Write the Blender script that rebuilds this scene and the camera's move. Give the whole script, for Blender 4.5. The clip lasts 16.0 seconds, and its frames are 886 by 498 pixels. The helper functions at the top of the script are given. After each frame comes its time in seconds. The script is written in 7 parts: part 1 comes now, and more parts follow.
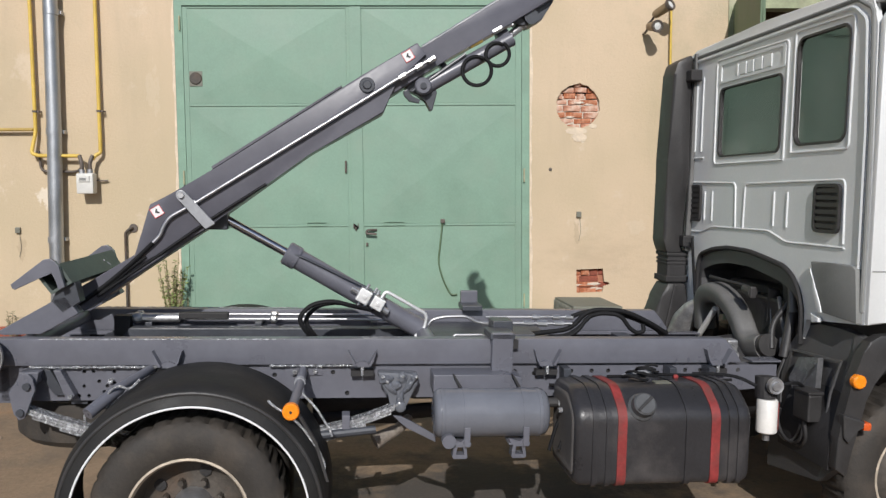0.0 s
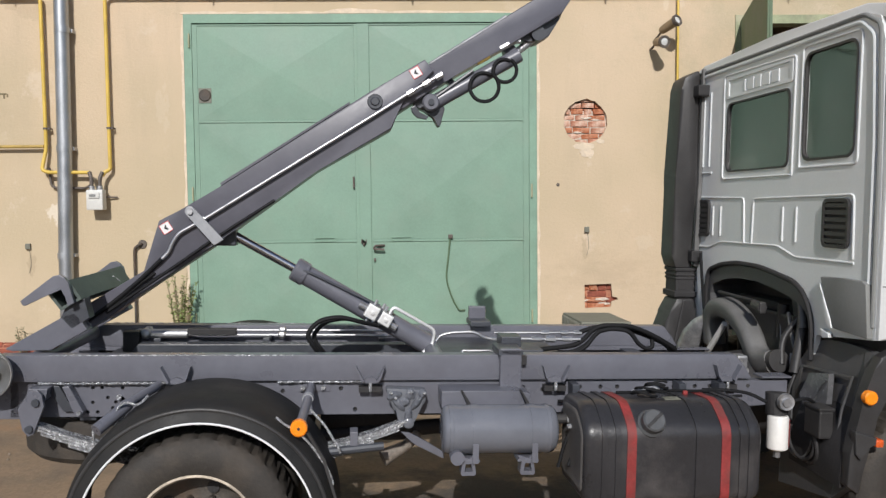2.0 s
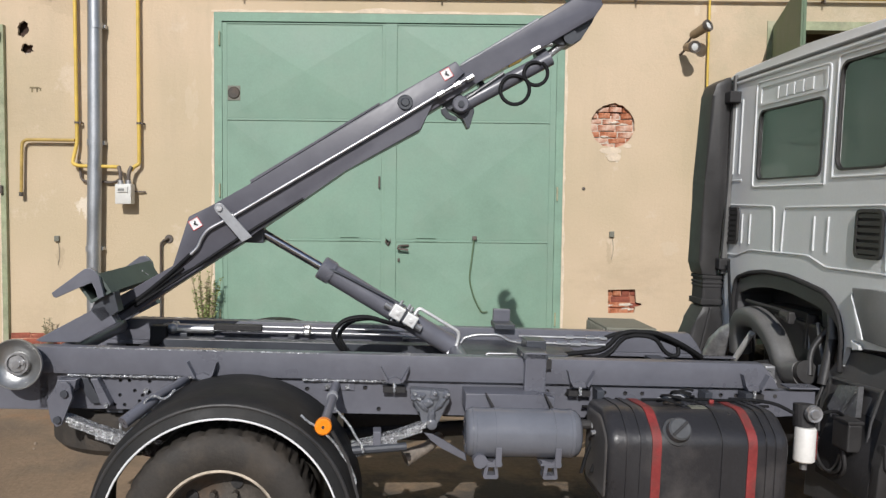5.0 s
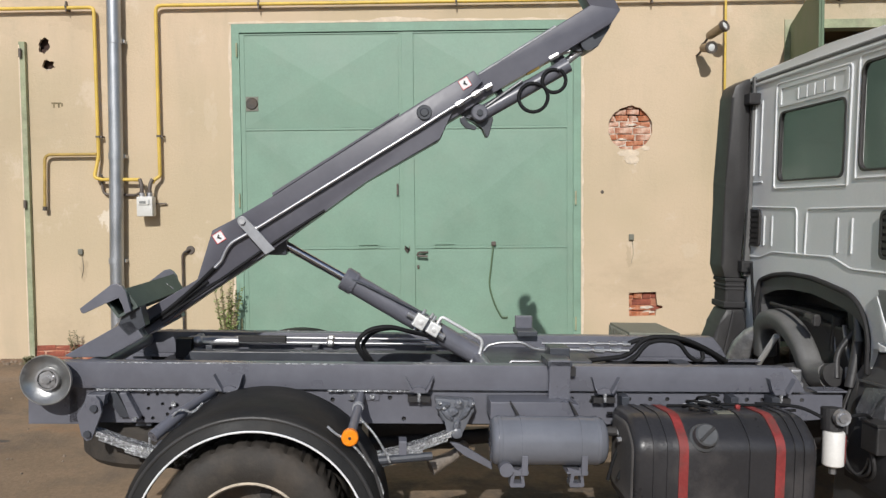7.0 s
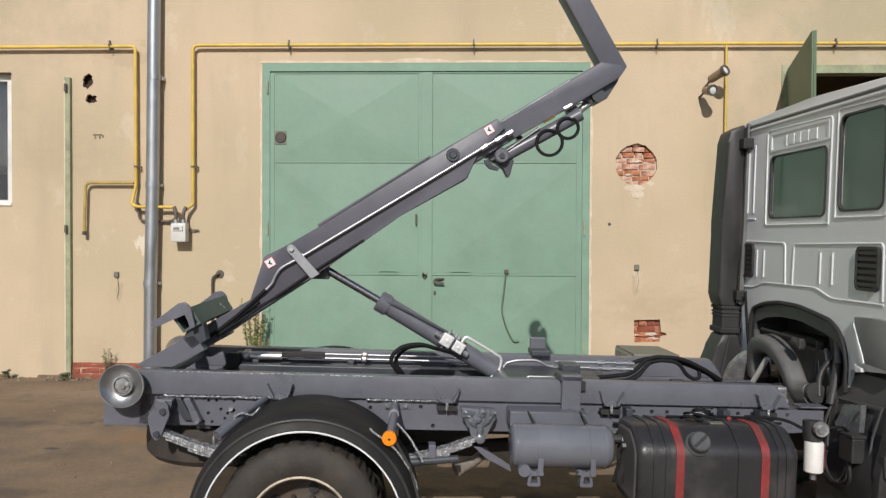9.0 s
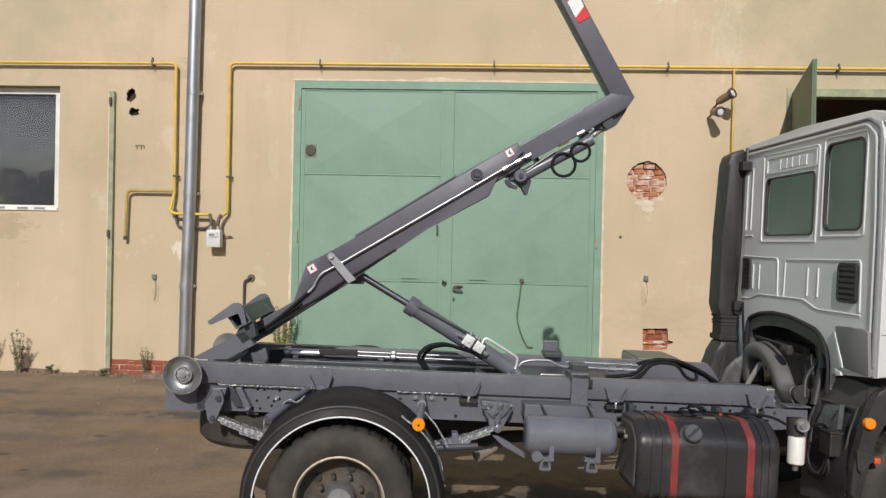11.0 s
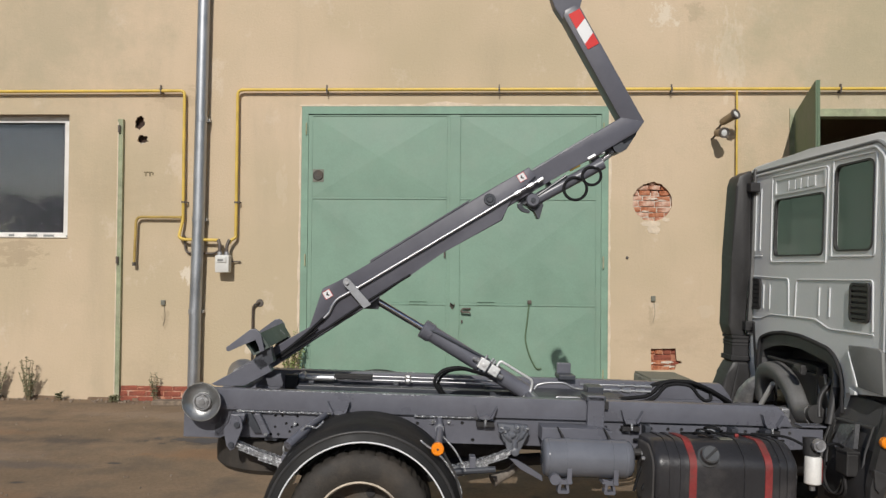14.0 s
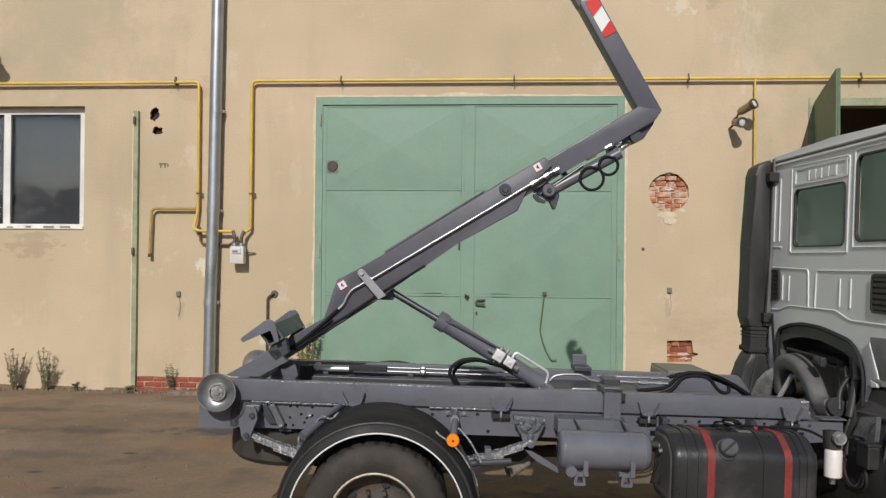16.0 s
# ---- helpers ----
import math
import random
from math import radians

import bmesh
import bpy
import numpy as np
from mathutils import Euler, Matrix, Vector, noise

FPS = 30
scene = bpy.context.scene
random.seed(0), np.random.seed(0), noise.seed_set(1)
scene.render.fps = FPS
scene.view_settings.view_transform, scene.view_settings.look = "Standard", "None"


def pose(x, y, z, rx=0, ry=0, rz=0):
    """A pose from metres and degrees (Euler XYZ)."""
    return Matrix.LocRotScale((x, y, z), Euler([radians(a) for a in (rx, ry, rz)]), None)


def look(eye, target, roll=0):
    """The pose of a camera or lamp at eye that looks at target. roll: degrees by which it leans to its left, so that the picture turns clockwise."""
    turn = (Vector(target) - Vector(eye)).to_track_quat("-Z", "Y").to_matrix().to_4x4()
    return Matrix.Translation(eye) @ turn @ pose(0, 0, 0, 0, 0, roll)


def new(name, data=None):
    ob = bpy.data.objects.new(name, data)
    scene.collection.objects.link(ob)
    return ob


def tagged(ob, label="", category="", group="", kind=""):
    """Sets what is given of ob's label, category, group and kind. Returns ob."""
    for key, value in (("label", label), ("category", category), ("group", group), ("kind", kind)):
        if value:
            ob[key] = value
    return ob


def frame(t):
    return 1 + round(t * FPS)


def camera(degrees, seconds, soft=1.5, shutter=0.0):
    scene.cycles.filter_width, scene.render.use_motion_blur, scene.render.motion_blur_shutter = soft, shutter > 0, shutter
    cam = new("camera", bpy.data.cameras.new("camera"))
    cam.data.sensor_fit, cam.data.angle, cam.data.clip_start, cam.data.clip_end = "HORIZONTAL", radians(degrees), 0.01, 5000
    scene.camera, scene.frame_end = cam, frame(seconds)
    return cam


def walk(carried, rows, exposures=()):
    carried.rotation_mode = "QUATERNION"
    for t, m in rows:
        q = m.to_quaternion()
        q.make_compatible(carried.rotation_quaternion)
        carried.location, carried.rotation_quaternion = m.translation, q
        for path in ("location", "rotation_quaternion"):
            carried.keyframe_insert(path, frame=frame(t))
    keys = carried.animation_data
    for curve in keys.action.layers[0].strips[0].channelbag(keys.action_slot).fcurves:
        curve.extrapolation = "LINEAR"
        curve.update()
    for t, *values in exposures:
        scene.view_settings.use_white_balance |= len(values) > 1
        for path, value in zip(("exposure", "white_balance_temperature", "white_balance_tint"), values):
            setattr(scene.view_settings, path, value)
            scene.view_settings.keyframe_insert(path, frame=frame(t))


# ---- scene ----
cam = camera(57.5, 16.0, soft=1.4)
ROWS = [
    (0, 0.000, -0.834, 1.830, -4.35, 0.44, -1.98),
    (0.5, -0.000, -0.841, 1.831, -3.92, 0.31, -1.83),
    (1, 0.001, -0.839, 1.832, -3.57, 0.37, -1.79),
    (1.5, -0.001, -0.835, 1.829, -3.43, 0.36, -1.69),
    (2, -0.001, -0.835, 1.833, -3.27, 0.58, -1.44),
    (2.5, -0.004, -0.836, 1.837, -3.16, 0.32, -1.23),
    (3, -0.008, -0.841, 1.840, -2.99, 0.33, -1.01),
    (3.5, -0.009, -0.845, 1.835, -3.04, 0.25, -0.85),
    (4, -0.017, -0.843, 1.837, -3.11, -0.24, -0.52),
    (4.5, -0.029, -0.832, 1.837, -3.16, -0.71, 0.09),
    (6.8, -0.036, -0.837, 1.861, -3.33, 0.10, 0.79),
    (7, -0.055, -0.845, 1.867, -2.94, 0.48, 1.31),
    (7.5, -0.107, -0.883, 1.886, -2.40, 0.08, 0.34),
    (8, -0.143, -1.013, 1.889, -1.28, 0.52, 0.90),
    (8.2, -0.117, -1.094, 1.883, -1.30, -0.08, 1.66),
    (10.3, -0.258, -1.857, 1.910, -0.36, -0.87, 1.43),
    (10.5, -0.222, -1.907, 1.905, -0.76, -1.84, 1.88),
    (11, -0.211, -2.015, 1.912, -0.43, -1.16, 2.79),
    (11.5, -0.270, -2.036, 1.908, -0.99, 0.04, 2.61),
    (12, -0.309, -2.059, 1.917, 0.66, -1.07, 2.51),
    (12.5, -0.310, -2.072, 1.922, 0.45, -0.50, 2.77),
    (13, -0.309, -2.080, 1.928, 0.86, -0.38, 2.75),
    (13.5, -0.309, -2.075, 1.932, 0.85, -0.57, 2.81),
    (14, -0.306, -2.075, 1.936, 1.05, -0.51, 2.82),
    (14.5, -0.311, -2.070, 1.930, 0.94, -0.45, 3.05),
    (15, -0.314, -2.059, 1.929, 1.01, -0.65, 3.11),
    (15.5, -0.316, -2.051, 1.931, 0.98, -0.65, 3.43),
    (16, -0.316, -2.036, 1.927, 0.47, -0.51, 3.81),
]
walk(cam, [(t, pose(x, y, z, 90 + p, r, yaw)) for t, x, y, z, p, r, yaw in ROWS], [(0.0, 0.06, 6190, 11), (4.5, 0.05, 6200, 11), (7.5, 0.02, 6260, 10), (8.0, 0.0, 6310, 10), (11.0, -0.09, 6390, 10), (12.5, -0.13, 6400, 10), (13.0, -0.23, 6400, 10), (16.0, -0.24, 6390, 10)])

# ---- world and sun ----
SUN_DIR = Vector((-0.09, -1.0, 0.64)).normalized()
world = bpy.data.worlds.new("sky")
scene.world = world
world.use_nodes = True
wn = world.node_tree
sky = wn.nodes.new("ShaderNodeTexSky")
sky.sky_type = "NISHITA"
sky.sun_disc = False
sky.sun_elevation = math.asin(SUN_DIR.z)
sky.sun_rotation = math.atan2(SUN_DIR.x, SUN_DIR.y)
wn.nodes["Background"].inputs["Strength"].default_value = 0.08
wn.links.new(sky.outputs[0], wn.nodes["Background"].inputs["Color"])
sun = new("sun", bpy.data.lights.new("sun", "SUN"))
sun.data.energy = 3.7
sun.data.angle = radians(0.53)
sun.data.color = (1.0, 0.955, 0.885)
sun.matrix_world = look(SUN_DIR * 30, (0, 0, 0))


# ---- materials ----
def mat(name, color, rough=0.6, metal=0.0, var=0.25, scale=6.0, bump=0.15, fine=60.0, spec=0.5, relief=0.01, dirt=None, dirt_amount=0.0):
    """A surface with tone changes at two scales, fine relief, and patches of dirt."""
    m = bpy.data.materials.new(name)
    m.use_nodes = True
    nt = m.node_tree
    b = nt.nodes["Principled BSDF"]
    b.inputs["Metallic"].default_value = metal
    b.inputs["Specular IOR Level"].default_value = spec
    tc = nt.nodes.new("ShaderNodeTexCoord")

    def noise_tex(sc, detail):
        n = nt.nodes.new("ShaderNodeTexNoise")
        n.inputs["Scale"].default_value = sc
        n.inputs["Detail"].default_value = detail
        n.inputs["Roughness"].default_value = 0.62
        nt.links.new(tc.outputs["Object"], n.inputs["Vector"])
        return n

    def ramp(src, lo, hi, p0, p1):
        r = nt.nodes.new("ShaderNodeMapRange")
        r.inputs["From Min"].default_value, r.inputs["From Max"].default_value = p0, p1
        r.inputs["To Min"].default_value, r.inputs["To Max"].default_value = lo, hi
        nt.links.new(src, r.inputs["Value"])
        return r.outputs[0]

    def mul(a, c):
        n = nt.nodes.new("ShaderNodeMath")
        n.operation = "MULTIPLY"
        nt.links.new(a, n.inputs[0])
        nt.links.new(c, n.inputs[1])
        return n.outputs[0]

    big, small = noise_tex(scale, 5.0), noise_tex(fine, 3.0)
    tone = mul(ramp(big.outputs[0], 1 - var, 1 + var, 0.3, 0.7), ramp(small.outputs[0], 1 - var * 0.45, 1 + var * 0.45, 0.3, 0.7))
    mix = nt.nodes.new("ShaderNodeMix")
    mix.data_type = "RGBA"
    mix.blend_type = "MULTIPLY"
    mix.inputs["Factor"].default_value = 1.0
    mix.inputs["A"].default_value = (*color, 1)
    comb = nt.nodes.new("ShaderNodeCombineColor")
    for k in range(3):
        nt.links.new(tone, comb.inputs[k])
    nt.links.new(comb.outputs[0], mix.inputs["B"])
    out = mix.outputs["Result"]
    if dirt:
        patch = noise_tex(scale * 0.45 + 1.3, 6.0)
        d = nt.nodes.new("ShaderNodeMix")
        d.data_type = "RGBA"
        nt.links.new(ramp(patch.outputs[0], 0.0, dirt_amount, 0.48, 0.72), d.inputs["Factor"])
        nt.links.new(out, d.inputs["A"])
        d.inputs["B"].default_value = (*dirt, 1)
        out = d.outputs["Result"]
    nt.links.new(out, b.inputs["Base Color"])
    nt.links.new(ramp(big.outputs[0], max(0.03, rough - 0.1), min(1.0, rough + 0.1), 0.3, 0.7), b.inputs["Roughness"])
    if bump:
        bp = nt.nodes.new("ShaderNodeBump")
        bp.inputs["Strength"].default_value = bump
        bp.inputs["Distance"].default_value = relief
        nt.links.new(small.outputs[0], bp.inputs["Height"])
        nt.links.new(bp.outputs[0], b.inputs["Normal"])
    return m


def glass_mat(name, color, rough=0.03, ior=1.7):
    m = bpy.data.materials.new(name)
    m.use_nodes = True
    b = m.node_tree.nodes["Principled BSDF"]
    b.inputs["Base Color"].default_value = (*color, 1)
    b.inputs["Roughness"].default_value = rough
    b.inputs["Transmission Weight"].default_value = 1.0
    b.inputs["IOR"].default_value = ior
    return m




def stain_and_shade(m, colour, stains):
    """Soft-edged ground stains, and shade painted under the truck: (x, y, length, width, amount)."""
    nt = m.node_tree
    b = nt.nodes["Principled BSDF"]
    tc = nt.nodes.new("ShaderNodeTexCoord")
    n = nt.nodes.new("ShaderNodeTexNoise")
    n.inputs["Scale"].default_value = 2.6
    n.inputs["Detail"].default_value = 7.0
    n.inputs["Roughness"].default_value = 0.68
    nt.links.new(tc.outputs["Object"], n.inputs["Vector"])
    out = b.inputs["Base Color"].links[0].from_socket
    for x, y, lx, ly, amount in stains:
        mp = nt.nodes.new("ShaderNodeMapping")
        mp.inputs["Scale"].default_value = (1 / lx, 1 / ly, 0)
        nt.links.new(tc.outputs["Object"], mp.inputs["Vector"])
        dist = nt.nodes.new("ShaderNodeVectorMath")
        dist.operation = "DISTANCE"
        dist.inputs[1].default_value = (x / lx, y / ly, 0)
        nt.links.new(mp.outputs[0], dist.inputs[0])
        fall = nt.nodes.new("ShaderNodeMapRange")
        fall.inputs["To Min"].default_value, fall.inputs["To Max"].default_value = 0.30, -0.25
        nt.links.new(dist.outputs["Value"], fall.inputs["Value"])
        add = nt.nodes.new("ShaderNodeMath")
        nt.links.new(fall.outputs[0], add.inputs[0])
        nt.links.new(n.outputs[0], add.inputs[1])
        r = nt.nodes.new("ShaderNodeMapRange")
        r.interpolation_type = "SMOOTHSTEP"
        r.inputs["From Min"].default_value, r.inputs["From Max"].default_value = 0.42, 0.72
        r.inputs["To Max"].default_value = amount
        nt.links.new(add.outputs[0], r.inputs["Value"])
        mix = nt.nodes.new("ShaderNodeMix")
        mix.data_type = "RGBA"
        nt.links.new(r.outputs[0], mix.inputs["Factor"])
        nt.links.new(out, mix.inputs["A"])
        mix.inputs["B"].default_value = (*colour, 1)
        out = mix.outputs["Result"]
    nt.links.new(out, b.inputs["Base Color"])


def plaster_mat():
    """Old lime plaster: broad fading, run-down streaks, pale mends, grain."""
    m = bpy.data.materials.new("plaster")
    m.use_nodes = True
    nt = m.node_tree
    b = nt.nodes["Principled BSDF"]
    b.inputs["Roughness"].default_value = 0.92
    b.inputs["Specular IOR Level"].default_value = 0.2
    tc = nt.nodes.new("ShaderNodeTexCoord")

    def tex(scale, stretch, detail, rough=0.6):
        mp = nt.nodes.new("ShaderNodeMapping")
        mp.inputs["Scale"].default_value = stretch
        n = nt.nodes.new("ShaderNodeTexNoise")
        n.inputs["Scale"].default_value = scale
        n.inputs["Detail"].default_value = detail
        n.inputs["Roughness"].default_value = rough
        nt.links.new(tc.outputs["Object"], mp.inputs["Vector"])
        nt.links.new(mp.outputs[0], n.inputs["Vector"])
        return n.outputs[0]

    def layer(under, colour, mask, lo, hi, amount):
        r = nt.nodes.new("ShaderNodeMapRange")
        r.interpolation_type = "SMOOTHSTEP"
        r.inputs["From Min"].default_value, r.inputs["From Max"].default_value = lo, hi
        r.inputs["To Max"].default_value = amount
        nt.links.new(mask, r.inputs["Value"])
        x = nt.nodes.new("ShaderNodeMix")
        x.data_type = "RGBA"
        nt.links.new(r.outputs[0], x.inputs["Factor"])
        if isinstance(under, tuple):
            x.inputs["A"].default_value = (*under, 1)
        else:
            nt.links.new(under, x.inputs["A"])
        x.inputs["B"].default_value = (*colour, 1)
        return x.outputs["Result"]

    c = layer((0.605, 0.476, 0.335), (0.500, 0.410, 0.274), tex(0.32, (1, 1, 1), 3), 0.36, 0.64, 0.9)
    c = layer(c, (0.44, 0.36, 0.25), tex(2.2, (1, 1, 0.16), 5), 0.50, 0.78, 0.5)
    c = layer(c, (0.66, 0.56, 0.44), tex(1.7, (1, 1, 0.8), 6, 0.7), 0.58, 0.70, 0.5)
    c = layer(c, (0.40, 0.32, 0.22), tex(9.0, (1, 1, 1), 6, 0.75), 0.66, 0.78, 0.40)
    c = layer(c, (0.68, 0.58, 0.46), tex(60.0, (1, 1, 1), 2), 0.58, 0.75, 0.22)

    def spot(under, colour, centre, radius, scale, amount, stretch=(1, 1, 1), edge=0.66):
        """A stain of its own shape round one place of the wall."""
        dist = nt.nodes.new("ShaderNodeVectorMath")
        dist.operation = "DISTANCE"
        mp = nt.nodes.new("ShaderNodeMapping")
        mp.inputs["Scale"].default_value = stretch
        nt.links.new(tc.outputs["Object"], mp.inputs["Vector"])
        nt.links.new(mp.outputs[0], dist.inputs[0])
        dist.inputs[1].default_value = [centre[k] * stretch[k] for k in range(3)]
        fall = nt.nodes.new("ShaderNodeMapRange")
        fall.inputs["From Max"].default_value = radius
        fall.inputs["To Min"].default_value, fall.inputs["To Max"].default_value = 0.28, -0.22
        nt.links.new(dist.outputs["Value"], fall.inputs["Value"])
        add = nt.nodes.new("ShaderNodeMath")
        nt.links.new(fall.outputs[0], add.inputs[0])
        nt.links.new(tex(scale, stretch, 6, 0.7), add.inputs[1])
        return layer(under, colour, add.outputs[0], 0.58 if edge < 0.7 else 0.34, edge, amount)

    pale, brown = (0.70, 0.62, 0.50), (0.36, 0.28, 0.19)
    c = spot(c, pale, (2.15, 9, 5.34), 0.42, 7.0, 0.7)
    c = spot(c, brown, (2.55, 9, 5.40), 0.35, 8.0, 0.35)
    c = spot(c, pale, (3.02, 9, 4.80), 0.50, 9.0, 0.32, (1, 1, 0.35))
    c = spot(c, (0.40, 0.355, 0.24), (4.7, 9, 4.85), 2.9, 1.6, 0.75, edge=0.85)
    c = spot(c, (0.42, 0.36, 0.25), (-6.6, 9, 5.1), 2.8, 1.8, 0.65, edge=0.85)
    c = spot(c, brown, (-5.6, 9, 2.9), 0.9, 4.0, 0.22, (0.5, 1, 1.4), edge=0.9)
    c = spot(c, pale, (-3.1, 9, 3.0), 0.35, 9.0, 0.14, (1.6, 1, 0.5))
    c = spot(c, brown, (2.2, 9, 0.95), 0.7, 6.0, 0.30, (0.7, 1, 1.5), edge=0.85)
    c = spot(c, pale, (2.0, 9, 2.47), 0.20, 9.0, 0.8)
    c = spot(c, pale, (-4.42, 9, 1.76), 0.20, 8.0, 0.9, (1, 1, 0.6))
    c = spot(c, pale, (-3.48, 9, 0.74), 0.26, 8.0, 0.6)
    c = spot(c, brown, (-6.9, 9, 2.02), 0.75, 5.0, 0.45, (0.7, 1, 1.6))
    c = spot(c, brown, (-5.0, 9, 0.30), 0.5, 9.0, 0.25, edge=0.85)
    c = spot(c, brown, (-4.6, 9, 4.20), 0.6, 6.0, 0.25, (0.6, 1, 1.5))
    c = spot(c, pale, (2.72, 9, 1.30), 0.25, 7.0, 0.16)
    c = spot(c, brown, (1.98, 9, 1.25), 0.22, 9.0, 0.35, (2.0, 1, 0.7))
    c = spot(c, brown, (-4.72, 9, 1.12), 0.24, 9.0, 0.4, (2.0, 1, 0.7))
    c = layer(c, (0.34, 0.27, 0.18), tex(34.0, (1, 1, 1), 3, 0.5), 0.71, 0.77, 0.4)
    c = layer(c, (0.46, 0.38, 0.265), tex(5.0, (1, 1, 0.7), 9, 0.8), 0.54, 0.78, 0.30)
    nt.links.new(c, b.inputs["Base Color"])
    bp = nt.nodes.new("ShaderNodeBump")
    bp.inputs["Strength"].default_value = 0.55
    bp.inputs["Distance"].default_value = 0.012
    nt.links.new(tex(26.0, (1, 1, 1), 6, 0.7), bp.inputs["Height"])
    nt.links.new(bp.outputs[0], b.inputs["Normal"])
    return m


PLASTER = plaster_mat()
PATCH_PLASTER = mat("pale_plaster", (0.66, 0.55, 0.42), 0.9, var=0.15, scale=7, bump=0.4)
GREEN = mat("green_paint", (0.194, 0.306, 0.230), 0.55, var=0.10, scale=1.3, bump=0.06, fine=45, dirt=(0.225, 0.308, 0.238), dirt_amount=0.55)
GREEN_FRAME = mat("green_frame_paint", (0.20, 0.318, 0.238), 0.6, var=0.14, scale=2.5, bump=0.1, dirt=(0.18, 0.27, 0.19), dirt_amount=0.5)
GREEN_DARK = mat("dark_green_paint", (0.10, 0.155, 0.085), 0.6, var=0.2, scale=2.5, bump=0.1)
GREEN_POST = mat("weathered_green_paint", (0.29, 0.315, 0.195), 0.7, var=0.25, scale=5, bump=0.2, dirt=(0.46, 0.42, 0.30), dirt_amount=0.8)
YELLOW = mat("yellow_paint", (0.65, 0.45, 0.085), 0.45, var=0.15, scale=4, bump=0.05)
YELLOW_OLD = mat("faded_yellow_paint", (0.42, 0.29, 0.08), 0.6, var=0.2, scale=6, bump=0.1)
ZINC = mat("zinc", (0.42, 0.435, 0.455), 0.46, 0.85, var=0.12, scale=3, bump=0.05)
PIPE_DARK = mat("dark_iron_pipe", (0.12, 0.10, 0.085), 0.6, 0.3, var=0.3)
WHITE_PAINT = mat("white_paint", (0.74, 0.72, 0.68), 0.5, var=0.08, scale=4, bump=0.05, dirt=(0.5, 0.46, 0.4), dirt_amount=0.4)
SILL_PAINT = mat("flaking_sill_paint", (0.70, 0.66, 0.58), 0.7, var=0.15, scale=9, bump=0.4, dirt=(0.22, 0.17, 0.12), dirt_amount=1.0)
METER_WHITE = mat("pale_grey_enamel", (0.62, 0.61, 0.57), 0.45, var=0.06, scale=8, bump=0.02)
BRICK = mat("red_brick", (0.27, 0.08, 0.05), 0.9, var=0.35, scale=14, bump=0.6, fine=90)
BRICK_PALE = mat("pale_brick", (0.46, 0.20, 0.12), 0.9, var=0.4, scale=12, bump=0.6, fine=90, dirt=(0.66, 0.55, 0.45), dirt_amount=1.0)
# Dark brown that stands for the shade inside the wall holes.
HOLE_SHADE = mat("brown_hole_shade", (0.055, 0.032, 0.024), 0.95, var=0.4, scale=12)
BRICK_ORANGE = mat("orange_brick", (0.43, 0.145, 0.065), 0.9, var=0.35, scale=16, bump=0.7, fine=90, dirt=(0.56, 0.36, 0.25), dirt_amount=0.6)
MORTAR = mat("mortar", (0.60, 0.52, 0.43), 0.95, var=0.3, scale=14, bump=0.6)
# Near-black colour puts the shade of the room into its surfaces.
DARK = mat("interior_shade_dark", (0.034, 0.030, 0.030), 0.9, var=0.3, scale=2)
GROUND = mat("dirty_asphalt", (0.236, 0.170, 0.112), 0.92, var=0.24, scale=0.8, bump=0.5, fine=30, spec=0.25, relief=0.014, dirt=(0.120, 0.098, 0.078), dirt_amount=0.75)
# Stains, plus truck shade painted into the ground by the patch at (0.4, 4.1).
stain_and_shade(GROUND, (0.062, 0.060, 0.060), ((-3.0, 6.7, 1.5, 0.42, 0.85), (-4.9, 6.6, 1.6, 0.35, 0.6), (-5.6, 5.4, 0.9, 0.25, 0.5), (-3.6, 4.5, 0.6, 0.25, 0.5), (0.4, 4.1, 3.2, 1.3, 0.85), (-6.2, 7.6, 1.6, 0.25, 0.45), (-4.45, 5.0, 0.16, 0.10, 0.9), (-5.3, 5.35, 0.18, 0.09, 0.9), (-3.9, 5.7, 0.14, 0.07, 0.8), (-4.0, 4.55, 0.12, 0.07, 0.8)))
stain_and_shade(GROUND, (0.29, 0.165, 0.085), ((-2.9, 6.1, 1.5, 0.5, 0.55), (-6.0, 6.9, 1.3, 0.3, 0.45), (-4.7, 4.6, 1.4, 0.35, 0.4)))
stain_and_shade(GROUND, (0.30, 0.235, 0.18), ((-4.0, 8.0, 3.0, 0.5, 0.45), (-5.6, 5.9, 1.6, 0.4, 0.45), (-3.4, 4.0, 1.2, 0.6, 0.4)))
stain_and_shade(GROUND, (0.095, 0.092, 0.098), ((-2.9, 6.75, 1.5, 0.28, 0.8), (-4.6, 5.6, 1.3, 0.30, 0.45)))
BROWN_EDGE = mat("brown_plaster_edge", (0.21, 0.14, 0.09), 0.9, var=0.35, scale=9, bump=0.5, fine=60)
GRAVEL = mat("grey_gravel", (0.215, 0.165, 0.12), 0.9, var=0.45, scale=9, bump=0.4)
LEAF = mat("weed_leaf", (0.20, 0.205, 0.115), 0.8, var=0.35, scale=12, bump=0)
LEAF_FRESH = mat("fresh_leaf", (0.215, 0.275, 0.085), 0.75, var=0.35, scale=12, bump=0)
STEM = mat("dry_stem", (0.20, 0.16, 0.09), 0.85, var=0.3, scale=20, bump=0)
# Near-black of the added sheet that stands for the dim room.
PANE_BACKING = mat("dark_pane_backing", (0.0085, 0.0075, 0.0088), 0.9, var=0.2, scale=2.5, bump=0.1)
TREE = mat("far_foliage", (0.045, 0.065, 0.03), 0.9, var=0.5, scale=0.8, bump=0)
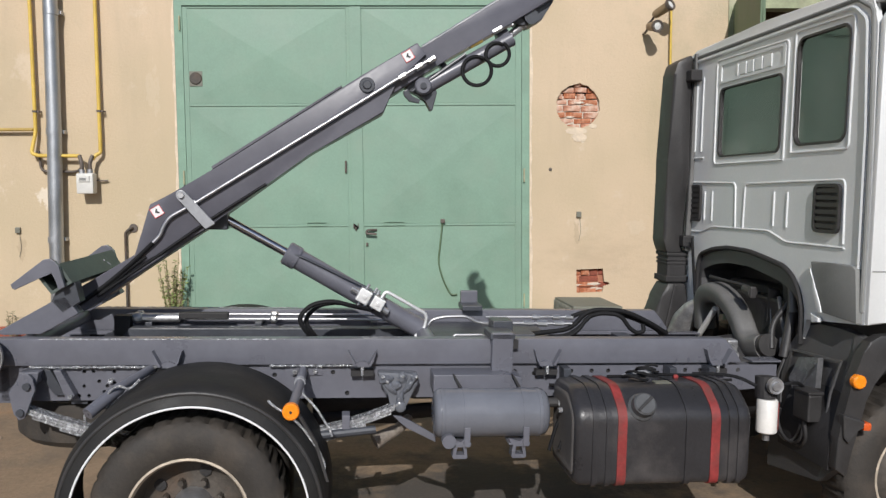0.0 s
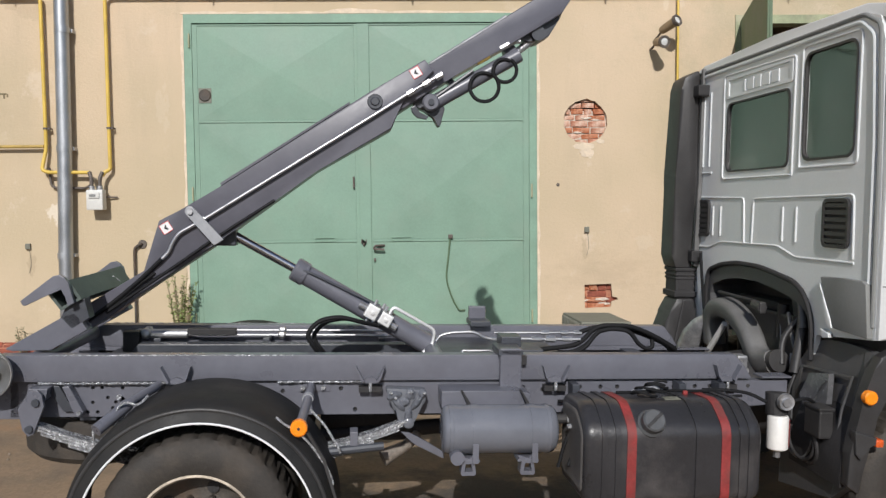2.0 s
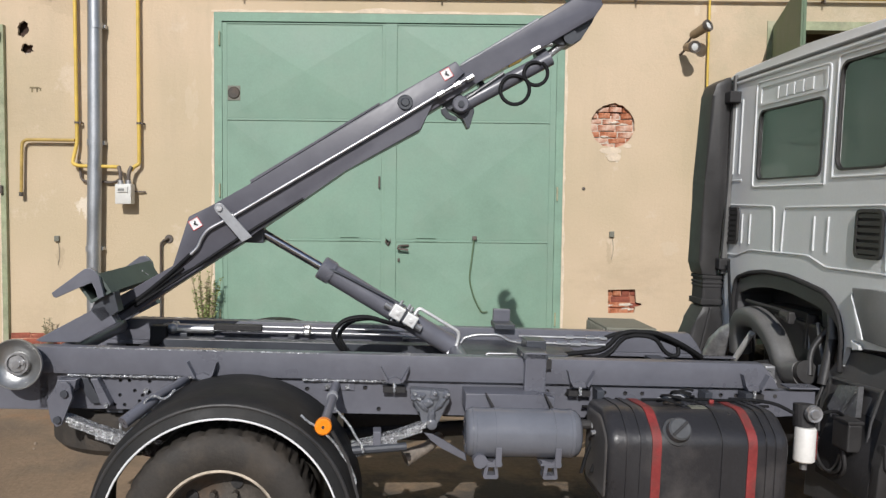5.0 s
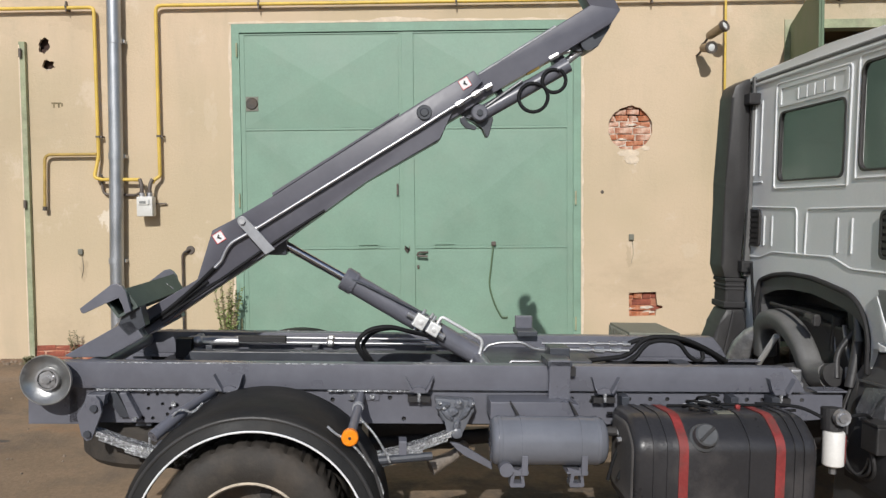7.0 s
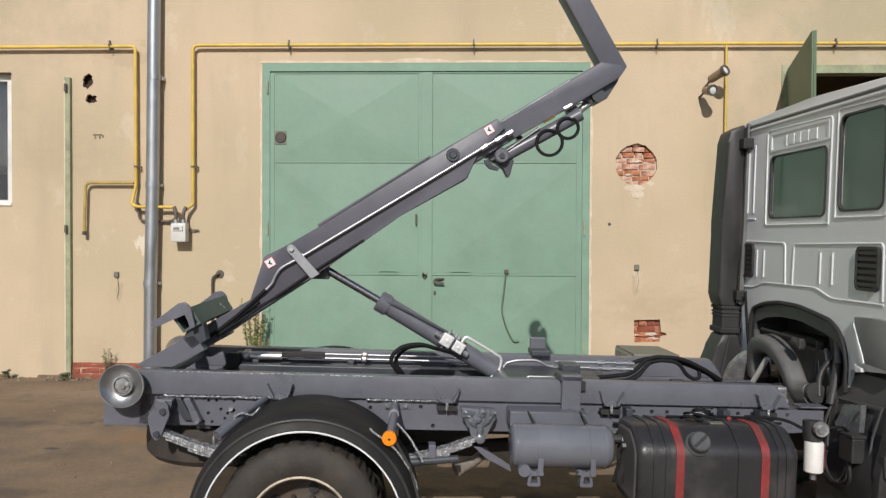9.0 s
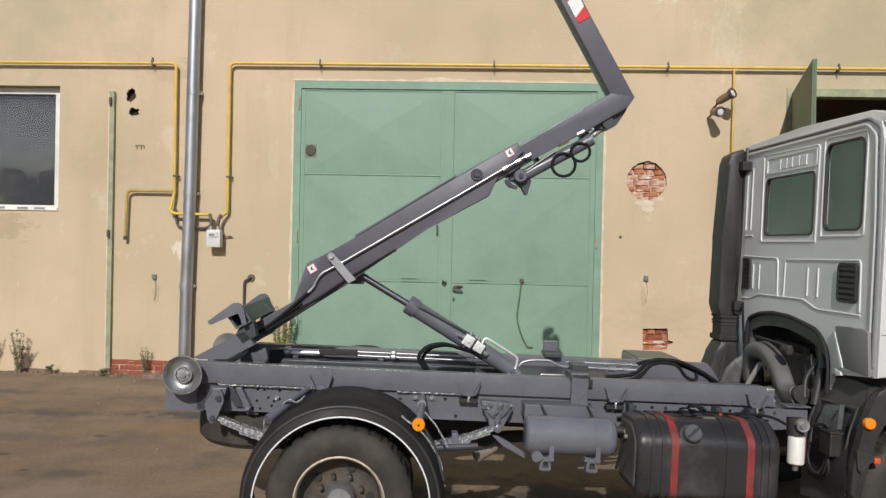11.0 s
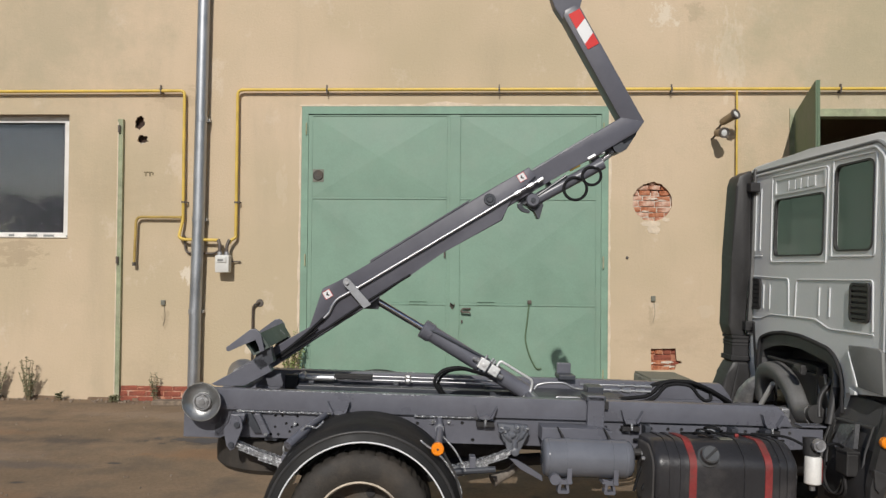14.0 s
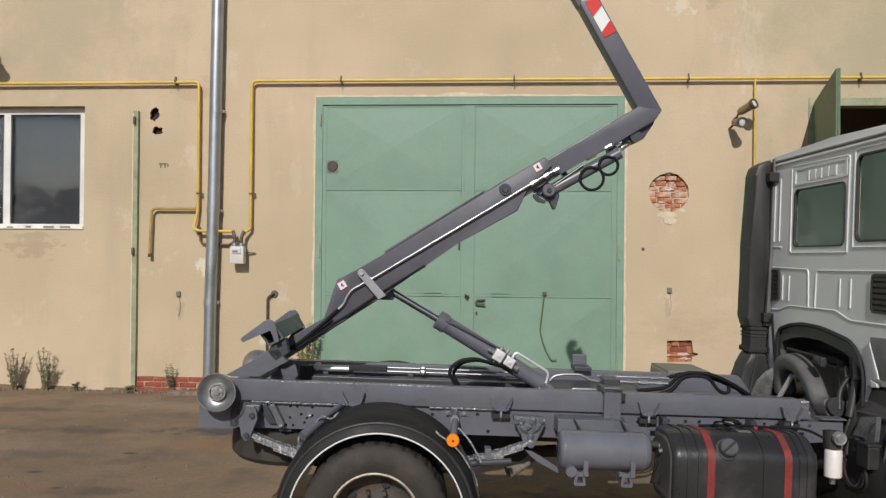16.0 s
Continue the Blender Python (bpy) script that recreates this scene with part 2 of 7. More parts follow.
GREY = mat("blue_grey_paint", (0.126, 0.128, 0.150), 0.33, var=0.10, scale=3, bump=0.05, fine=25)
ARM_GREY = mat("arm_blue_grey_paint", (0.101, 0.1, 0.120), 0.36, var=0.10, scale=3, bump=0.05, fine=25)
GREY_LUMPY = mat("brushed_blue_grey_paint", (0.128, 0.134, 0.152), 0.15, var=0.16, scale=10, bump=1.0, fine=48, relief=0.014)
# Pale patchy base colour paints the sun glints of glossy grey parts.
GLINT = mat("grey_paint_with_glints_in_colour", (0.46, 0.465, 0.475), 0.24, 0.45, var=0.5, scale=45, bump=1.0, fine=95, relief=0.016, spec=1.0)
CAST = mat("cast_grey_paint", (0.128, 0.134, 0.150), 0.15, var=0.12, scale=8, bump=0.5, fine=34, relief=0.008)
TANK_GREY = mat("glossy_blue_grey_paint", (0.140, 0.146, 0.167), 0.12, var=0.10, scale=3, bump=0.35, fine=11, relief=0.006)
GUARD = mat("matt_black_plastic", (0.0155, 0.0152, 0.0152), 0.62, var=0.25, scale=5, bump=0.15, spec=0.3, dirt=(0.028, 0.025, 0.021), dirt_amount=0.7)
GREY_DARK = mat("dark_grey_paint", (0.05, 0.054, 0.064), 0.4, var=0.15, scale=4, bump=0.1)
GREY_LIGHT = mat("light_grey_paint", (0.30, 0.305, 0.32), 0.4, var=0.1, scale=8, bump=0.1)
GREY_GREEN = mat("grey_green_paint", (0.075, 0.095, 0.085), 0.5, var=0.2, scale=6, bump=0.1)
SILVER = mat("silver_paint", (0.74, 0.755, 0.75), 0.40, 0.12, var=0.04, scale=2, bump=0.02)
SILVER_DARK = mat("grey_plastic_trim", (0.205, 0.208, 0.198), 0.6, var=0.08, scale=3, bump=0.05)
BLACK = mat("black_plastic", (0.034, 0.0325, 0.0325), 0.5, var=0.2, scale=5, bump=0.12, dirt=(0.048, 0.044, 0.04), dirt_amount=0.5)
# Black of grimy parts and of pieces that stand for shade in openings.
BLACK_DEEP = mat("grime_and_shade_black", (0.024, 0.0225, 0.023), 0.7, var=0.3, scale=6, bump=0.2)
RUBBER = mat("rubber", (0.036, 0.031, 0.026), 0.75, var=0.2, scale=8, bump=0.25, dirt=(0.078, 0.062, 0.047), dirt_amount=0.7)
HOSE = mat("hose_rubber", (0.009, 0.009, 0.010), 0.7, var=0.2, bump=0.2, spec=0.25)
TANK = mat("tank_black", (0.029, 0.028, 0.030), 0.36, var=0.22, scale=2.6, bump=0.14, dirt=(0.105, 0.095, 0.090), dirt_amount=0.85)
TANK_DUST = mat("dusty_tank_plastic", (0.085, 0.079, 0.075), 0.7, var=0.25, scale=5, bump=0.15, dirt=(0.14, 0.125, 0.115), dirt_amount=0.7)
RED = mat("red_paint", (0.225, 0.028, 0.026), 0.6, var=0.3, scale=9, bump=0.12, dirt=(0.10, 0.05, 0.042), dirt_amount=0.8)
MARKER_RED = mat("red_orange_lens", (0.62, 0.10, 0.02), 0.25, var=0.1, scale=40, bump=0.3, fine=150)
RED_FILM = mat("red_film", (0.62, 0.025, 0.02), 0.35, var=0.04, bump=0)
WHITE_FILM = mat("white_film", (0.78, 0.78, 0.78), 0.35, var=0.03, bump=0)
ORANGE = mat("orange_lens", (0.95, 0.27, 0.01), 0.25, var=0.05, scale=40, bump=0.3, fine=150)
STEEL = mat("bright_steel", (0.52, 0.52, 0.53), 0.40, 0.85, var=0.08, scale=8, bump=0.05)
STEEL_DULL = mat("dull_steel", (0.40, 0.40, 0.41), 0.45, 0.8, var=0.2, scale=10, bump=0.15)
ALU = mat("machined_aluminium", (0.82, 0.82, 0.81), 0.42, 0.55, var=0.08, scale=14, bump=0.05)
RIM_PAINT = mat("rusty_rim", (0.075, 0.065, 0.055), 0.65, 0.2, var=0.35, scale=9, bump=0.3, dirt=(0.14, 0.085, 0.05), dirt_amount=0.6)
EXHAUST = mat("scorched_pipe_steel", (0.27, 0.235, 0.20), 0.55, 0.3, var=0.3, scale=12, bump=0.2)
RIM_EDGE = mat("worn_rim_edge", (0.50, 0.43, 0.34), 0.5, 0.4, var=0.25, scale=12, bump=0.2)
DUCT = mat("grey_duct", (0.132, 0.130, 0.126), 0.5, var=0.15, scale=6, bump=0.08)
CLOTH = mat("grey_curtain", (0.19, 0.195, 0.178), 0.9, var=0.15, scale=3, bump=0.1)
LAMP_BODY = mat("khaki_lamp_enamel", (0.26, 0.19, 0.11), 0.5, var=0.15, scale=8, bump=0.05)
LAMP_LENS = mat("pale_lamp_glass", (0.66, 0.66, 0.64), 0.15, var=0.1, scale=30, bump=0.1)
CHROME = mat("chromed_rod", (0.50, 0.50, 0.52), 0.14, 1.0, var=0.05, scale=8, bump=0.0)
ROLLER = mat("worn_zinc", (0.40, 0.40, 0.395), 0.36, 0.85, var=0.12, scale=12, bump=0.12)
HOUSING = mat("grey_black_plastic", (0.068, 0.067, 0.069), 0.5, var=0.15, scale=4, bump=0.1, dirt=(0.07, 0.065, 0.058), dirt_amount=0.5)
COVER = mat("shiny_grey_plastic", (0.085, 0.085, 0.088), 0.25, var=0.3, scale=9, bump=0.1)
FOIL = mat("dull_foil", (0.42, 0.42, 0.43), 0.4, 0.6, var=0.3, scale=9, bump=0.15, fine=18)
CAP = mat("grey_cap_plastic", (0.075, 0.077, 0.08), 0.45, var=0.15, scale=12, bump=0.1)
BEIGE_BOX = mat("khaki_paint", (0.17, 0.17, 0.135), 0.6, var=0.12, scale=5, bump=0.1)
PANE = glass_mat("window_glass", (0.9, 0.92, 0.95), ior=1.45)
PANE_DARK = glass_mat("tinted_glass", (0.735, 0.725, 0.715))


# ---- mesh helpers ----
def thing(name, label, category, m=None, group="", kind=""):
    e = new(name)
    e.empty_display_size = 0.2
    if m is not None:
        e.matrix_world = m
    return tagged(e, label, category, group, kind)


def part(name, bm, material, parent=None, label="", smooth=False, kind="", category=""):
    me = bpy.data.meshes.new(name)
    bmesh.ops.recalc_face_normals(bm, faces=bm.faces)
    bm.to_mesh(me)
    bm.free()
    me.materials.append(material)
    if smooth:
        for f in me.polygons:
            f.use_smooth = True
        me.set_sharp_from_angle(angle=radians(38))
    ob = new(name, me)
    if parent:
        ob.parent = parent
    return tagged(ob, label, category, "", kind)


def box(bm, x0, x1, y0, y1, z0, z1, bevel=0.0, m=None):
    vs = [bm.verts.new((x, y, z)) for x in (x0, x1) for y in (y0, y1) for z in (z0, z1)]
    fs = [bm.faces.new([vs[i] for i in q]) for q in ((0, 1, 3, 2), (4, 6, 7, 5), (0, 4, 5, 1), (2, 3, 7, 6), (0, 2, 6, 4), (1, 5, 7, 3))]
    if bevel:
        es = list({e for f in fs for e in f.edges})
        got = bmesh.ops.bevel(bm, geom=es, offset=bevel, segments=2, affect="EDGES", profile=0.6)
        vs = list({v for f in got["faces"] for v in f.verts} | {v for v in vs if v.is_valid})
    if m is not None:
        bmesh.ops.transform(bm, matrix=m, verts=vs)
    return bm


def new_box(*a, **k):
    return box(bmesh.new(), *a, **k)


def prism(bm, poly, d0, d1, axis="y", bevel=0.0):
    """A flat outline pushed out between two depths. axis y: outline in x, z; axis x: in y, z; axis z: in x, y."""
    at = {"y": lambda a, c, d: (a, d, c), "x": lambda a, c, d: (d, a, c), "z": lambda a, c, d: (a, c, d)}[axis]
    a = [bm.verts.new(at(p, q, d0)) for p, q in poly]
    b = [bm.verts.new(at(p, q, d1)) for p, q in poly]
    n = len(poly)
    fs = [bm.faces.new(a), bm.faces.new(b[::-1])]
    fs += [bm.faces.new((a[i], b[i], b[(i + 1) % n], a[(i + 1) % n])) for i in range(n)]
    if bevel:
        bmesh.ops.bevel(bm, geom=list({e for f in fs for e in f.edges}), offset=bevel, segments=2, affect="EDGES", profile=0.6)
    return bm


def tube(bm, pts, r, seg=10, caps=True, radii=None, up=(0.123, 0.456, 0.88), square=False):
    """A round (or squared, round-cornered) tube along a line of points."""
    pts = [Vector(p) for p in pts]
    rings = []
    up = Vector(up)
    angles = [2 * math.pi * k / seg for k in range(seg)]
    grow = [(math.cos(a) ** 4 + math.sin(a) ** 4) ** -0.25 if square else 1.0 for a in angles]
    for i, p in enumerate(pts):
        d = (pts[min(i + 1, len(pts) - 1)] - pts[max(i - 1, 0)]).normalized()
        x = (up - d * up.dot(d)).normalized()
        up = x
        y = d.cross(x)
        rr = radii[i] if radii else r
        rings.append([bm.verts.new(p + (x * math.cos(a) + y * math.sin(a)) * rr * g) for a, g in zip(angles, grow)])
    for a, b in zip(rings, rings[1:]):
        for k in range(seg):
            bm.faces.new((a[k], a[(k + 1) % seg], b[(k + 1) % seg], b[k]))
    if caps:
        bm.faces.new(rings[0][::-1])
        bm.faces.new(rings[-1])
    return bm


def bend(pts, r=0.05, n=5):
    """Rounds the corners of a line of points."""
    pts = [Vector(p) for p in pts]
    out = [pts[0]]
    for a, b, c in zip(pts, pts[1:], pts[2:]):
        k = min(r, (a - b).length * 0.48, (c - b).length * 0.48)
        p, q = b + (a - b).normalized() * k, b + (c - b).normalized() * k
        out += [p * (1 - s) ** 2 + b * 2 * s * (1 - s) + q * s * s for s in [i / n for i in range(n + 1)]]
    return out + [pts[-1]]


def lathe(bm, profile, center, axis="y", seg=32, a0=0.0, a1=360.0):
    """Turns a profile of (radius, depth) round an axis through center."""
    full = a1 - a0 >= 359.9
    n = seg if full else seg + 1
    c = Vector(center)
    cols = []
    for i in range(n):
        a = radians(a0 + (a1 - a0) * i / seg)
        ca, sa = math.cos(a), math.sin(a)
        col = []
        for r, d in profile:
            o = {"y": (r * ca, d, r * sa), "x": (d, r * ca, r * sa), "z": (r * ca, r * sa, d)}[axis]
            col.append(bm.verts.new(c + Vector(o)))
        cols.append(col)
    for i in range(seg):
        a, b = cols[i], cols[(i + 1) % n]
        for k in range(len(profile) - 1):
            bm.faces.new((a[k], b[k], b[k + 1], a[k + 1]))
    bmesh.ops.remove_doubles(bm, verts=bm.verts, dist=0.0002)
    return bm


def disc_between(bm, p, q, r, seg=20):
    return tube(bm, [p, q], r, seg)


def plate(bm, outer, holes, d0, d1, axis="y"):
    """A plate with holes through it, between two depths."""
    at = {"y": lambda a, c, d: (a, d, c), "x": lambda a, c, d: (d, a, c)}[axis]
    for d in (d0, d1):
        edges = []
        for loop in (outer, *holes):
            vs = [bm.verts.new(at(a, c, d)) for a, c in loop]
            edges += [bm.edges.new((vs[i], vs[(i + 1) % len(vs)])) for i in range(len(vs))]
        bmesh.ops.triangle_fill(bm, use_beauty=True, use_dissolve=False, edges=edges)
    for loop in (outer, *holes):
        n = len(loop)
        a = [bm.verts.new(at(p, q, d0)) for p, q in loop]
        b = [bm.verts.new(at(p, q, d1)) for p, q in loop]
        for i in range(n):
            bm.faces.new((a[i], a[(i + 1) % n], b[(i + 1) % n], b[i]))
    bmesh.ops.remove_doubles(bm, verts=bm.verts, dist=0.0001)
    return bm


def ring2(cx, cy, r, n=24, jag=0.0, rnd=None):
    return [(cx + (r + (rnd.uniform(-jag, jag) if rnd else 0)) * math.cos(2 * math.pi * i / n), cy + (r + (rnd.uniform(-jag, jag) if rnd else 0)) * math.sin(2 * math.pi * i / n)) for i in range(n)]


def rect2(x0, x1, y0, y1, r=0.0, n=4):
    if not r:
        return [(x0, y0), (x1, y0), (x1, y1), (x0, y1)]
    out = []
    for cx, cy, s in ((x1 - r, y0 + r, -90), (x1 - r, y1 - r, 0), (x0 + r, y1 - r, 90), (x0 + r, y0 + r, 180)):
        out += [(cx + r * math.cos(radians(s + 90 * i / n)), cy + r * math.sin(radians(s + 90 * i / n))) for i in range(n + 1)]
    return out

# ---- ground ----
bm = bmesh.new()
xs = [-300, -60, -20] + [-12 + 0.5 * i for i in range(49)] + [20, 60, 300]
ys = [-300, -60, -20, -8] + [-3 + 0.5 * i for i in range(24)] + [8.7, 9.0, 9.3, 60, 300]
grid = [[bm.verts.new((x, y, (noise.noise((x * 0.45, y * 0.45, 3.1)) * 0.012 if abs(x) < 15 and -4 < y < 9.1 else 0.0) - 0.006 - 0.0115 * max(0.0, min(9.0 - y, 12.0)))) for x in xs] for y in ys]
for r0, r1 in zip(grid, grid[1:]):
    for i in range(len(xs) - 1):
        bm.faces.new((r0[i], r0[i + 1], r1[i + 1], r1[i]))
part("ground", bm, GROUND, None, "brown dirty asphalt yard with dark oil stains and shade painted under the truck", True, "structure", "ground")

# ---- building ----
WY = 9.0
rnd = random.Random(7)
hole_round = ring2(1.985, 2.805, 0.265, 34, 0.010, rnd)
hole_square = [(1.98, 0.52), (2.30, 0.53), (2.31, 0.60), (2.385, 0.62), (2.385, 0.645), (2.32, 0.66), (2.305, 0.82), (1.975, 0.81)]
hole_a = [(-5.13 + (p + 5.13) * 0.9, 3.88 + (q - 3.88) * 1.15) for p, q in ring2(-5.13, 3.88, 0.082, 19, 0.020, rnd)]
hole_b = [(-5.09 + (p + 5.09) * 1.15, 3.64 + (q - 3.64) * 0.85) for p, q in ring2(-5.09, 3.64, 0.072, 19, 0.018, rnd)]
door_gap = rect2(-2.83, 1.395, -0.02, 4.105)
window_gap = rect2(-8.6, -6.142, 2.25, 3.995)
gate_gap = rect2(3.81, 8.2, -0.02, 4.07)
bm = bmesh.new()
plate(bm, rect2(-16, 14, -0.05, 8.5), [door_gap, window_gap, gate_gap, hole_round, hole_square, hole_a, hole_b], WY, WY + 0.035)
wall = part("wall_north", bm, PLASTER, None, "beige plastered workshop wall with stains and patches", False, "structure", "wall")
bm = bmesh.new()
plate(bm, rect2(-16, 14, -0.05, 8.5), [door_gap, window_gap, gate_gap], WY + 0.10, WY + 0.42)
part("wall_core", bm, MORTAR, wall)
# Unseen outer walls, roof and partitions, added to close off the dark interior.
for nm, args in (("wall_west", (-16.3, -16, WY, WY + 12, -0.05, 8.5)), ("wall_east", (14, 14.3, WY, WY + 12, -0.05, 8.5)), ("wall_south", (-16, 14, WY + 12, WY + 12.3, -0.05, 8.5))):
    part(nm, new_box(*args), PLASTER, None, "plain plastered outer wall of the workshop", False, "structure", "wall")
part("ceiling", new_box(-16.3, 14.3, WY, WY + 12.3, 8.5, 8.8), DARK, None, "unseen roof slab added to keep the workshop interior dark", False, "structure", "ceiling")
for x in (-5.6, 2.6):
    part("added_partition", new_box(x, x + 0.15, WY + 0.43, WY + 12, 0, 8.5), DARK, None, "unseen inner partition added to keep the interior dark", False, "structure", "wall")

for x, z in ((-5.13, 3.88), (-5.09, 3.64)):
    # Dark sheet paints the shade at the back of each hole.
    part("hole_shade_sheet_brown", new_box(x - 0.13, x + 0.13, WY + 0.09, WY + 0.098, z - 0.12, z + 0.12), HOLE_SHADE, wall)
    part("rubble", new_box(x - 0.06, x + 0.07, WY + 0.05, WY + 0.088, z - 0.11, z - 0.035, bevel=0.012), MORTAR if z < 3.7 else HOLE_SHADE, wall)
part("mortar_bed", new_box(1.60, 2.40, WY + 0.06, WY + 0.098, 2.45, 2.93), MORTAR, wall)
# Dark sheet paints the shade under the round hole's upper rim.
part("hole_shade_sheet_brown", new_box(1.60, 2.40, WY + 0.085, WY + 0.098, 2.935, 3.15), HOLE_SHADE, wall)
part("mortar_bed", new_box(1.85, 2.50, WY + 0.07, WY + 0.098, 0.45, 0.90), BRICK_PALE, wall)

# bricks that show through the broken plaster
protos = []
for k in range(5):
    bm = new_box(-0.118, 0.118, -0.05, 0.05, -0.031, 0.031, bevel=0.006)
    for v in bm.verts:
        v.co += Vector((rnd.uniform(-1, 1), rnd.uniform(-1, 1), rnd.uniform(-1, 1))) * 0.0035
    me = bpy.data.meshes.new("brick")
    bm.to_mesh(me)
    bm.free()
    me.materials.append((BRICK, BRICK_PALE, BRICK_PALE, BRICK_PALE, BRICK_ORANGE)[k])
    protos.append(me)


def lay_bricks(x0, x1, z0, z1, front, parent, choice, off=0.0):
    z, row = z0 + 0.037, 0
    while z < z1:
        x = x0 + (0.12 if row % 2 else 0.0) + off
        while x < x1 + 0.12:
            b = new("brick", protos[rnd.choice(choice)])
            b.location = (x, front + 0.05 + rnd.uniform(0, 0.012), z)
            b.rotation_euler = (rnd.uniform(-0.06, 0.06), rnd.uniform(-0.035, 0.035), rnd.choice((0, math.pi)) + rnd.uniform(-0.05, 0.05))
            b.parent = parent
            x += 0.248
        z, row = z + 0.075, row + 1


def broken_bricks(x0, x1, z0, z1, front, choice, gaps):
    """Hacked brickwork: uneven courses, lengths and depths, a few bricks gone."""
    z = z0
    while z < z1:
        h, x = rnd.uniform(0.062, 0.082), x0 - rnd.uniform(0.0, 0.15)
        while x < x1:
            ln = rnd.choice((0.10, 0.15, 0.21, 0.235))
            if rnd.random() > gaps:
                b = new("brick", protos[rnd.choice(choice)])
                b.location = (x + ln / 2, front + 0.05 + rnd.uniform(0, 0.022), z + h / 2)
                b.scale = (ln / 0.242, 1.0, h / 0.070)
                b.rotation_euler = (rnd.uniform(-0.15, 0.15), rnd.uniform(-0.06, 0.06), rnd.uniform(-0.10, 0.10))
                b.parent = wall
            x += ln + 0.008
        z += h + 0.004


def mortar_smears(x0, x1, z0, z1, front, n):
    for k in range(n):
        cx, cz, r0 = rnd.uniform(x0, x1), rnd.uniform(z0, z1), rnd.uniform(0.018, 0.045)
        pts = [(cx + 2.2 * r0 * k * math.cos(a), cz + 0.45 * r0 * k * math.sin(a)) for a, k in [(2 * math.pi * i / 13, rnd.uniform(0.55, 1.2)) for i in range(13)]]
        part("mortar_smear", prism(bmesh.new(), pts, front + rnd.uniform(-0.004, 0.012), front + 0.05), MORTAR, wall)


broken_bricks(1.72, 2.25, 2.52, 3.09, WY + 0.036, (1, 2, 3, 4, 4), 0.07)
mortar_smears(1.78, 2.18, 2.58, 2.86, WY + 0.040, 5)
broken_bricks(1.96, 2.40, 0.50, 0.84, WY + 0.034, (4, 4, 4, 0), 0.04)
mortar_smears(2.0, 2.28, 0.55, 0.66, WY + 0.034, 3)
for cx, cz, rx, rz, out in ((1.97, 2.50, 0.14, 0.045, 0.003), (2.0, 2.425, 0.085, 0.055, 0.007), (2.17, 2.56, 0.05, 0.03, 0.005)):
    outline = [(cx + rx * math.cos(a) * k, cz + rz * math.sin(a) * k) for a, k in [(2 * math.pi * i / 19, rnd.uniform(0.8, 1.15)) for i in range(19)]]
    part("plaster_patch", prism(bmesh.new(), outline, WY - out, WY + 0.002), PATCH_PLASTER, wall)
slab = thing("stone_slab", "grey stone slab lying before the brick plinth", "slab", pose(-4.42, 8.80, 0.0, 0, 0, 3))
part("slab", new_box(-0.36, 0.36, -0.10, 0.08, -0.02, 0.045, bevel=0.012), GRAVEL, slab)
plinth = thing("brick_plinth", "low plinth of worn red bricks along the wall foot", "plinth", kind="structure")
for x0, x1 in ((-5.215, -4.45), (-3.95, -2.95)):
    lay_bricks(x0, x1 - 0.1, -0.02, 0.19, WY - 0.035, plinth, (0,))
for z in (0.092,):
    b = new("brick", protos[0])
    b.location, b.scale, b.parent = (-5.285, WY + 0.015, z), (0.42, 1, 1), plinth
part("mortar_bed", new_box(-5.33, -2.84, WY - 0.022, WY - 0.003, -0.05, 0.185), BRICK_PALE, plinth)

# mended plaster and loose spots
bm = bmesh.new()
for x, z, w, h in ((-5.00, 3.18, 0.12, 0.02), (-5.03, 3.15, 0.02, 0.05), (-4.97, 3.15, 0.02, 0.05), (-4.93, 3.16, 0.02, 0.04)):
    box(bm, x - w / 2, x + w / 2, WY - 0.003, WY + 0.002, z - h / 2, z + h / 2)
part("scratch_marks", bm, STEM, wall)
# edging of broken plaster along the wall foot
bm = bmesh.new()
x = -9.0
while x < -5.5:
    w = rnd.uniform(0.25, 0.8)
    prism(bm, [(x, -0.02), (x + w, -0.02), (x + w - 0.02, rnd.uniform(0.02, 0.05)), (x + w / 2, rnd.uniform(0.03, 0.055)), (x + 0.02, rnd.uniform(0.02, 0.05))], WY - 0.03, WY + 0.002)
    x += w + rnd.uniform(0.02, 0.5)
part("broken_edge", bm, BROWN_EDGE, wall, kind="stuff")
bm = bmesh.new()
for i in range(220):
    x, y = rnd.uniform(-9, -3), WY - abs(rnd.gauss(0, 0.12)) - 0.02
    s = rnd.uniform(0.008, 0.035)
    tube(bm, [(x, y, -0.01), (x + s * 0.3, y, s * 0.5)], s, 5, radii=[s, s * 0.4])
for i in range(110):
    x, y, s = rnd.uniform(-9, -1.5), rnd.uniform(3.5, 8.7), rnd.uniform(0.004, 0.016)
    z = -0.0115 * (9 - y)
    tube(bm, [(x, y, z - 0.012), (x + s * 0.2, y, z - 0.004), (x + s * 0.3, y + s * 0.2, z + s * 0.5)], s, 6, radii=[s * 0.9, s, s * 0.45])
part("gravel", bm, GRAVEL, None, "loose gravel and crumbs along the wall foot", False, "stuff", "gravel")

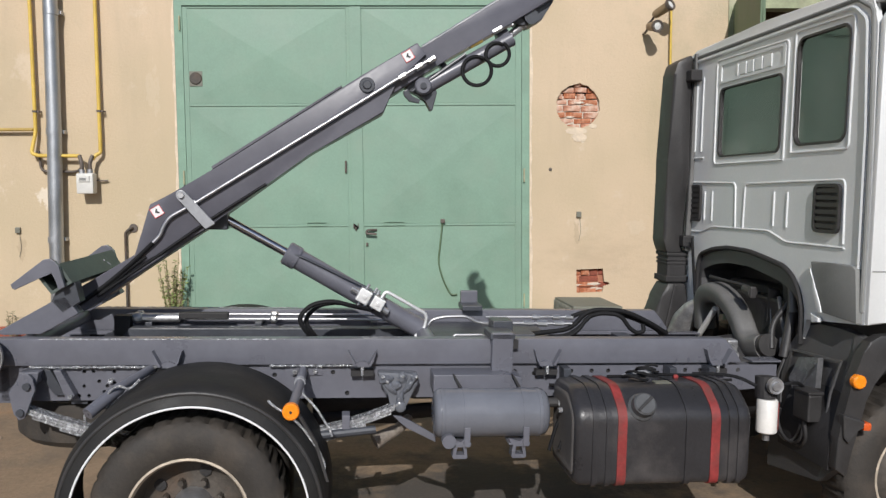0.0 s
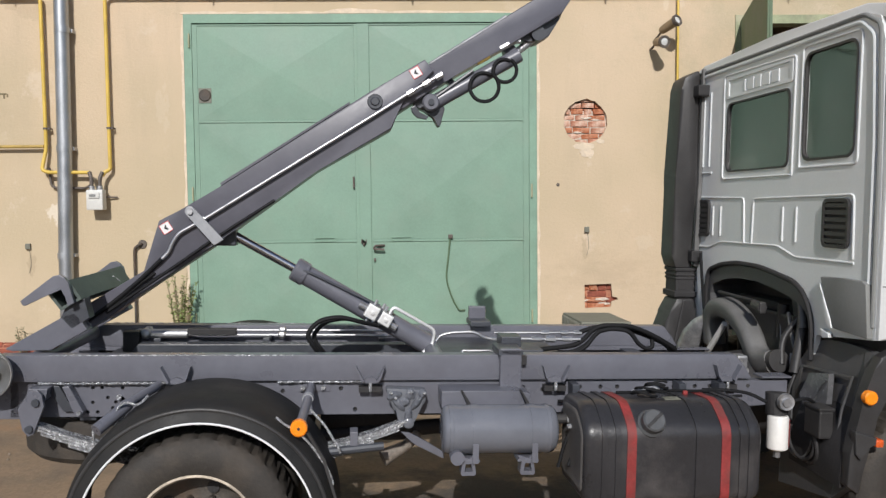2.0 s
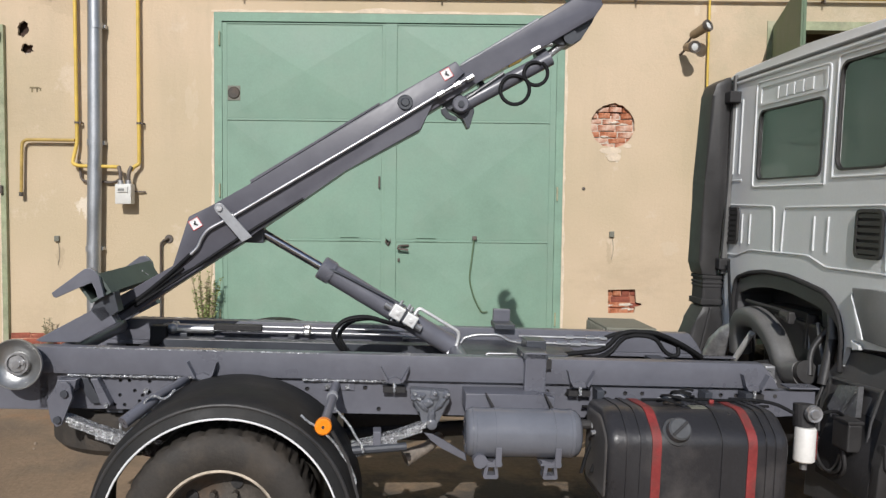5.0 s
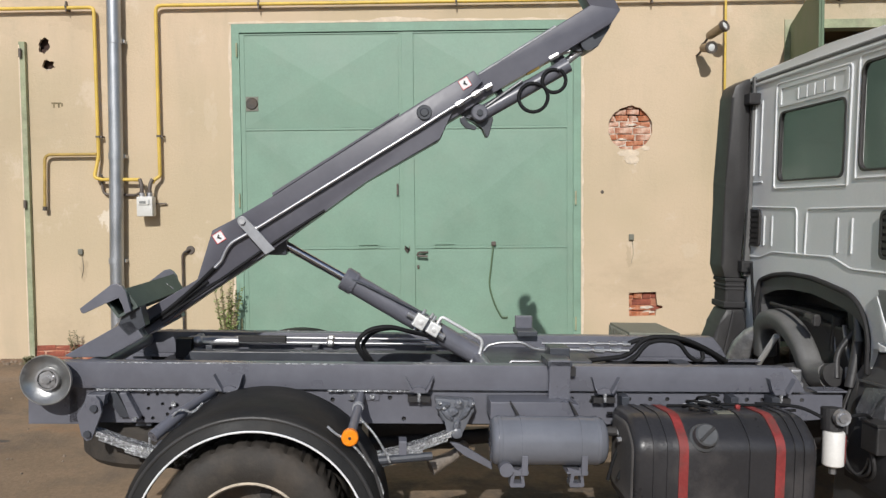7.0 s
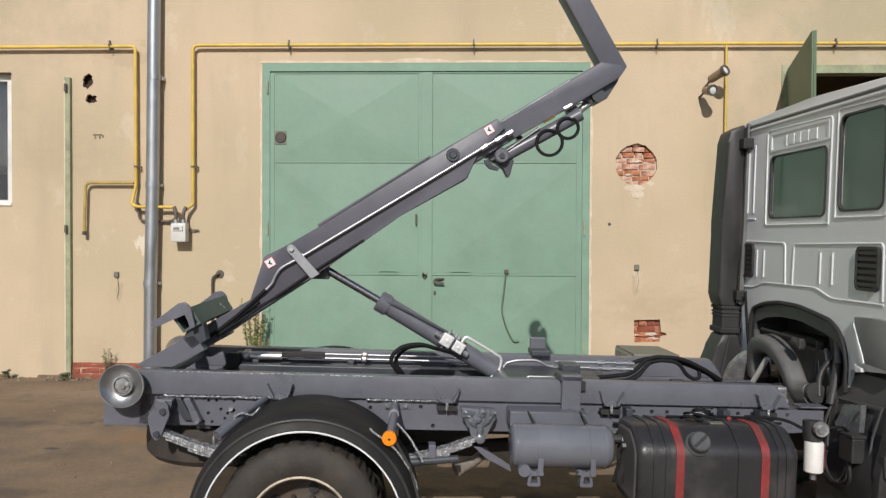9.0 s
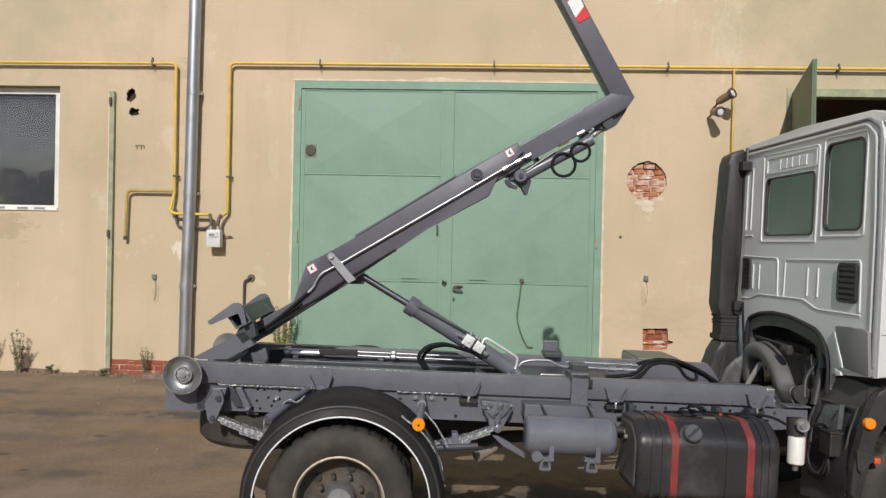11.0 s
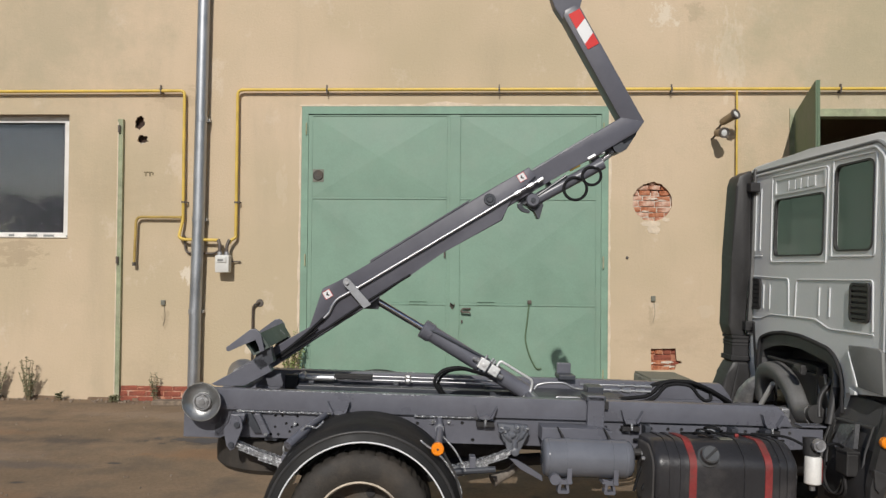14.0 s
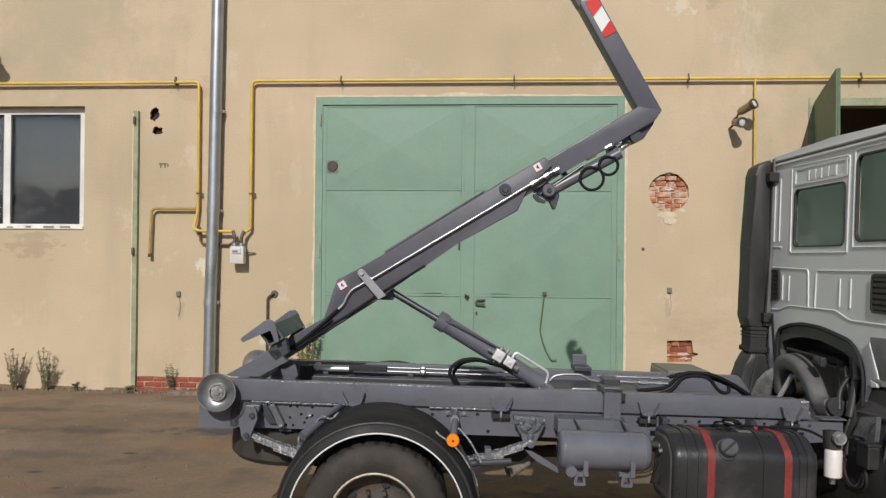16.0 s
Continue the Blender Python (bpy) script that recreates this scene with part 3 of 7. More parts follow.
# ---- green double door ----
DY = WY + 0.018
door = thing("door_1", "tall green steel double door with pressed panels, closed", "door", kind="structure")
bm = bmesh.new()
plate(bm, rect2(-2.828, 1.393, 0.0, 4.103), [rect2(-2.735, 1.30, 0.03, 4.0)], WY - 0.012, WY + 0.2)
part("door_frame", bm, GREEN_FRAME, door)
bars = (0.04, 1.385, 2.835, 3.985)
for nm, x0, x1 in (("l", -2.732, -0.735), ("r", -0.690, 1.297)):
    leaf = part("leaf", plate(bmesh.new(), rect2(x0, x1, 0.04, 3.985), [rect2(x0 + 0.055, x1 - 0.07, a + 0.012, b - 0.012) for a, b in zip(bars, bars[1:])], DY - 0.02, DY + 0.03), GREEN, door, "green steel door leaf")
    for a, b in zip(bars, bars[1:]):
        bm = bmesh.new()
        p0, p1, q0, q1 = x0 + 0.0565, x1 - 0.0715, a + 0.0135, b - 0.0135
        vs = [bm.verts.new((x, DY - 0.0175, z)) for x, z in rect2(p0, p1, q0, q1)]
        c = bm.verts.new(((p0 + p1) / 2, DY - 0.043, (q0 + q1) / 2))
        for i in range(4):
            bm.faces.new((vs[i], vs[(i + 1) % 4], c))
        back = [bm.verts.new((x, DY + 0.02, z)) for x, z in rect2(p0, p1, q0, q1)]
        bm.faces.new(back)
        for i in range(4):
            bm.faces.new((vs[i], vs[(i + 1) % 4], back[(i + 1) % 4], back[i]))
        part("panel", bm, GREEN, leaf)
        part("panel_bead", new_box(p0, p1, DY - 0.029, DY - 0.0205, q1 - 0.003, q1 + 0.010, bevel=0.002), GREEN, leaf)
    hx = x0 - 0.03 if nm == "l" else x1 + 0.03
    for z in (0.45, 1.98, 3.80):
        part("hinge", tube(bmesh.new(), [(hx, WY - 0.03, z - 0.09), (hx, WY - 0.03, z + 0.075)], 0.011, 8), GREEN_POST, leaf)
    hc = -0.26 if nm == "r" else -1.19
    part("pull_handle", plate(bmesh.new(), rect2(hc - 0.13, hc + 0.13, 1.375, 1.43, 0.01), [rect2(hc - 0.117, hc + 0.117, 1.388, 1.43 - 0.013, 0.006)], DY - 0.036, DY - 0.024), GREEN_FRAME, leaf)
part("cover_strip", new_box(-0.765, -0.625, DY - 0.038, DY - 0.022, 0.05, 3.985, bevel=0.004), GREEN, door)
part("door_handle", tube(bmesh.new(), bend([(-0.47, DY - 0.03, 1.325), (-0.58, DY - 0.085, 1.325), (-0.60, DY - 0.085, 1.285), (-0.47, DY - 0.085, 1.275)], 0.03), 0.014, 8), PIPE_DARK, door, "dark iron lever handle")
part("keyhole_plate", new_box(-0.60, -0.575, DY - 0.046, DY - 0.022, 1.13, 1.17, bevel=0.004), PIPE_DARK, door)
part("padlock_hasp", prism(bmesh.new(), [(-0.755, 1.36), (-0.685, 1.36), (-0.69, 1.41), (-0.72, 1.31), (-0.745, 1.41)], DY - 0.055, DY - 0.04), PIPE_DARK, door)
part("latch_pin", tube(bmesh.new(), [(-0.83, DY - 0.04, 2.02), (-0.83, DY - 0.04, 2.16)], 0.013, 8), PIPE_DARK, door)
part("draw_rod", tube(bmesh.new(), bend([(0.33, DY - 0.05, 1.43), (0.30, DY - 0.06, 1.15), (0.27, DY - 0.06, 0.92), (0.34, DY - 0.06, 0.68), (0.43, DY - 0.06, 0.52), (0.50, DY - 0.06, 0.53)], 0.1, 6), 0.010, 8), GREEN_DARK, door, "thin bent draw rod")
part("rod_knob", new_box(0.305, 0.36, DY - 0.07, DY - 0.02, 1.40, 1.45, bevel=0.008), PIPE_DARK, door)
part("hole_plate", new_box(-2.668, -2.515, DY - 0.028, DY - 0.018, 3.055, 3.232, bevel=0.003), BEIGE_BOX, door)
part("rusty_disc", lathe(bmesh.new(), [(0.0, -0.012), (0.062, -0.012), (0.074, 0.0), (0.074, 0.02)], (-2.592, DY - 0.03, 3.145), seg=20), RIM_PAINT, door, "rusty round cover disc")
part("door_sill", new_box(-2.83, 1.395, WY - 0.02, WY + 0.3, -0.03, 0.03), MORTAR, door)

# pale crumbling plaster edge round the door
for x0, x1, z0, z1 in ((-2.862, -2.832, 0.0, 4.10), (1.397, 1.425, 0.0, 4.10)):
    pts, z = [], z0
    side = [(x0 if x0 < 0 else x1, x1 if x0 < 0 else x0)][0]
    while z < z1:
        pts.append((side[0] + rnd.uniform(-0.012, 0.012), z))
        z += rnd.uniform(0.06, 0.2)
    pts = [(side[1], z0)] + pts + [(side[1], z1)]
    part("plaster_edge", prism(bmesh.new(), pts, WY - 0.007, WY + 0.002), PATCH_PLASTER, wall)
pts, x = [(-2.86, 4.107)], -2.86
while x < 1.40:
    pts.append((x, 4.125 + rnd.uniform(-0.006, 0.018) + (0.03 if -1.1 < x < -0.4 else 0)))
    x += rnd.uniform(0.06, 0.2)
part("plaster_edge", prism(bmesh.new(), pts + [(1.42, 4.107)], WY - 0.007, WY + 0.002), PATCH_PLASTER, wall)

# ---- second gate, standing open ----
gate = thing("door_2", "green steel gate with one leaf swung open", "door", kind="structure")
bm = bmesh.new()
plate(bm, rect2(3.812, 8.198, 0.0, 4.068), [rect2(3.90, 8.1, 0.0, 3.965)], WY - 0.012, WY + 0.2)
part("door_frame", bm, GREEN_POST, gate)
bm = bmesh.new()
swing = Matrix.Translation((3.89, WY - 0.03, 0)) @ Matrix.Rotation(radians(-14.8), 4, "Z")
box(bm, -0.02, 0.0, -2.05, 0.0, 0.06, 4.0, m=swing)
leaf = part("open_leaf", bm, GREEN_DARK, gate, "dark green gate leaf standing open")
for z in (0.1, 1.4, 2.8, 3.92):
    part("leaf_rail", new_box(0.0, 0.025, -2.05, -0.02, z - 0.03, z + 0.03, m=swing), GREEN_DARK, leaf)
for y in (-2.03, -0.05):
    part("leaf_stile", new_box(0.0005, 0.0255, y - 0.03, y + 0.0195, 0.06, 4.0, m=swing), GREEN_DARK, leaf)

# ---- window ----
win = thing("window_1", "white framed dark workshop window with metal sill", "window", kind="structure")
GY = WY + 0.15
bm = bmesh.new()
plate(bm, rect2(-8.595, -6.146, 2.27, 3.99), [rect2(-7.30, -6.265, 2.33, 3.90), rect2(-8.55, -7.40, 2.33, 3.90)], GY - 0.03, GY + 0.04)
part("window_frame", bm, WHITE_PAINT, win)
for a, b in ((-7.295, -6.27), (-8.545, -7.405)):
    ob = part("pane", new_box(a, b, GY, GY + 0.008, 2.335, 3.895), PANE, win, "dark glass pane")
    ob.visible_shadow = False
    ob = part("pane", new_box(a, b, GY + 0.022, GY + 0.028, 2.335, 3.895), PANE, win, "dark glass pane")
    ob.visible_shadow = False
    bm = bmesh.new()
    plate(bm, rect2(a - 0.003, b + 0.003, 2.332, 3.898), [rect2(a + 0.012, b - 0.012, 2.345, 3.885)], GY - 0.012, GY - 0.001)
    part("glazing_bead", bm, BLACK, win)
part("window_sill", new_box(-8.598, -6.144, WY - 0.02, WY + 0.118, 2.252, 2.268, bevel=0.004), SILL_PAINT, win, "flaking white sill")
for k in range(9):
    x = -8.3 + 0.25 * k + rnd.uniform(-0.08, 0.08)
    part("sill_chip", new_box(x, x + rnd.uniform(0.05, 0.16), GY - 0.034, GY - 0.0305, 2.273, 2.273 + rnd.uniform(0.012, 0.035)), SILVER_DARK, win)
# Added sheet close behind the panes sets how dark the window reads.
part("pane_backing", new_box(-8.59, -6.15, GY + 0.07, GY + 0.085, 2.28, 3.89), PANE_BACKING, win, "near-black sheet added behind the glass to set its darkness")
part("lintel", new_box(-8.595, -6.146, WY + 0.195, WY + 0.30, 3.90, 3.99), STEM, win)

# ---- things on the wall ----
post = thing("steel_post", "weathered pale green steel post beside the wall", "post")
part("channel", prism(bmesh.new(), [(-5.415, WY - 0.06), (-5.34, WY - 0.06), (-5.34, WY - 0.003), (-5.415, WY - 0.003)], 0.0, 3.92, axis="z", bevel=0.004), GREEN_POST, post)
part("wear_or_glint_edge", new_box(-5.417, -5.403, WY - 0.063, WY - 0.058, 0.04, 3.88), PATCH_PLASTER, post, "cream worn paint edge")
for z in (1.95, 3.78):
    part("hinge_eye", tube(bmesh.new(), [(-5.385, WY - 0.085, z - 0.05), (-5.385, WY - 0.085, z + 0.05)], 0.018, 8), PIPE_DARK, post)

dp = thing("downpipe", "galvanised steel rainwater downpipe on the wall", "pipe")
DPY = WY - 0.13
line = [(-4.265, DPY, -0.02), (-4.255, DPY, 1.2), (-4.225, DPY, 2.5), (-4.21, DPY, 3.9), (-4.185, DPY, 6.2), (-4.18, DPY, 8.4)]
part("pipe", tube(bmesh.new(), line, 0.082, 20), ZINC, dp, smooth=True)
for x, z in ((-4.228, 2.52), (-4.205, 3.9), (-4.26, 1.25)):
    part("collar", tube(bmesh.new(), [(x, DPY, z - 0.035), (x + 0.001, DPY, z + 0.035)], 0.088, 20), ZINC, dp, smooth=True)
    part("wall_bracket", new_box(x - 0.01, x + 0.10, DPY + 0.04, WY - 0.002, z - 0.02, z + 0.02), ZINC, dp)

PY = WY - 0.078
gp = thing("gas_pipe", "yellow painted gas pipe run clipped to the wall", "pipe")
part("left_run", tube(bmesh.new(), bend([(-14, PY, 4.285), (-4.468, PY, 4.31), (-4.462, PY, 2.52), (-4.51, PY - 0.03, 2.27), (-4.43, PY - 0.04, 2.24), (-3.95, PY - 0.04, 2.235)], 0.06), 0.0215, 12), YELLOW, gp, smooth=True)
part("right_run", tube(bmesh.new(), bend([(-3.80, PY - 0.04, 2.19), (-3.77, PY - 0.03, 2.24), (-3.717, PY, 2.27), (-3.717, PY, 4.322), (14, PY, 4.325)], 0.08), 0.0215, 12), YELLOW, gp, smooth=True)
part("drop_run", tube(bmesh.new(), [(3.09, PY, 4.325), (3.08, PY, 0.9)], 0.0145, 12), YELLOW, gp, smooth=True)
part("branch_run", tube(bmesh.new(), bend([(-4.49, PY, 2.55), (-5.125, PY, 2.55), (-5.145, PY, 1.90)], 0.08), 0.019, 12), YELLOW_OLD, gp, "faded yellow branch pipe", smooth=True)
part("end_cap", tube(bmesh.new(), [(-5.145, PY, 1.87), (-5.145, PY, 1.92)], 0.026, 10), RIM_PAINT, gp)
clips = [(x, 4.325, 1) for x in (-8.2, -4.80, -2.47, -0.10, 2.22, 4.45, 6.8)] + [(-4.462, 2.76, 0), (-3.717, 2.76, 0)]
for x, z, flat in clips:
    bm = bmesh.new()
    tube(bm, [(x - 0.012, PY, z), (x + 0.012, PY, z)] if flat else [(x, PY, z - 0.012), (x, PY, z + 0.012)], 0.029, 12)
    if flat:
        box(bm, x - 0.008, x + 0.008, PY, WY - 0.001, z - 0.045, z - 0.02)
        box(bm, x - 0.008, x + 0.008, PY - 0.02, PY + 0.02, z - 0.06, z + 0.06)
    else:
        box(bm, x - 0.02, x + 0.05, PY - 0.01, PY + 0.012, z - 0.012, z + 0.012)
        box(bm, x + 0.035, x + 0.05, PY, WY - 0.001, z - 0.008, z + 0.008)
    part("pipe_clip", bm, PIPE_DARK, gp)

gm = thing("gas_meter", "white box gas meter hanging between pipe ends", "meter")
part("body", new_box(-3.965, -3.77, PY - 0.13, PY + 0.0, 1.79, 2.03, bevel=0.018), METER_WHITE, gm, smooth=True)
part("dial_plate", new_box(-3.935, -3.805, PY - 0.145, PY - 0.128, 1.93, 2.0, bevel=0.006), METER_WHITE, gm)
part("counter_window", new_box(-3.92, -3.845, PY - 0.148, PY - 0.144, 1.945, 1.975), SILVER_DARK, gm)
for x in (-3.915, -3.82):
    part("union_nut", tube(bmesh.new(), bend([(x, PY - 0.07, 2.02), (x, PY - 0.07, 2.16), (x + (0.03 if x > -3.87 else -0.03), PY - 0.05, 2.24)], 0.04), 0.024, 10), PIPE_DARK, gm)
    part("collar", tube(bmesh.new(), [(x, PY - 0.07, 2.03), (x, PY - 0.07, 2.075)], 0.034, 8), STEEL_DULL, gm)
part("bypass_pipe", tube(bmesh.new(), bend([(-4.45, PY + 0.03, 2.30), (-4.43, PY + 0.03, 2.06), (-4.02, PY + 0.03, 2.05), (-3.95, PY, 2.09)], 0.07), 0.016, 8), PIPE_DARK, gm)
part("wall_stub", tube(bmesh.new(), [(-3.80, PY + 0.02, 1.945), (-3.66, PY + 0.05, 1.94)], 0.010, 8), PIPE_DARK, gm)

hp = thing("bent_pipe_stub", "thin rusty pipe bent out of the wall", "pipe")
part("pipe", tube(bmesh.new(), bend([(-3.39, WY - 0.003, 1.37), (-3.40, WY - 0.045, 1.375), (-3.475, WY - 0.045, 1.33), (-3.48, WY - 0.045, 0.35)], 0.05), 0.0155, 10), RIM_PAINT, hp, smooth=True)
part("wall_flange", lathe(bmesh.new(), [(0.0, -0.014), (0.05, -0.012), (0.055, 0.0)], (-3.39, WY - 0.002, 1.37), seg=14), PIPE_DARK, hp)

for x, z in ((-4.75, 1.36), (2.0, 1.49)):
    jb = thing("junction_box", "small weathered socket box on the wall", "junction box", group="socket boxes")
    part("body", new_box(x - 0.03, x + 0.03, WY - 0.035, WY - 0.002, z - 0.035, z + 0.035, bevel=0.008), BEIGE_BOX, jb)
    part("cable", tube(bmesh.new(), bend([(x + 0.01, WY - 0.012, z - 0.04), (x + 0.03, WY - 0.008, z - 0.20), (x, WY - 0.008, z - 0.32)], 0.08), 0.0025, 6), BEIGE_BOX, jb)
hl_box = thing("wall_plug", "small dark plug in the plaster", "plug")
part("body", lathe(bmesh.new(), [(0.0, -0.01), (0.02, -0.008), (0.022, 0.0)], (1.65, WY - 0.001, 2.04), seg=10), PIPE_DARK, hl_box)

for a, b in (((2.86, WY - 0.14, 3.85), (2.995, WY - 0.34, 3.935)), ((2.795, WY - 0.14, 3.72), (2.845, WY - 0.34, 3.69))):
    fl = thing("flood_lamp", "khaki enamelled tubular spot lamp on a wall bracket", "lamp", group="wall spot lamps")
    a, b = Vector(a), Vector(b)
    d = (b - a).normalized()
    part("housing", tube(bmesh.new(), [a, a + d * 0.02, a + d * 0.06, b - d * 0.05, b - d * 0.01], 0.06, 18, radii=[0.03, 0.046, 0.052, 0.056, 0.064]), LAMP_BODY, fl, smooth=True)
    facing = Matrix.Translation(b) @ d.to_track_quat("Z", "Y").to_matrix().to_4x4()
    part("rim", lathe(bmesh.new(), [(0.064, -0.03), (0.070, -0.02), (0.070, 0.014), (0.047, 0.014), (0.043, 0.0)], (0, 0, 0), axis="z", seg=22), PIPE_DARK, fl).matrix_local = facing
    part("lens", lathe(bmesh.new(), [(0.0, 0.012), (0.025, 0.009), (0.046, 0.001)], (0, 0, 0), axis="z", seg=18), LAMP_LENS, fl, "pale round glass lens", True).matrix_local = facing
    part("bracket", tube(bmesh.new(), bend([(a.x - 0.02, WY - 0.002, a.z - 0.06), (a.x - 0.02, WY - 0.08, a.z - 0.06), tuple(a + d * 0.03)], 0.03), 0.014, 8), PIPE_DARK, fl)
wl = thing("wall_lamp", "dark hooded yard lamp high on the wall", "lamp")
part("hood", lathe(bmesh.new(), [(0.0, 0.16), (0.05, 0.15), (0.10, 0.05), (0.15, 0.0), (0.14, -0.005), (0.0, 0.02)], (-7.42, WY - 0.28, 4.60), axis="z", seg=20), PIPE_DARK, wl, smooth=True)
part("arm", tube(bmesh.new(), bend([(-7.42, WY - 0.002, 4.66), (-7.42, WY - 0.2, 4.82), (-7.42, WY - 0.28, 4.74)], 0.06), 0.018, 8), PIPE_DARK, wl)


# ---- weeds ----
def weed(x, y, height, spread, fresh, stems, label):
    w = thing("weed", label, "plant", pose(x, y, 0), group="weeds along the wall")
    r = random.Random(int(x * 100))
    st, lf = bmesh.new(), bmesh.new()
    for s in range(stems):
        a, h = r.uniform(0, 6.28), height * r.uniform(0.55, 1.0)
        tip = Vector((math.cos(a) * spread * r.uniform(0.2, 1), -abs(math.sin(a)) * spread * 0.6, h))
        base = Vector((r.uniform(-0.04, 0.04), r.uniform(-0.03, 0.0), -0.01))
        tube(st, [base, base.lerp(tip, 0.5) + Vector((0, 0, 0.03)), tip], 0.005, 5, radii=[0.006, 0.004, 0.002])
        for k in range(60):
            f = r.uniform(0.12, 1.0)
            p = base.lerp(tip, f) + Vector((0, 0, 0.03 * math.sin(f * 3)))
            ln, wd, b = r.uniform(0.02, 0.065) * (1.25 - f * 0.6), r.uniform(0.004, 0.009) * (1.5 if fresh else 1.0), r.uniform(0, 6.28)
            d = Vector((math.cos(b), math.sin(b) * 0.8, r.uniform(-0.2, 0.7))).normalized()
            sd = d.cross(Vector((r.uniform(-1, 1), r.uniform(-1, 1), 1))).normalized() * wd
            q = p + d * ln
            if q.y > -0.01 + (WY - 0.02 - y):
                continue
            lf.faces.new([lf.verts.new(c) for c in (p, p + d * ln * 0.5 + sd, q, p + d * ln * 0.5 - sd)])
    part("stems", st, STEM, w)
    part("leaves", lf, LEAF_FRESH if fresh else LEAF, w, kind="stuff")


weed(-6.58, WY - 0.12, 0.62, 0.20, 0, 11, "tall dusty green weed at the wall foot")
weed(-7.05, WY - 0.12, 0.62, 0.22, 0, 12, "bushy dusty green weed at the wall foot")
weed(-4.82, WY - 0.12, 0.45, 0.10, 0, 4, "thin dry weed growing before the brick plinth")
weed(-2.90, WY - 0.16, 1.12, 0.20, 1, 20, "fresh green feathery weed beside the green door")
weed(-5.36, WY - 0.18, 0.10, 0.14, 0, 5, "low grass tuft at the foot of the post")
weed(-3.55, WY - 0.12, 0.30, 0.12, 0, 4, "thin dry weed at the wall foot")
weed(-6.15, WY - 0.10, 0.14, 0.10, 0, 3, "small dry grass tuft at the wall foot")

# far trees on the other side of the yard, which the window mirrors
r = random.Random(3)
verts, faces = [], []
for k in range(46):
    cx, cy = r.uniform(-70, 50), r.uniform(-62, -48)
    top, rad = r.uniform(5, 9), r.uniform(3, 5)
    for j in range(330):
        a, f = r.uniform(0, 6.28), r.random()
        q = rad * math.sqrt(max(0.05, 1 - abs(2 * f - 0.9) ** 2)) * r.uniform(0.5, 1)
        p = Vector((cx + math.cos(a) * q, cy + math.sin(a) * q, 0.4 + top * f))
        n = len(verts)
        for m in range(3):
            verts.append(p + Vector((r.uniform(-1, 1), r.uniform(-1, 1), r.uniform(-1, 1))) * 0.8)
        faces.append((n, n + 1, n + 2))
me = bpy.data.meshes.new("tree_line")
me.from_pydata(verts, [], faces)
me.materials.append(TREE)
tagged(new("tree_line", me), "dark far row of leafy trees behind the yard", "trees", "", "stuff")

# ---- the truck: x forward, y across (minus: the near side), z up, over the rear axle ----
TRUCK = pose(-0.97, 3.78, 0.5, 0, 0, 5.0) @ pose(0, 0, 0, 0, 1.7, 0) @ pose(0, 0, -0.5)
truck = thing("hook_lift_truck", "silver cab truck with dark grey hook lift body, arm half raised", "truck", TRUCK)


def tp(name, bm, material, label="", smooth=False, parent=None, kind=""):
    return part(name, bm, material, parent or truck, label, smooth, kind)


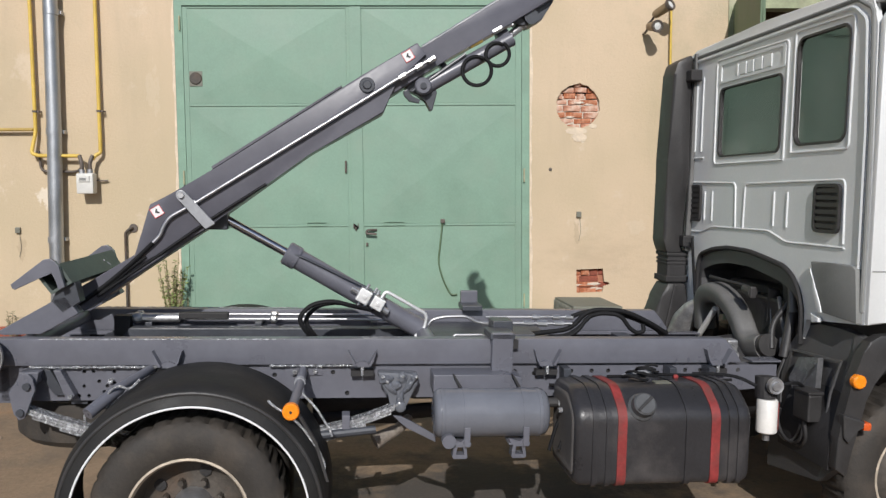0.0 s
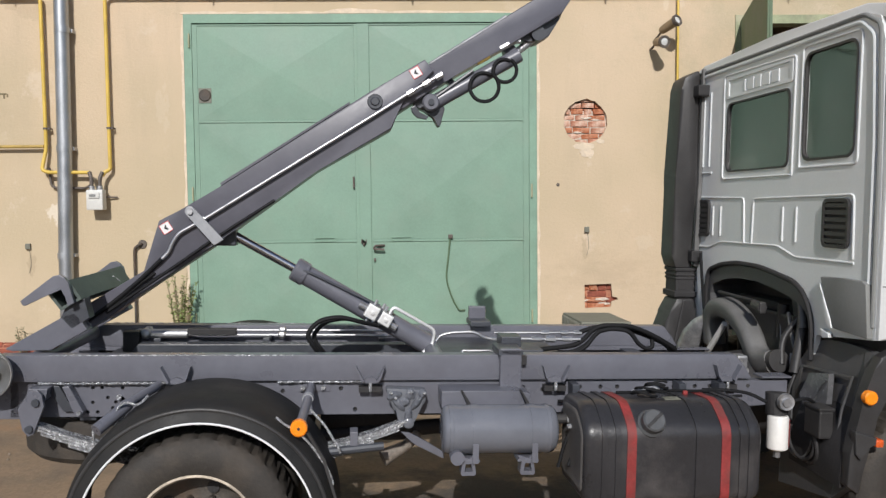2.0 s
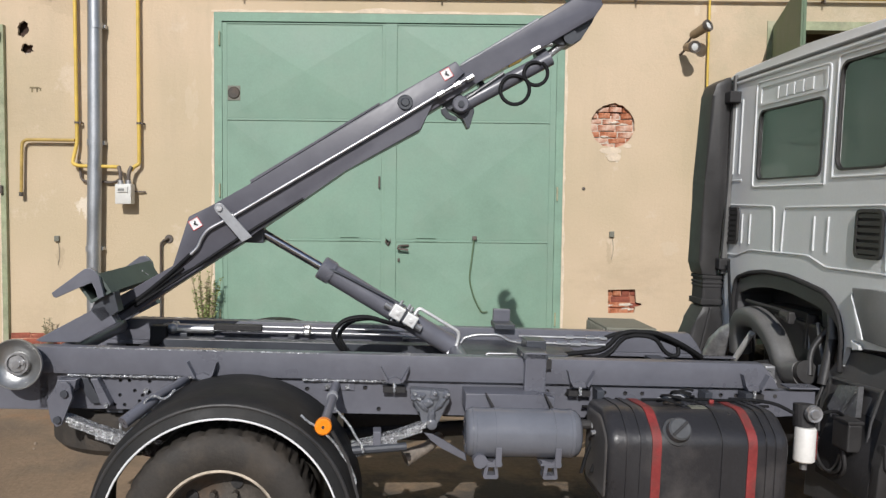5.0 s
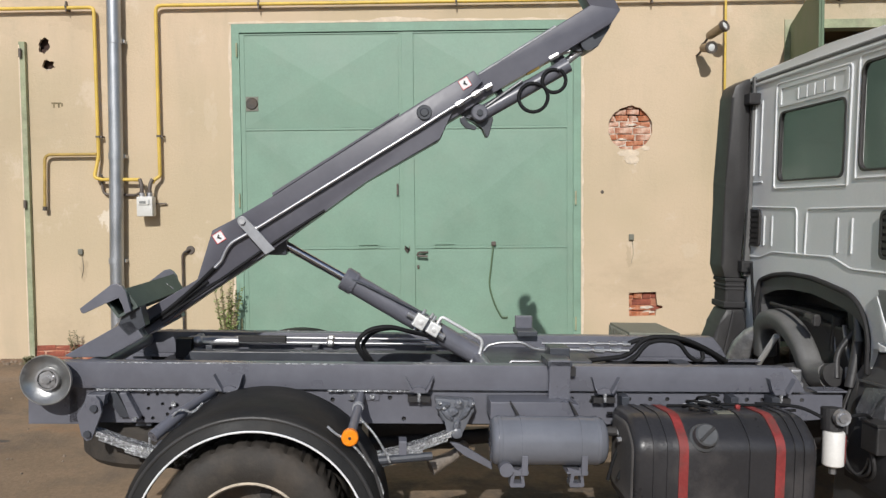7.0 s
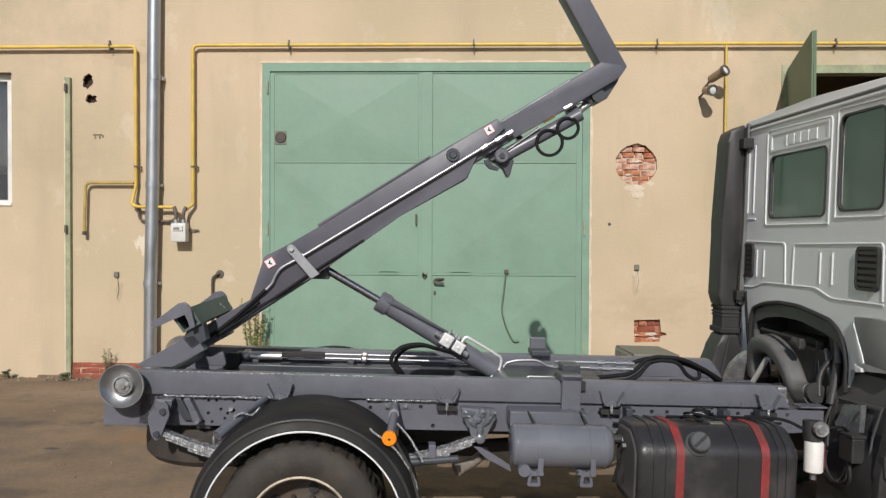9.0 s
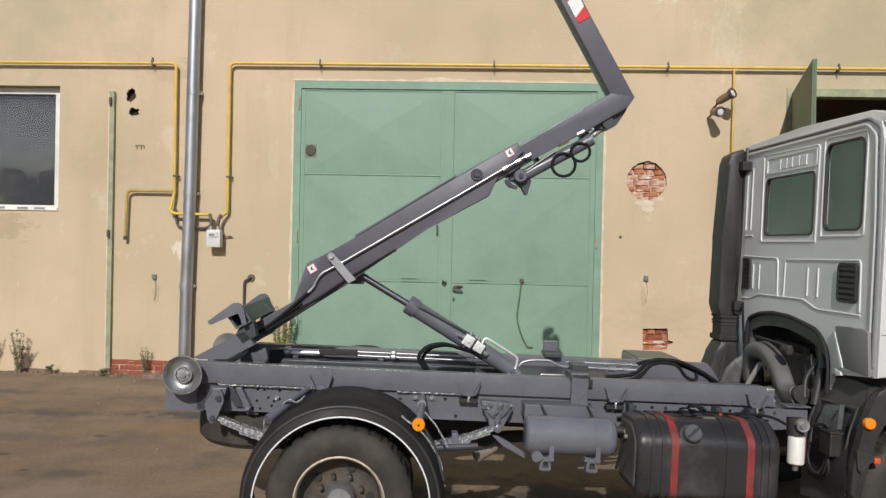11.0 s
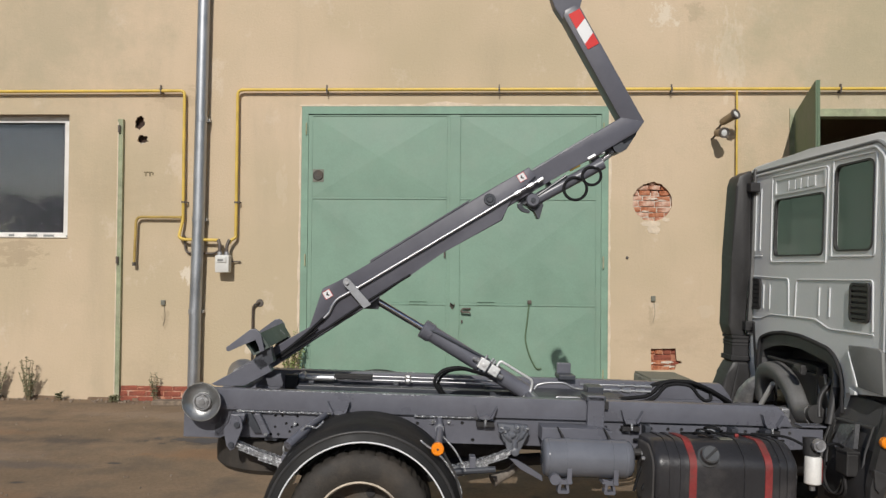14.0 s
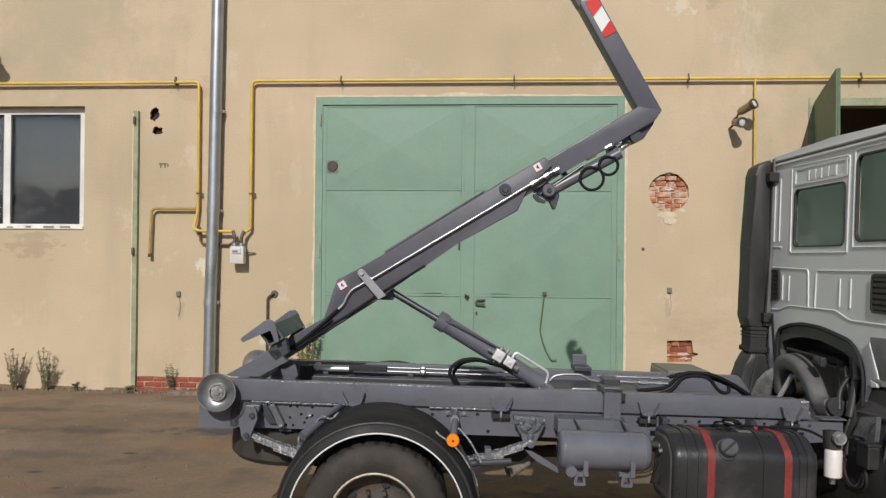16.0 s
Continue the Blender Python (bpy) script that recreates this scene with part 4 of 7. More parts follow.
# chassis rails with their rows of holes
rr = random.Random(11)
for side in (-1, 1):
    holes = []
    if side < 0:
        for k in range(36):
            u = -0.98 + k * 0.105
            if u < -0.5 or 0.66 < u < 0.98:
                continue
            holes.append(ring2(u + rr.uniform(-0.01, 0.01), 0.895 + rr.choice((0, 0.0, -0.012)), 0.0125, 8))
            if k % 2 == 0 and u < 2.6:
                holes.append(ring2(u + 0.05 + rr.uniform(-0.02, 0.02), rr.choice((0.785, 0.80, 0.83, 0.855)), 0.0125, 8))
        for u, w in ((-0.75, 0.906), (-0.705, 0.907), (-0.606, 0.905), (-0.823, 0.857), (-0.678, 0.856), (-0.75, 0.832), (-0.605, 0.85), (-0.639, 0.833), (-0.654, 0.803), (-0.775, 0.783), (-0.727, 0.783)):
            holes.append(ring2(u, w, 0.0095, 8))
    web = plate(bmesh.new(), [(-1.14, 0.76), (1.6, 0.76), (2.60, 0.775), (2.92, 0.80), (2.92, 0.925), (-1.14, 0.925)], holes, side * 0.52, side * 0.512)
    rail = tp("chassis_rail", web, GREY, "long grey chassis rail with bolt holes")
    tp("flange", new_box(-1.14, 2.92, min(side * 0.512, side * 0.45), max(side * 0.512, side * 0.45), 0.918, 0.925), GREY, parent=rail)
    tp("flange", new_box(-1.14, 1.6, min(side * 0.512, side * 0.45), max(side * 0.512, side * 0.45), 0.76, 0.768), GREY, parent=rail)
    # Thin black sheet paints the shade seen through the web holes.
    tp("hole_shade_sheet", new_box(-1.12, 2.5, min(side * 0.503, side * 0.497), max(side * 0.503, side * 0.497), 0.775, 0.915), BLACK_DEEP, parent=rail)
    tp("rail_packer", new_box(-1.14, 2.66, min(side * 0.517, side * 0.46), max(side * 0.517, side * 0.46), 0.9255, 0.9415), GREY, parent=rail)
    # body rail above it
    a, b = sorted((side * 0.55, side * 0.47))
    sub = tp("body_rail", prism(bmesh.new(), [(-1.19, 1.075), (-1.12, 0.942), (2.70, 0.942), (2.655, 1.01), (2.60, 1.075)], a, b, bevel=0.006), GREY, "dark grey hook lift body rail", True)
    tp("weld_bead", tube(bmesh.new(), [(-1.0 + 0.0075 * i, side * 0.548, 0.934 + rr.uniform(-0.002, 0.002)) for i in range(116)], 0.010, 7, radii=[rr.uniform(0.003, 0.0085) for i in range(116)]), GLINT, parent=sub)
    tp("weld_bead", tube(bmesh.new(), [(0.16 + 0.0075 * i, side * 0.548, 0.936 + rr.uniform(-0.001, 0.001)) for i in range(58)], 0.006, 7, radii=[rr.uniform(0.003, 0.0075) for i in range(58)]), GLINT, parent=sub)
    # Pale tube paints the highlight along the rail's top edge.
    tp("wear_or_glint_edge", tube(bmesh.new(), [(-0.95 + 0.012 * i, side * 0.547, 1.0735 + rr.uniform(-0.001, 0.001)) for i in range(100)], 0.004, 7, radii=[rr.uniform(0.0025, 0.005) for i in range(100)]), GLINT, parent=sub, label="pale strip painted as the highlight of the upper edge")
    tp("rear_plate", prism(bmesh.new(), [(-1.345, 0.75), (-1.10, 0.75), (-1.02, 0.85), (-1.03, 0.935), (-1.17, 1.07), (-1.25, 1.04), (-1.345, 0.90)], side * 0.50 - 0.02, side * 0.50 + 0.02, bevel=0.004), GREY, parent=sub)
    # spring cross brackets on the body rail
    for u in (-0.335, 0.63, 1.60, 2.546):
        bm = bmesh.new()
        for s in (-1, 1):
            prism(bm, [(u + s * 0.030, 0.945), (u + s * 0.072, 1.022), (u + s * 0.056, 0.965), (u + s * 0.040, 0.94)], side * 0.552, side * 0.60)
        prism(bm, [(u - 0.042, 0.932), (u + 0.042, 0.932), (u + 0.028, 0.955), (u, 0.965), (u - 0.028, 0.955)], side * 0.551, side * 0.572)
        br = tp("mounting_bracket", bm, GREY, "welded grey mounting bracket")
        bm = bmesh.new()
        # Two black boxes stand for the dark open slots beneath the bracket.
        box(bm, u - 0.058, u - 0.010, min(side * 0.523, side * 0.575), max(side * 0.523, side * 0.575), 0.886, 0.914)
        box(bm, u + 0.010, u + 0.058, min(side * 0.523, side * 0.575), max(side * 0.523, side * 0.575), 0.886, 0.914)
        tp("bracket_slot_shade", bm, BLACK_DEEP, parent=br)
        tp("bolt", tube(bmesh.new(), [(u, side * 0.585, 0.893), (u, side * 0.585, 0.937)], 0.0085, 8), GLINT, parent=br)

tp("rear_cross_beam", new_box(-1.33, -1.18, -0.48, 0.48, 0.755, 0.90, bevel=0.006), GREY)
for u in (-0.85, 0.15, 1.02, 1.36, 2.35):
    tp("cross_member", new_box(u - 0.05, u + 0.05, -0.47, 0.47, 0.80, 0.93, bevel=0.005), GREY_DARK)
tp("pivot_tube", tube(bmesh.new(), [(1.0, -0.46, 1.0), (1.0, 0.46, 1.0)], 0.05, 16), GREY, smooth=True)
tp("pivot_tube", tube(bmesh.new(), [(-1.05, -0.46, 1.03), (-1.05, 0.46, 1.03)], 0.045, 16), GREY, smooth=True)
tp("deck_plate", new_box(1.05, 1.75, -0.2, 0.46, 0.985, 1.0, bevel=0.003), GREY_DARK)

# body lock clamps
for side, top in ((-1, 1.115), (1, 1.19)):
    bm = new_box(1.30, 1.412, min(side * 0.555, side * 0.60), max(side * 0.555, side * 0.60), 0.90, top, bevel=0.008)
    cl = tp("body_clamp", bm, GREY, "grey locking clamp over the rail")
    tp("clamp_jaw", new_box(1.29, 1.42, min(side * 0.40, side * 0.60), max(side * 0.40, side * 0.60), 1.078, 1.112, bevel=0.006), GREY_DARK, parent=cl)
    tp("clamp_lug", new_box(1.412, 1.44, min(side * 0.555, side * 0.59), max(side * 0.555, side * 0.59), 1.03, 1.075), BLACK_DEEP, parent=cl)

tp("clamp_block", new_box(1.34, 1.45, -0.40, -0.25, 1.0, 1.145, bevel=0.006), GREY_DARK, "dark grey locking block")

# rear rollers
for side in (-1, 1):
    v = side * 0.62
    prof = [(0.0, 0.035), (0.052, 0.035), (0.056, 0.045), (0.072, 0.043), (0.116, 0.008), (0.119, 0.0), (0.124, 0.0), (0.125, 0.012), (0.119, 0.03), (0.10, 0.055), (0.07, 0.12), (0.0, 0.12)]
    ro = tp("roller", lathe(bmesh.new(), [(r, side * -1 * d) for r, d in prof], (-1.207, v + side * 0.03, 1.002), seg=36), ROLLER, "bright steel guide roller", True)
    tp("axle_nut", tube(bmesh.new(), [(-1.207, v, 1.002), (-1.207, v + side * 0.022, 1.002)], 0.020, 6), STEEL_DULL, parent=ro)
    for du in (-0.022, 0.022):
        tp("lock_bolt", tube(bmesh.new(), [(-1.207 + du, v - side * 0.01, 1.002 + du * 0.3), (-1.207 + du, v + side * 0.016, 1.002 + du * 0.3)], 0.012, 8), STEEL, parent=ro)
    tp("hub_ring", lathe(bmesh.new(), [(0.046, side * 0.0), (0.046, side * 0.014), (0.056, side * 0.014), (0.056, 0.0)], (-1.207, v, 1.002), seg=24), STEEL_DULL, parent=ro, smooth=True)
    tp("washer", tube(bmesh.new(), [(-1.207, v - side * 0.01, 1.002), (-1.207, v + side * 0.008, 1.002)], 0.044, 6), STEEL_DULL, parent=ro)

# ---- tilting frame and container hooks ----
for side in (-1, 1):
    a, b = sorted((side * 0.44, side * 0.35))
    tf = tp("tilt_beam", prism(bmesh.new(), [(-1.20, 1.085), (-1.16, 1.075), (-0.98, 1.08), (-0.80, 1.185), (-0.86, 1.275), (-0.92, 1.25)], a, b, bevel=0.005), GREY, "sloping grey tilt frame beam")
    # Darker grey than the beam puts the leg's shade into its colour.
    tp("hook_leg", prism(bmesh.new(), [(-0.905, 1.30), (-0.815, 1.345), (-0.79, 1.246), (-0.875, 1.186), (-0.93, 1.245)], a, b, bevel=0.004), GREY_DARK, parent=tf)
    c, d = sorted((side * 0.50, side * 0.468))
    tp("container_hook", prism(bmesh.new(), [(-1.10, 1.337), (-1.092, 1.318), (-1.08, 1.312), (-0.985, 1.360), (-0.905, 1.400), (-0.888, 1.36), (-0.875, 1.312), (-0.845, 1.328), (-0.872, 1.430), (-0.892, 1.455), (-0.915, 1.468), (-0.945, 1.462)], c, d, bevel=0.003), GREY, parent=tf, label="flat grey container hook plate")
bm = bmesh.new()
plate(bm, [(-0.985, 1.37), (-0.92, 1.285), (-0.82, 1.345), (-0.882, 1.440)], [[(-0.965, 1.368), (-0.916, 1.304), (-0.841, 1.349), (-0.887, 1.419)]], -0.462, 0.462)
tp("hook_cross_beam", bm, GREY_GREEN, "grey green square tube between the hooks")
tp("weld_bead", tube(bmesh.new(), [(-0.853, 0.20, 1.40), (-0.858, 0.23, 1.392), (-0.834, 0.25, 1.372), (-0.838, 0.27, 1.365)], 0.004, 6), GREY_LIGHT)

# ---- lifting arm ----
tp("arm_root", prism(bmesh.new(), [(-0.97, 1.13), (-0.88, 1.14), (-0.54, 1.385), (-0.23, 1.60), (-0.30, 1.70), (-0.59, 1.47), (-0.90, 1.275)], -0.10, 0.10, bevel=0.006), ARM_GREY, "grey root of the lifting arm")
sleeve = tp("arm_sleeve", prism(bmesh.new(), [(-0.605, 1.45), (-0.522, 1.736), (-0.404, 1.80), (-0.184, 1.937), (0.622, 2.478), (0.92, 2.665), (0.975, 2.60), (0.80, 2.44), (0.742, 2.275), (0.325, 2.025), (-0.236, 1.602), (-0.40, 1.51), (-0.548, 1.42)], -0.125, 0.125, bevel=0.007), ARM_GREY, "thick dark grey box sleeve of the lifting arm", True)
tp("edge_strip", prism(bmesh.new(), [(-0.19, 1.935), (0.50, 2.40), (0.505, 2.415), (-0.195, 1.95)], -0.13, 0.13), ARM_GREY, parent=sleeve)
beam = tp("arm_beam", prism(bmesh.new(), [(0.62, 2.42), (0.93, 2.632), (1.579, 3.058), (1.753, 3.037), (1.70, 2.955), (1.451, 2.80), (1.119, 2.60), (0.66, 2.29)], -0.105, 0.105, bevel=0.007), ARM_GREY, "grey telescopic beam of the lifting arm", True)
# Bright tube stands for the sun highlight on the beam's top edge.
tp("wear_or_glint_edge", tube(bmesh.new(), [(0.95 + 0.01 * i, -0.101, 2.647 + 0.00656 * i + rr.uniform(-0.001, 0.001)) for i in range(44)], 0.007, 7, radii=[rr.uniform(0.0065, 0.0085) for i in range(44)]), STEEL, parent=beam, label="pale strip painted as the highlight of the upper edge")
tp("elbow_plate", prism(bmesh.new(), [(1.74, 3.03), (1.70, 2.935), (1.64, 2.835), (1.60, 2.81), (1.53, 2.80), (1.48, 2.81), (1.45, 2.83), (1.60, 2.95)], -0.06, 0.06, bevel=0.005), GREY_DARK, parent=beam)
tp("elbow_pin", tube(bmesh.new(), [(1.575, -0.09, 2.845), (1.575, 0.09, 2.845)], 0.042, 16), GREY_DARK, parent=beam)
EL, DD, NN = Vector((1.753, 0, 3.037)), Vector((-0.524, 0, 0.852)), Vector((0.852, 0, 0.524))


def jib_outline(pts):
    out = []
    for n, s in pts:
        p = EL + NN * n + DD * s
        out.append((p.x, p.z))
    return out


jib = tp("jib", prism(bmesh.new(), jib_outline([(-0.145, 0.0), (0.0, 0.0), (0.0, 0.95), (-0.03, 0.985), (-0.11, 0.985), (-0.139, 0.95)]), -0.10, 0.045, bevel=0.007), ARM_GREY, "upright grey jib of the lifting arm", True)
tp("lifting_hook", prism(bmesh.new(), jib_outline([(-0.142, 0.94), (-0.148, 1.05), (-0.132, 1.14), (-0.085, 1.20), (-0.015, 1.22), (0.038, 1.195), (0.058, 1.16), (0.032, 1.15), (-0.005, 1.166), (-0.042, 1.15), (-0.062, 1.115), (-0.05, 1.08), (-0.012, 1.06), (0.02, 1.066), (0.048, 1.085), (0.066, 1.05), (0.056, 1.0), (0.02, 0.965), (-0.004, 0.94)]), -0.045, 0.045, bevel=0.01), ARM_GREY, parent=jib, label="forged grey lifting hook")
film = tp("warning_film", prism(bmesh.new(), jib_outline([(-0.105, 0.655), (-0.012, 0.655), (-0.012, 0.945), (-0.105, 0.945)]), -0.1035, -0.099), WHITE_FILM, parent=jib, label="red and white striped warning film")
for q in ([(-0.105, 0.825), (-0.012, 0.865), (-0.012, 0.945), (-0.105, 0.945)], [(-0.105, 0.70), (-0.012, 0.745), (-0.012, 0.655), (-0.105, 0.655)]):
    tp("red_stripe", prism(bmesh.new(), jib_outline([(n, s) for n, s in q]), -0.1055, -0.1036), RED_FILM, parent=jib)


def sticker(u, w, vv, tilt):
    m = pose(u, vv, w, 0, -tilt, 0)
    st = tp("warning_sticker", new_box(-0.029, 0.029, 0.0, 0.002, -0.029, 0.029, m=m), WHITE_FILM, "small white sticker with a red edge")
    bm = bmesh.new()
    plate(bm, rect2(-0.029, 0.029, -0.029, 0.029), [rect2(-0.0265, 0.0265, -0.0265, 0.0265)], -0.0025, -0.0005)
    bmesh.ops.transform(bm, matrix=m, verts=bm.verts)
    tp("red_edge", bm, RED_FILM, parent=st)
    bm = bmesh.new()
    prism(bm, [(-0.012, 0.0), (0.004, 0.016), (0.008, 0.010), (0.002, 0.0), (0.010, -0.012), (0.004, -0.016)], -0.0025, -0.0005)
    bmesh.ops.transform(bm, matrix=m, verts=bm.verts)
    tp("symbol", bm, BLACK_DEEP, parent=st)


sticker(-0.483, 1.699, -0.128, 33)
sticker(0.87, 2.59, -0.128, 33)
boss = tp("pin_boss", lathe(bmesh.new(), [(0.0, -0.022), (0.02, -0.022), (0.026, -0.014), (0.040, -0.014), (0.044, 0.0)], (0.645, -0.125, 2.42), seg=20), GREY_DARK, "round pin boss", True)
a, b = Vector((-0.347, -0.165, 1.79)), Vector((-0.198, -0.165, 1.628))
d = (b - a).normalized()
n = Vector((-d.z, 0, d.x)) * 0.027
bm = bmesh.new()
outline = [a + n * math.cos(t) - d * 0.027 * math.sin(t) for t in [math.pi * i / 8 for i in range(9)]]
outline = [a + n * math.cos(t) - d * 0.03 * math.sin(t) for t in [math.pi * i / 8 for i in range(9)]] + [b - n * 1.1, b + n * 1.1 + d * 0.012]
prism(bm, [(p.x, p.z) for p in outline], -0.175, -0.155, bevel=0.004)
lk = tp("lock_link", bm, GREY_LIGHT, "pale grey locking link")
tp("link_pin", tube(bmesh.new(), [(a.x, -0.19, a.z), (a.x, -0.12, a.z)], 0.016, 12), STEEL_DULL, parent=lk)
line = bend([(-0.50, -0.145, 1.530), (-0.462, -0.145, 1.570), (-0.447, -0.145, 1.615), (-0.415, -0.145, 1.668), (-0.34, -0.145, 1.712), (-0.27, -0.145, 1.754), (0.627, -0.145, 2.335), (0.80, -0.145, 2.45), (1.00, -0.145, 2.575)], 0.04)
tp("hydraulic_pipe", tube(bmesh.new(), line, 0.0100, 10), STEEL, "bright steel hydraulic pipe", True)
for u, w in ((-0.29, 1.742), (0.84, 2.475), (0.93, 2.53), (1.0, 2.572)):
    tp("pipe_fitting", tube(bmesh.new(), [(u - 0.018, -0.145, w - 0.012), (u + 0.018, -0.145, w + 0.012)], 0.019, 8), STEEL)
tp("arm_hose", tube(bmesh.new(), bend([(-0.50, -0.145, 1.53), (-0.60, -0.13, 1.43), (-0.75, -0.12, 1.295), (-0.90, -0.115, 1.185)], 0.1), 0.012, 8), HOSE, smooth=True)
tp("arm_hose", tube(bmesh.new(), bend([(-0.80, -0.12, 1.23), (-0.50, -0.14, 1.44), (-0.2, -0.135, 1.66), (0.10, -0.13, 1.86)], 0.15), 0.009, 8), HOSE, smooth=True)
tp("arm_hose", tube(bmesh.new(), bend([(-0.54, -0.128, 1.45), (-0.64, -0.118, 1.375), (-0.72, -0.115, 1.30), (-0.80, -0.112, 1.24)], 0.1), 0.009, 8), HOSE, smooth=True)

# lift cylinder
c0, c1 = Vector((1.0, 0, 1.02)), Vector((0.20, 0, 1.475))
d = (c1 - c0).normalized()
cyl = tp("lift_cylinder", tube(bmesh.new(), [c0, c1], 0.060, 24), GREY, "grey hydraulic lift cylinder", True)
tp("cylinder_head", tube(bmesh.new(), [c1 - d * 0.08, c1 - d * 0.01, c1], 0.070, 24, radii=[0.07, 0.07, 0.062]), GREY, parent=cyl, smooth=True)
tp("piston_rod", tube(bmesh.new(), [c1, Vector((-0.24, 0, 1.715))], 0.0255, 18), CHROME, parent=cyl, smooth=True)
tp("rod_eye", new_box(-0.26, -0.12, -0.05, 0.05, 1.60, 1.72, bevel=0.01), GREY_DARK, parent=cyl)
m = Matrix.Translation((0.685, -0.075, 1.215)) @ Matrix.Rotation(math.atan2(c0.z - c1.z, c0.x - c1.x) * -1, 4, "Y")
vb = tp("valve_block", new_box(-0.080, -0.008, -0.045, 0.035, -0.040, 0.040, bevel=0.006, m=m), ALU, "machined aluminium valve block")
tp("block_half", new_box(0.008, 0.080, -0.045, 0.035, -0.034, 0.036, bevel=0.006, m=m), ALU, parent=vb)
tp("block_joint", new_box(-0.009, 0.009, -0.036, 0.03, -0.028, 0.03, m=m), GREY_DARK, parent=vb)
for du, dw in ((-0.04, -0.0), (0.045, 0.0)):
    tp("plug_screw", tube(bmesh.new(), [m @ Vector((du, -0.044, dw)), m @ Vector((du, -0.056, dw))], 0.011, 6), ALU, parent=vb)
for du, dw in ((-0.05, 0.042), (0.0, 0.045), (0.02, 0.04), (0.055, 0.035), (-0.01, -0.072), (-0.045, -0.066), (0.03, -0.06)):
    p = m @ Vector((du, 0, dw))
    q = m @ Vector((du, 0, dw + 0.03))
    tp("bolt", tube(bmesh.new(), [p, q], 0.009, 8), STEEL, parent=vb)
tp("end_fitting", tube(bmesh.new(), [m @ Vector((0.08, 0, -0.015)), m @ Vector((0.125, 0, -0.015))], 0.02, 10), STEEL_DULL, parent=vb)
tp("end_fitting", tube(bmesh.new(), [m @ Vector((-0.125, 0, 0.0)), m @ Vector((-0.08, 0, 0.0))], 0.018, 10), STEEL_DULL, parent=vb)
tp("cylinder_pipe", tube(bmesh.new(), bend([m @ Vector((0.05, 0, 0.04)), m @ Vector((0.05, 0, 0.085)), m @ Vector((0.33, 0.02, 0.085)), m @ Vector((0.36, 0.02, 0.0)), m @ Vector((0.33, 0.0, -0.06))], 0.03), 0.010, 10), ALU, "bright pipe along the cylinder", True, parent=cyl)
tp("cylinder_hose", tube(bmesh.new(), bend([c1 - d * 0.06 + Vector((0.0, -0.06, 0.02)), c1 - d * 0.12 + Vector((0, -0.065, 0.035)), c1 - d * 0.38 + Vector((0, -0.06, 0.055)), m @ Vector((-0.02, 0, 0.05))], 0.06), 0.008, 8), GREY_DARK, parent=cyl)

# jib cylinder below the beam, its hoses and the lock claw
jc = tp("jib_cylinder", tube(bmesh.new(), [(0.95, -0.05, 2.415), (1.47, -0.05, 2.725)], 0.043, 18), GREY, "short grey cylinder below the arm beam", True)
tp("cylinder_rod", tube(bmesh.new(), [(1.46, -0.02, 2.745), (1.58, -0.02, 2.84)], 0.022, 12), STEEL, parent=jc)
tp("cylinder_pipe", tube(bmesh.new(), [(1.02, -0.08, 2.55), (1.24, -0.08, 2.685), (1.40, -0.08, 2.775), (1.47, -0.08, 2.80)], 0.012, 8), STEEL, parent=jc)
tp("brass_fitting", tube(bmesh.new(), [(1.22, -0.085, 2.665), (1.29, -0.085, 2.705)], 0.017, 8), YELLOW_OLD, parent=jc, label="yellow brass fitting")
tp("steel_fitting", tube(bmesh.new(), [(1.35, -0.09, 2.747), (1.40, -0.09, 2.776)], 0.018, 8), STEEL, parent=jc)
tp("feed_pipe", tube(bmesh.new(), bend([(0.90, -0.07, 2.40), (1.0, -0.09, 2.47), (1.10, -0.085, 2.545), (1.20, -0.085, 2.62)], 0.05), 0.010, 8), GREY_DARK, parent=jc)
tp("cylinder_clamp", tube(bmesh.new(), [(1.08, -0.02, 2.519), (1.11, -0.02, 2.537)], 0.05, 14), GREY, parent=jc)
tp("cylinder_clamp", tube(bmesh.new(), [(1.40, -0.02, 2.709), (1.46, -0.02, 2.745)], 0.049, 14), GREY, parent=jc)
for cx, cz, r0 in ((1.262, 2.525, 0.082), (1.378, 2.622, 0.066)):
    tp("hose_loop", tube(bmesh.new(), [(cx + r0 * math.cos(radians(t)), -0.085 - 0.00010 * t, cz + r0 * math.sin(radians(t))) for t in range(60, 431, 14)], 0.011, 8), HOSE, parent=jc, smooth=True)
claw = tp("lock_claw", prism(bmesh.new(), [(0.83, 2.46), (0.92, 2.50), (1.02, 2.47), (1.045, 2.40), (1.02, 2.30), (1.005, 2.30), (0.985, 2.355), (0.93, 2.385), (0.87, 2.41)], -0.06, 0.02, bevel=0.006), GREY_DARK, "pointed steel lock claw")
tp("claw_pin", tube(bmesh.new(), [(0.96, -0.115, 2.43), (0.96, -0.105, 2.43), (0.96, 0.03, 2.43)], 0.048, 20, radii=[0.040, 0.048, 0.048]), GREY, parent=claw, smooth=True)
tp("claw_pin_end", tube(bmesh.new(), [(0.96, -0.125, 2.43), (0.96, -0.10, 2.43)], 0.018, 12), GREY_DARK, parent=claw)
tp("claw_finger", prism(bmesh.new(), [(0.85, 2.40), (0.875, 2.415), (0.90, 2.37), (0.95, 2.355), (0.94, 2.335), (0.885, 2.345), (0.855, 2.375)], -0.08, -0.05, bevel=0.004), GREY_DARK, parent=claw)

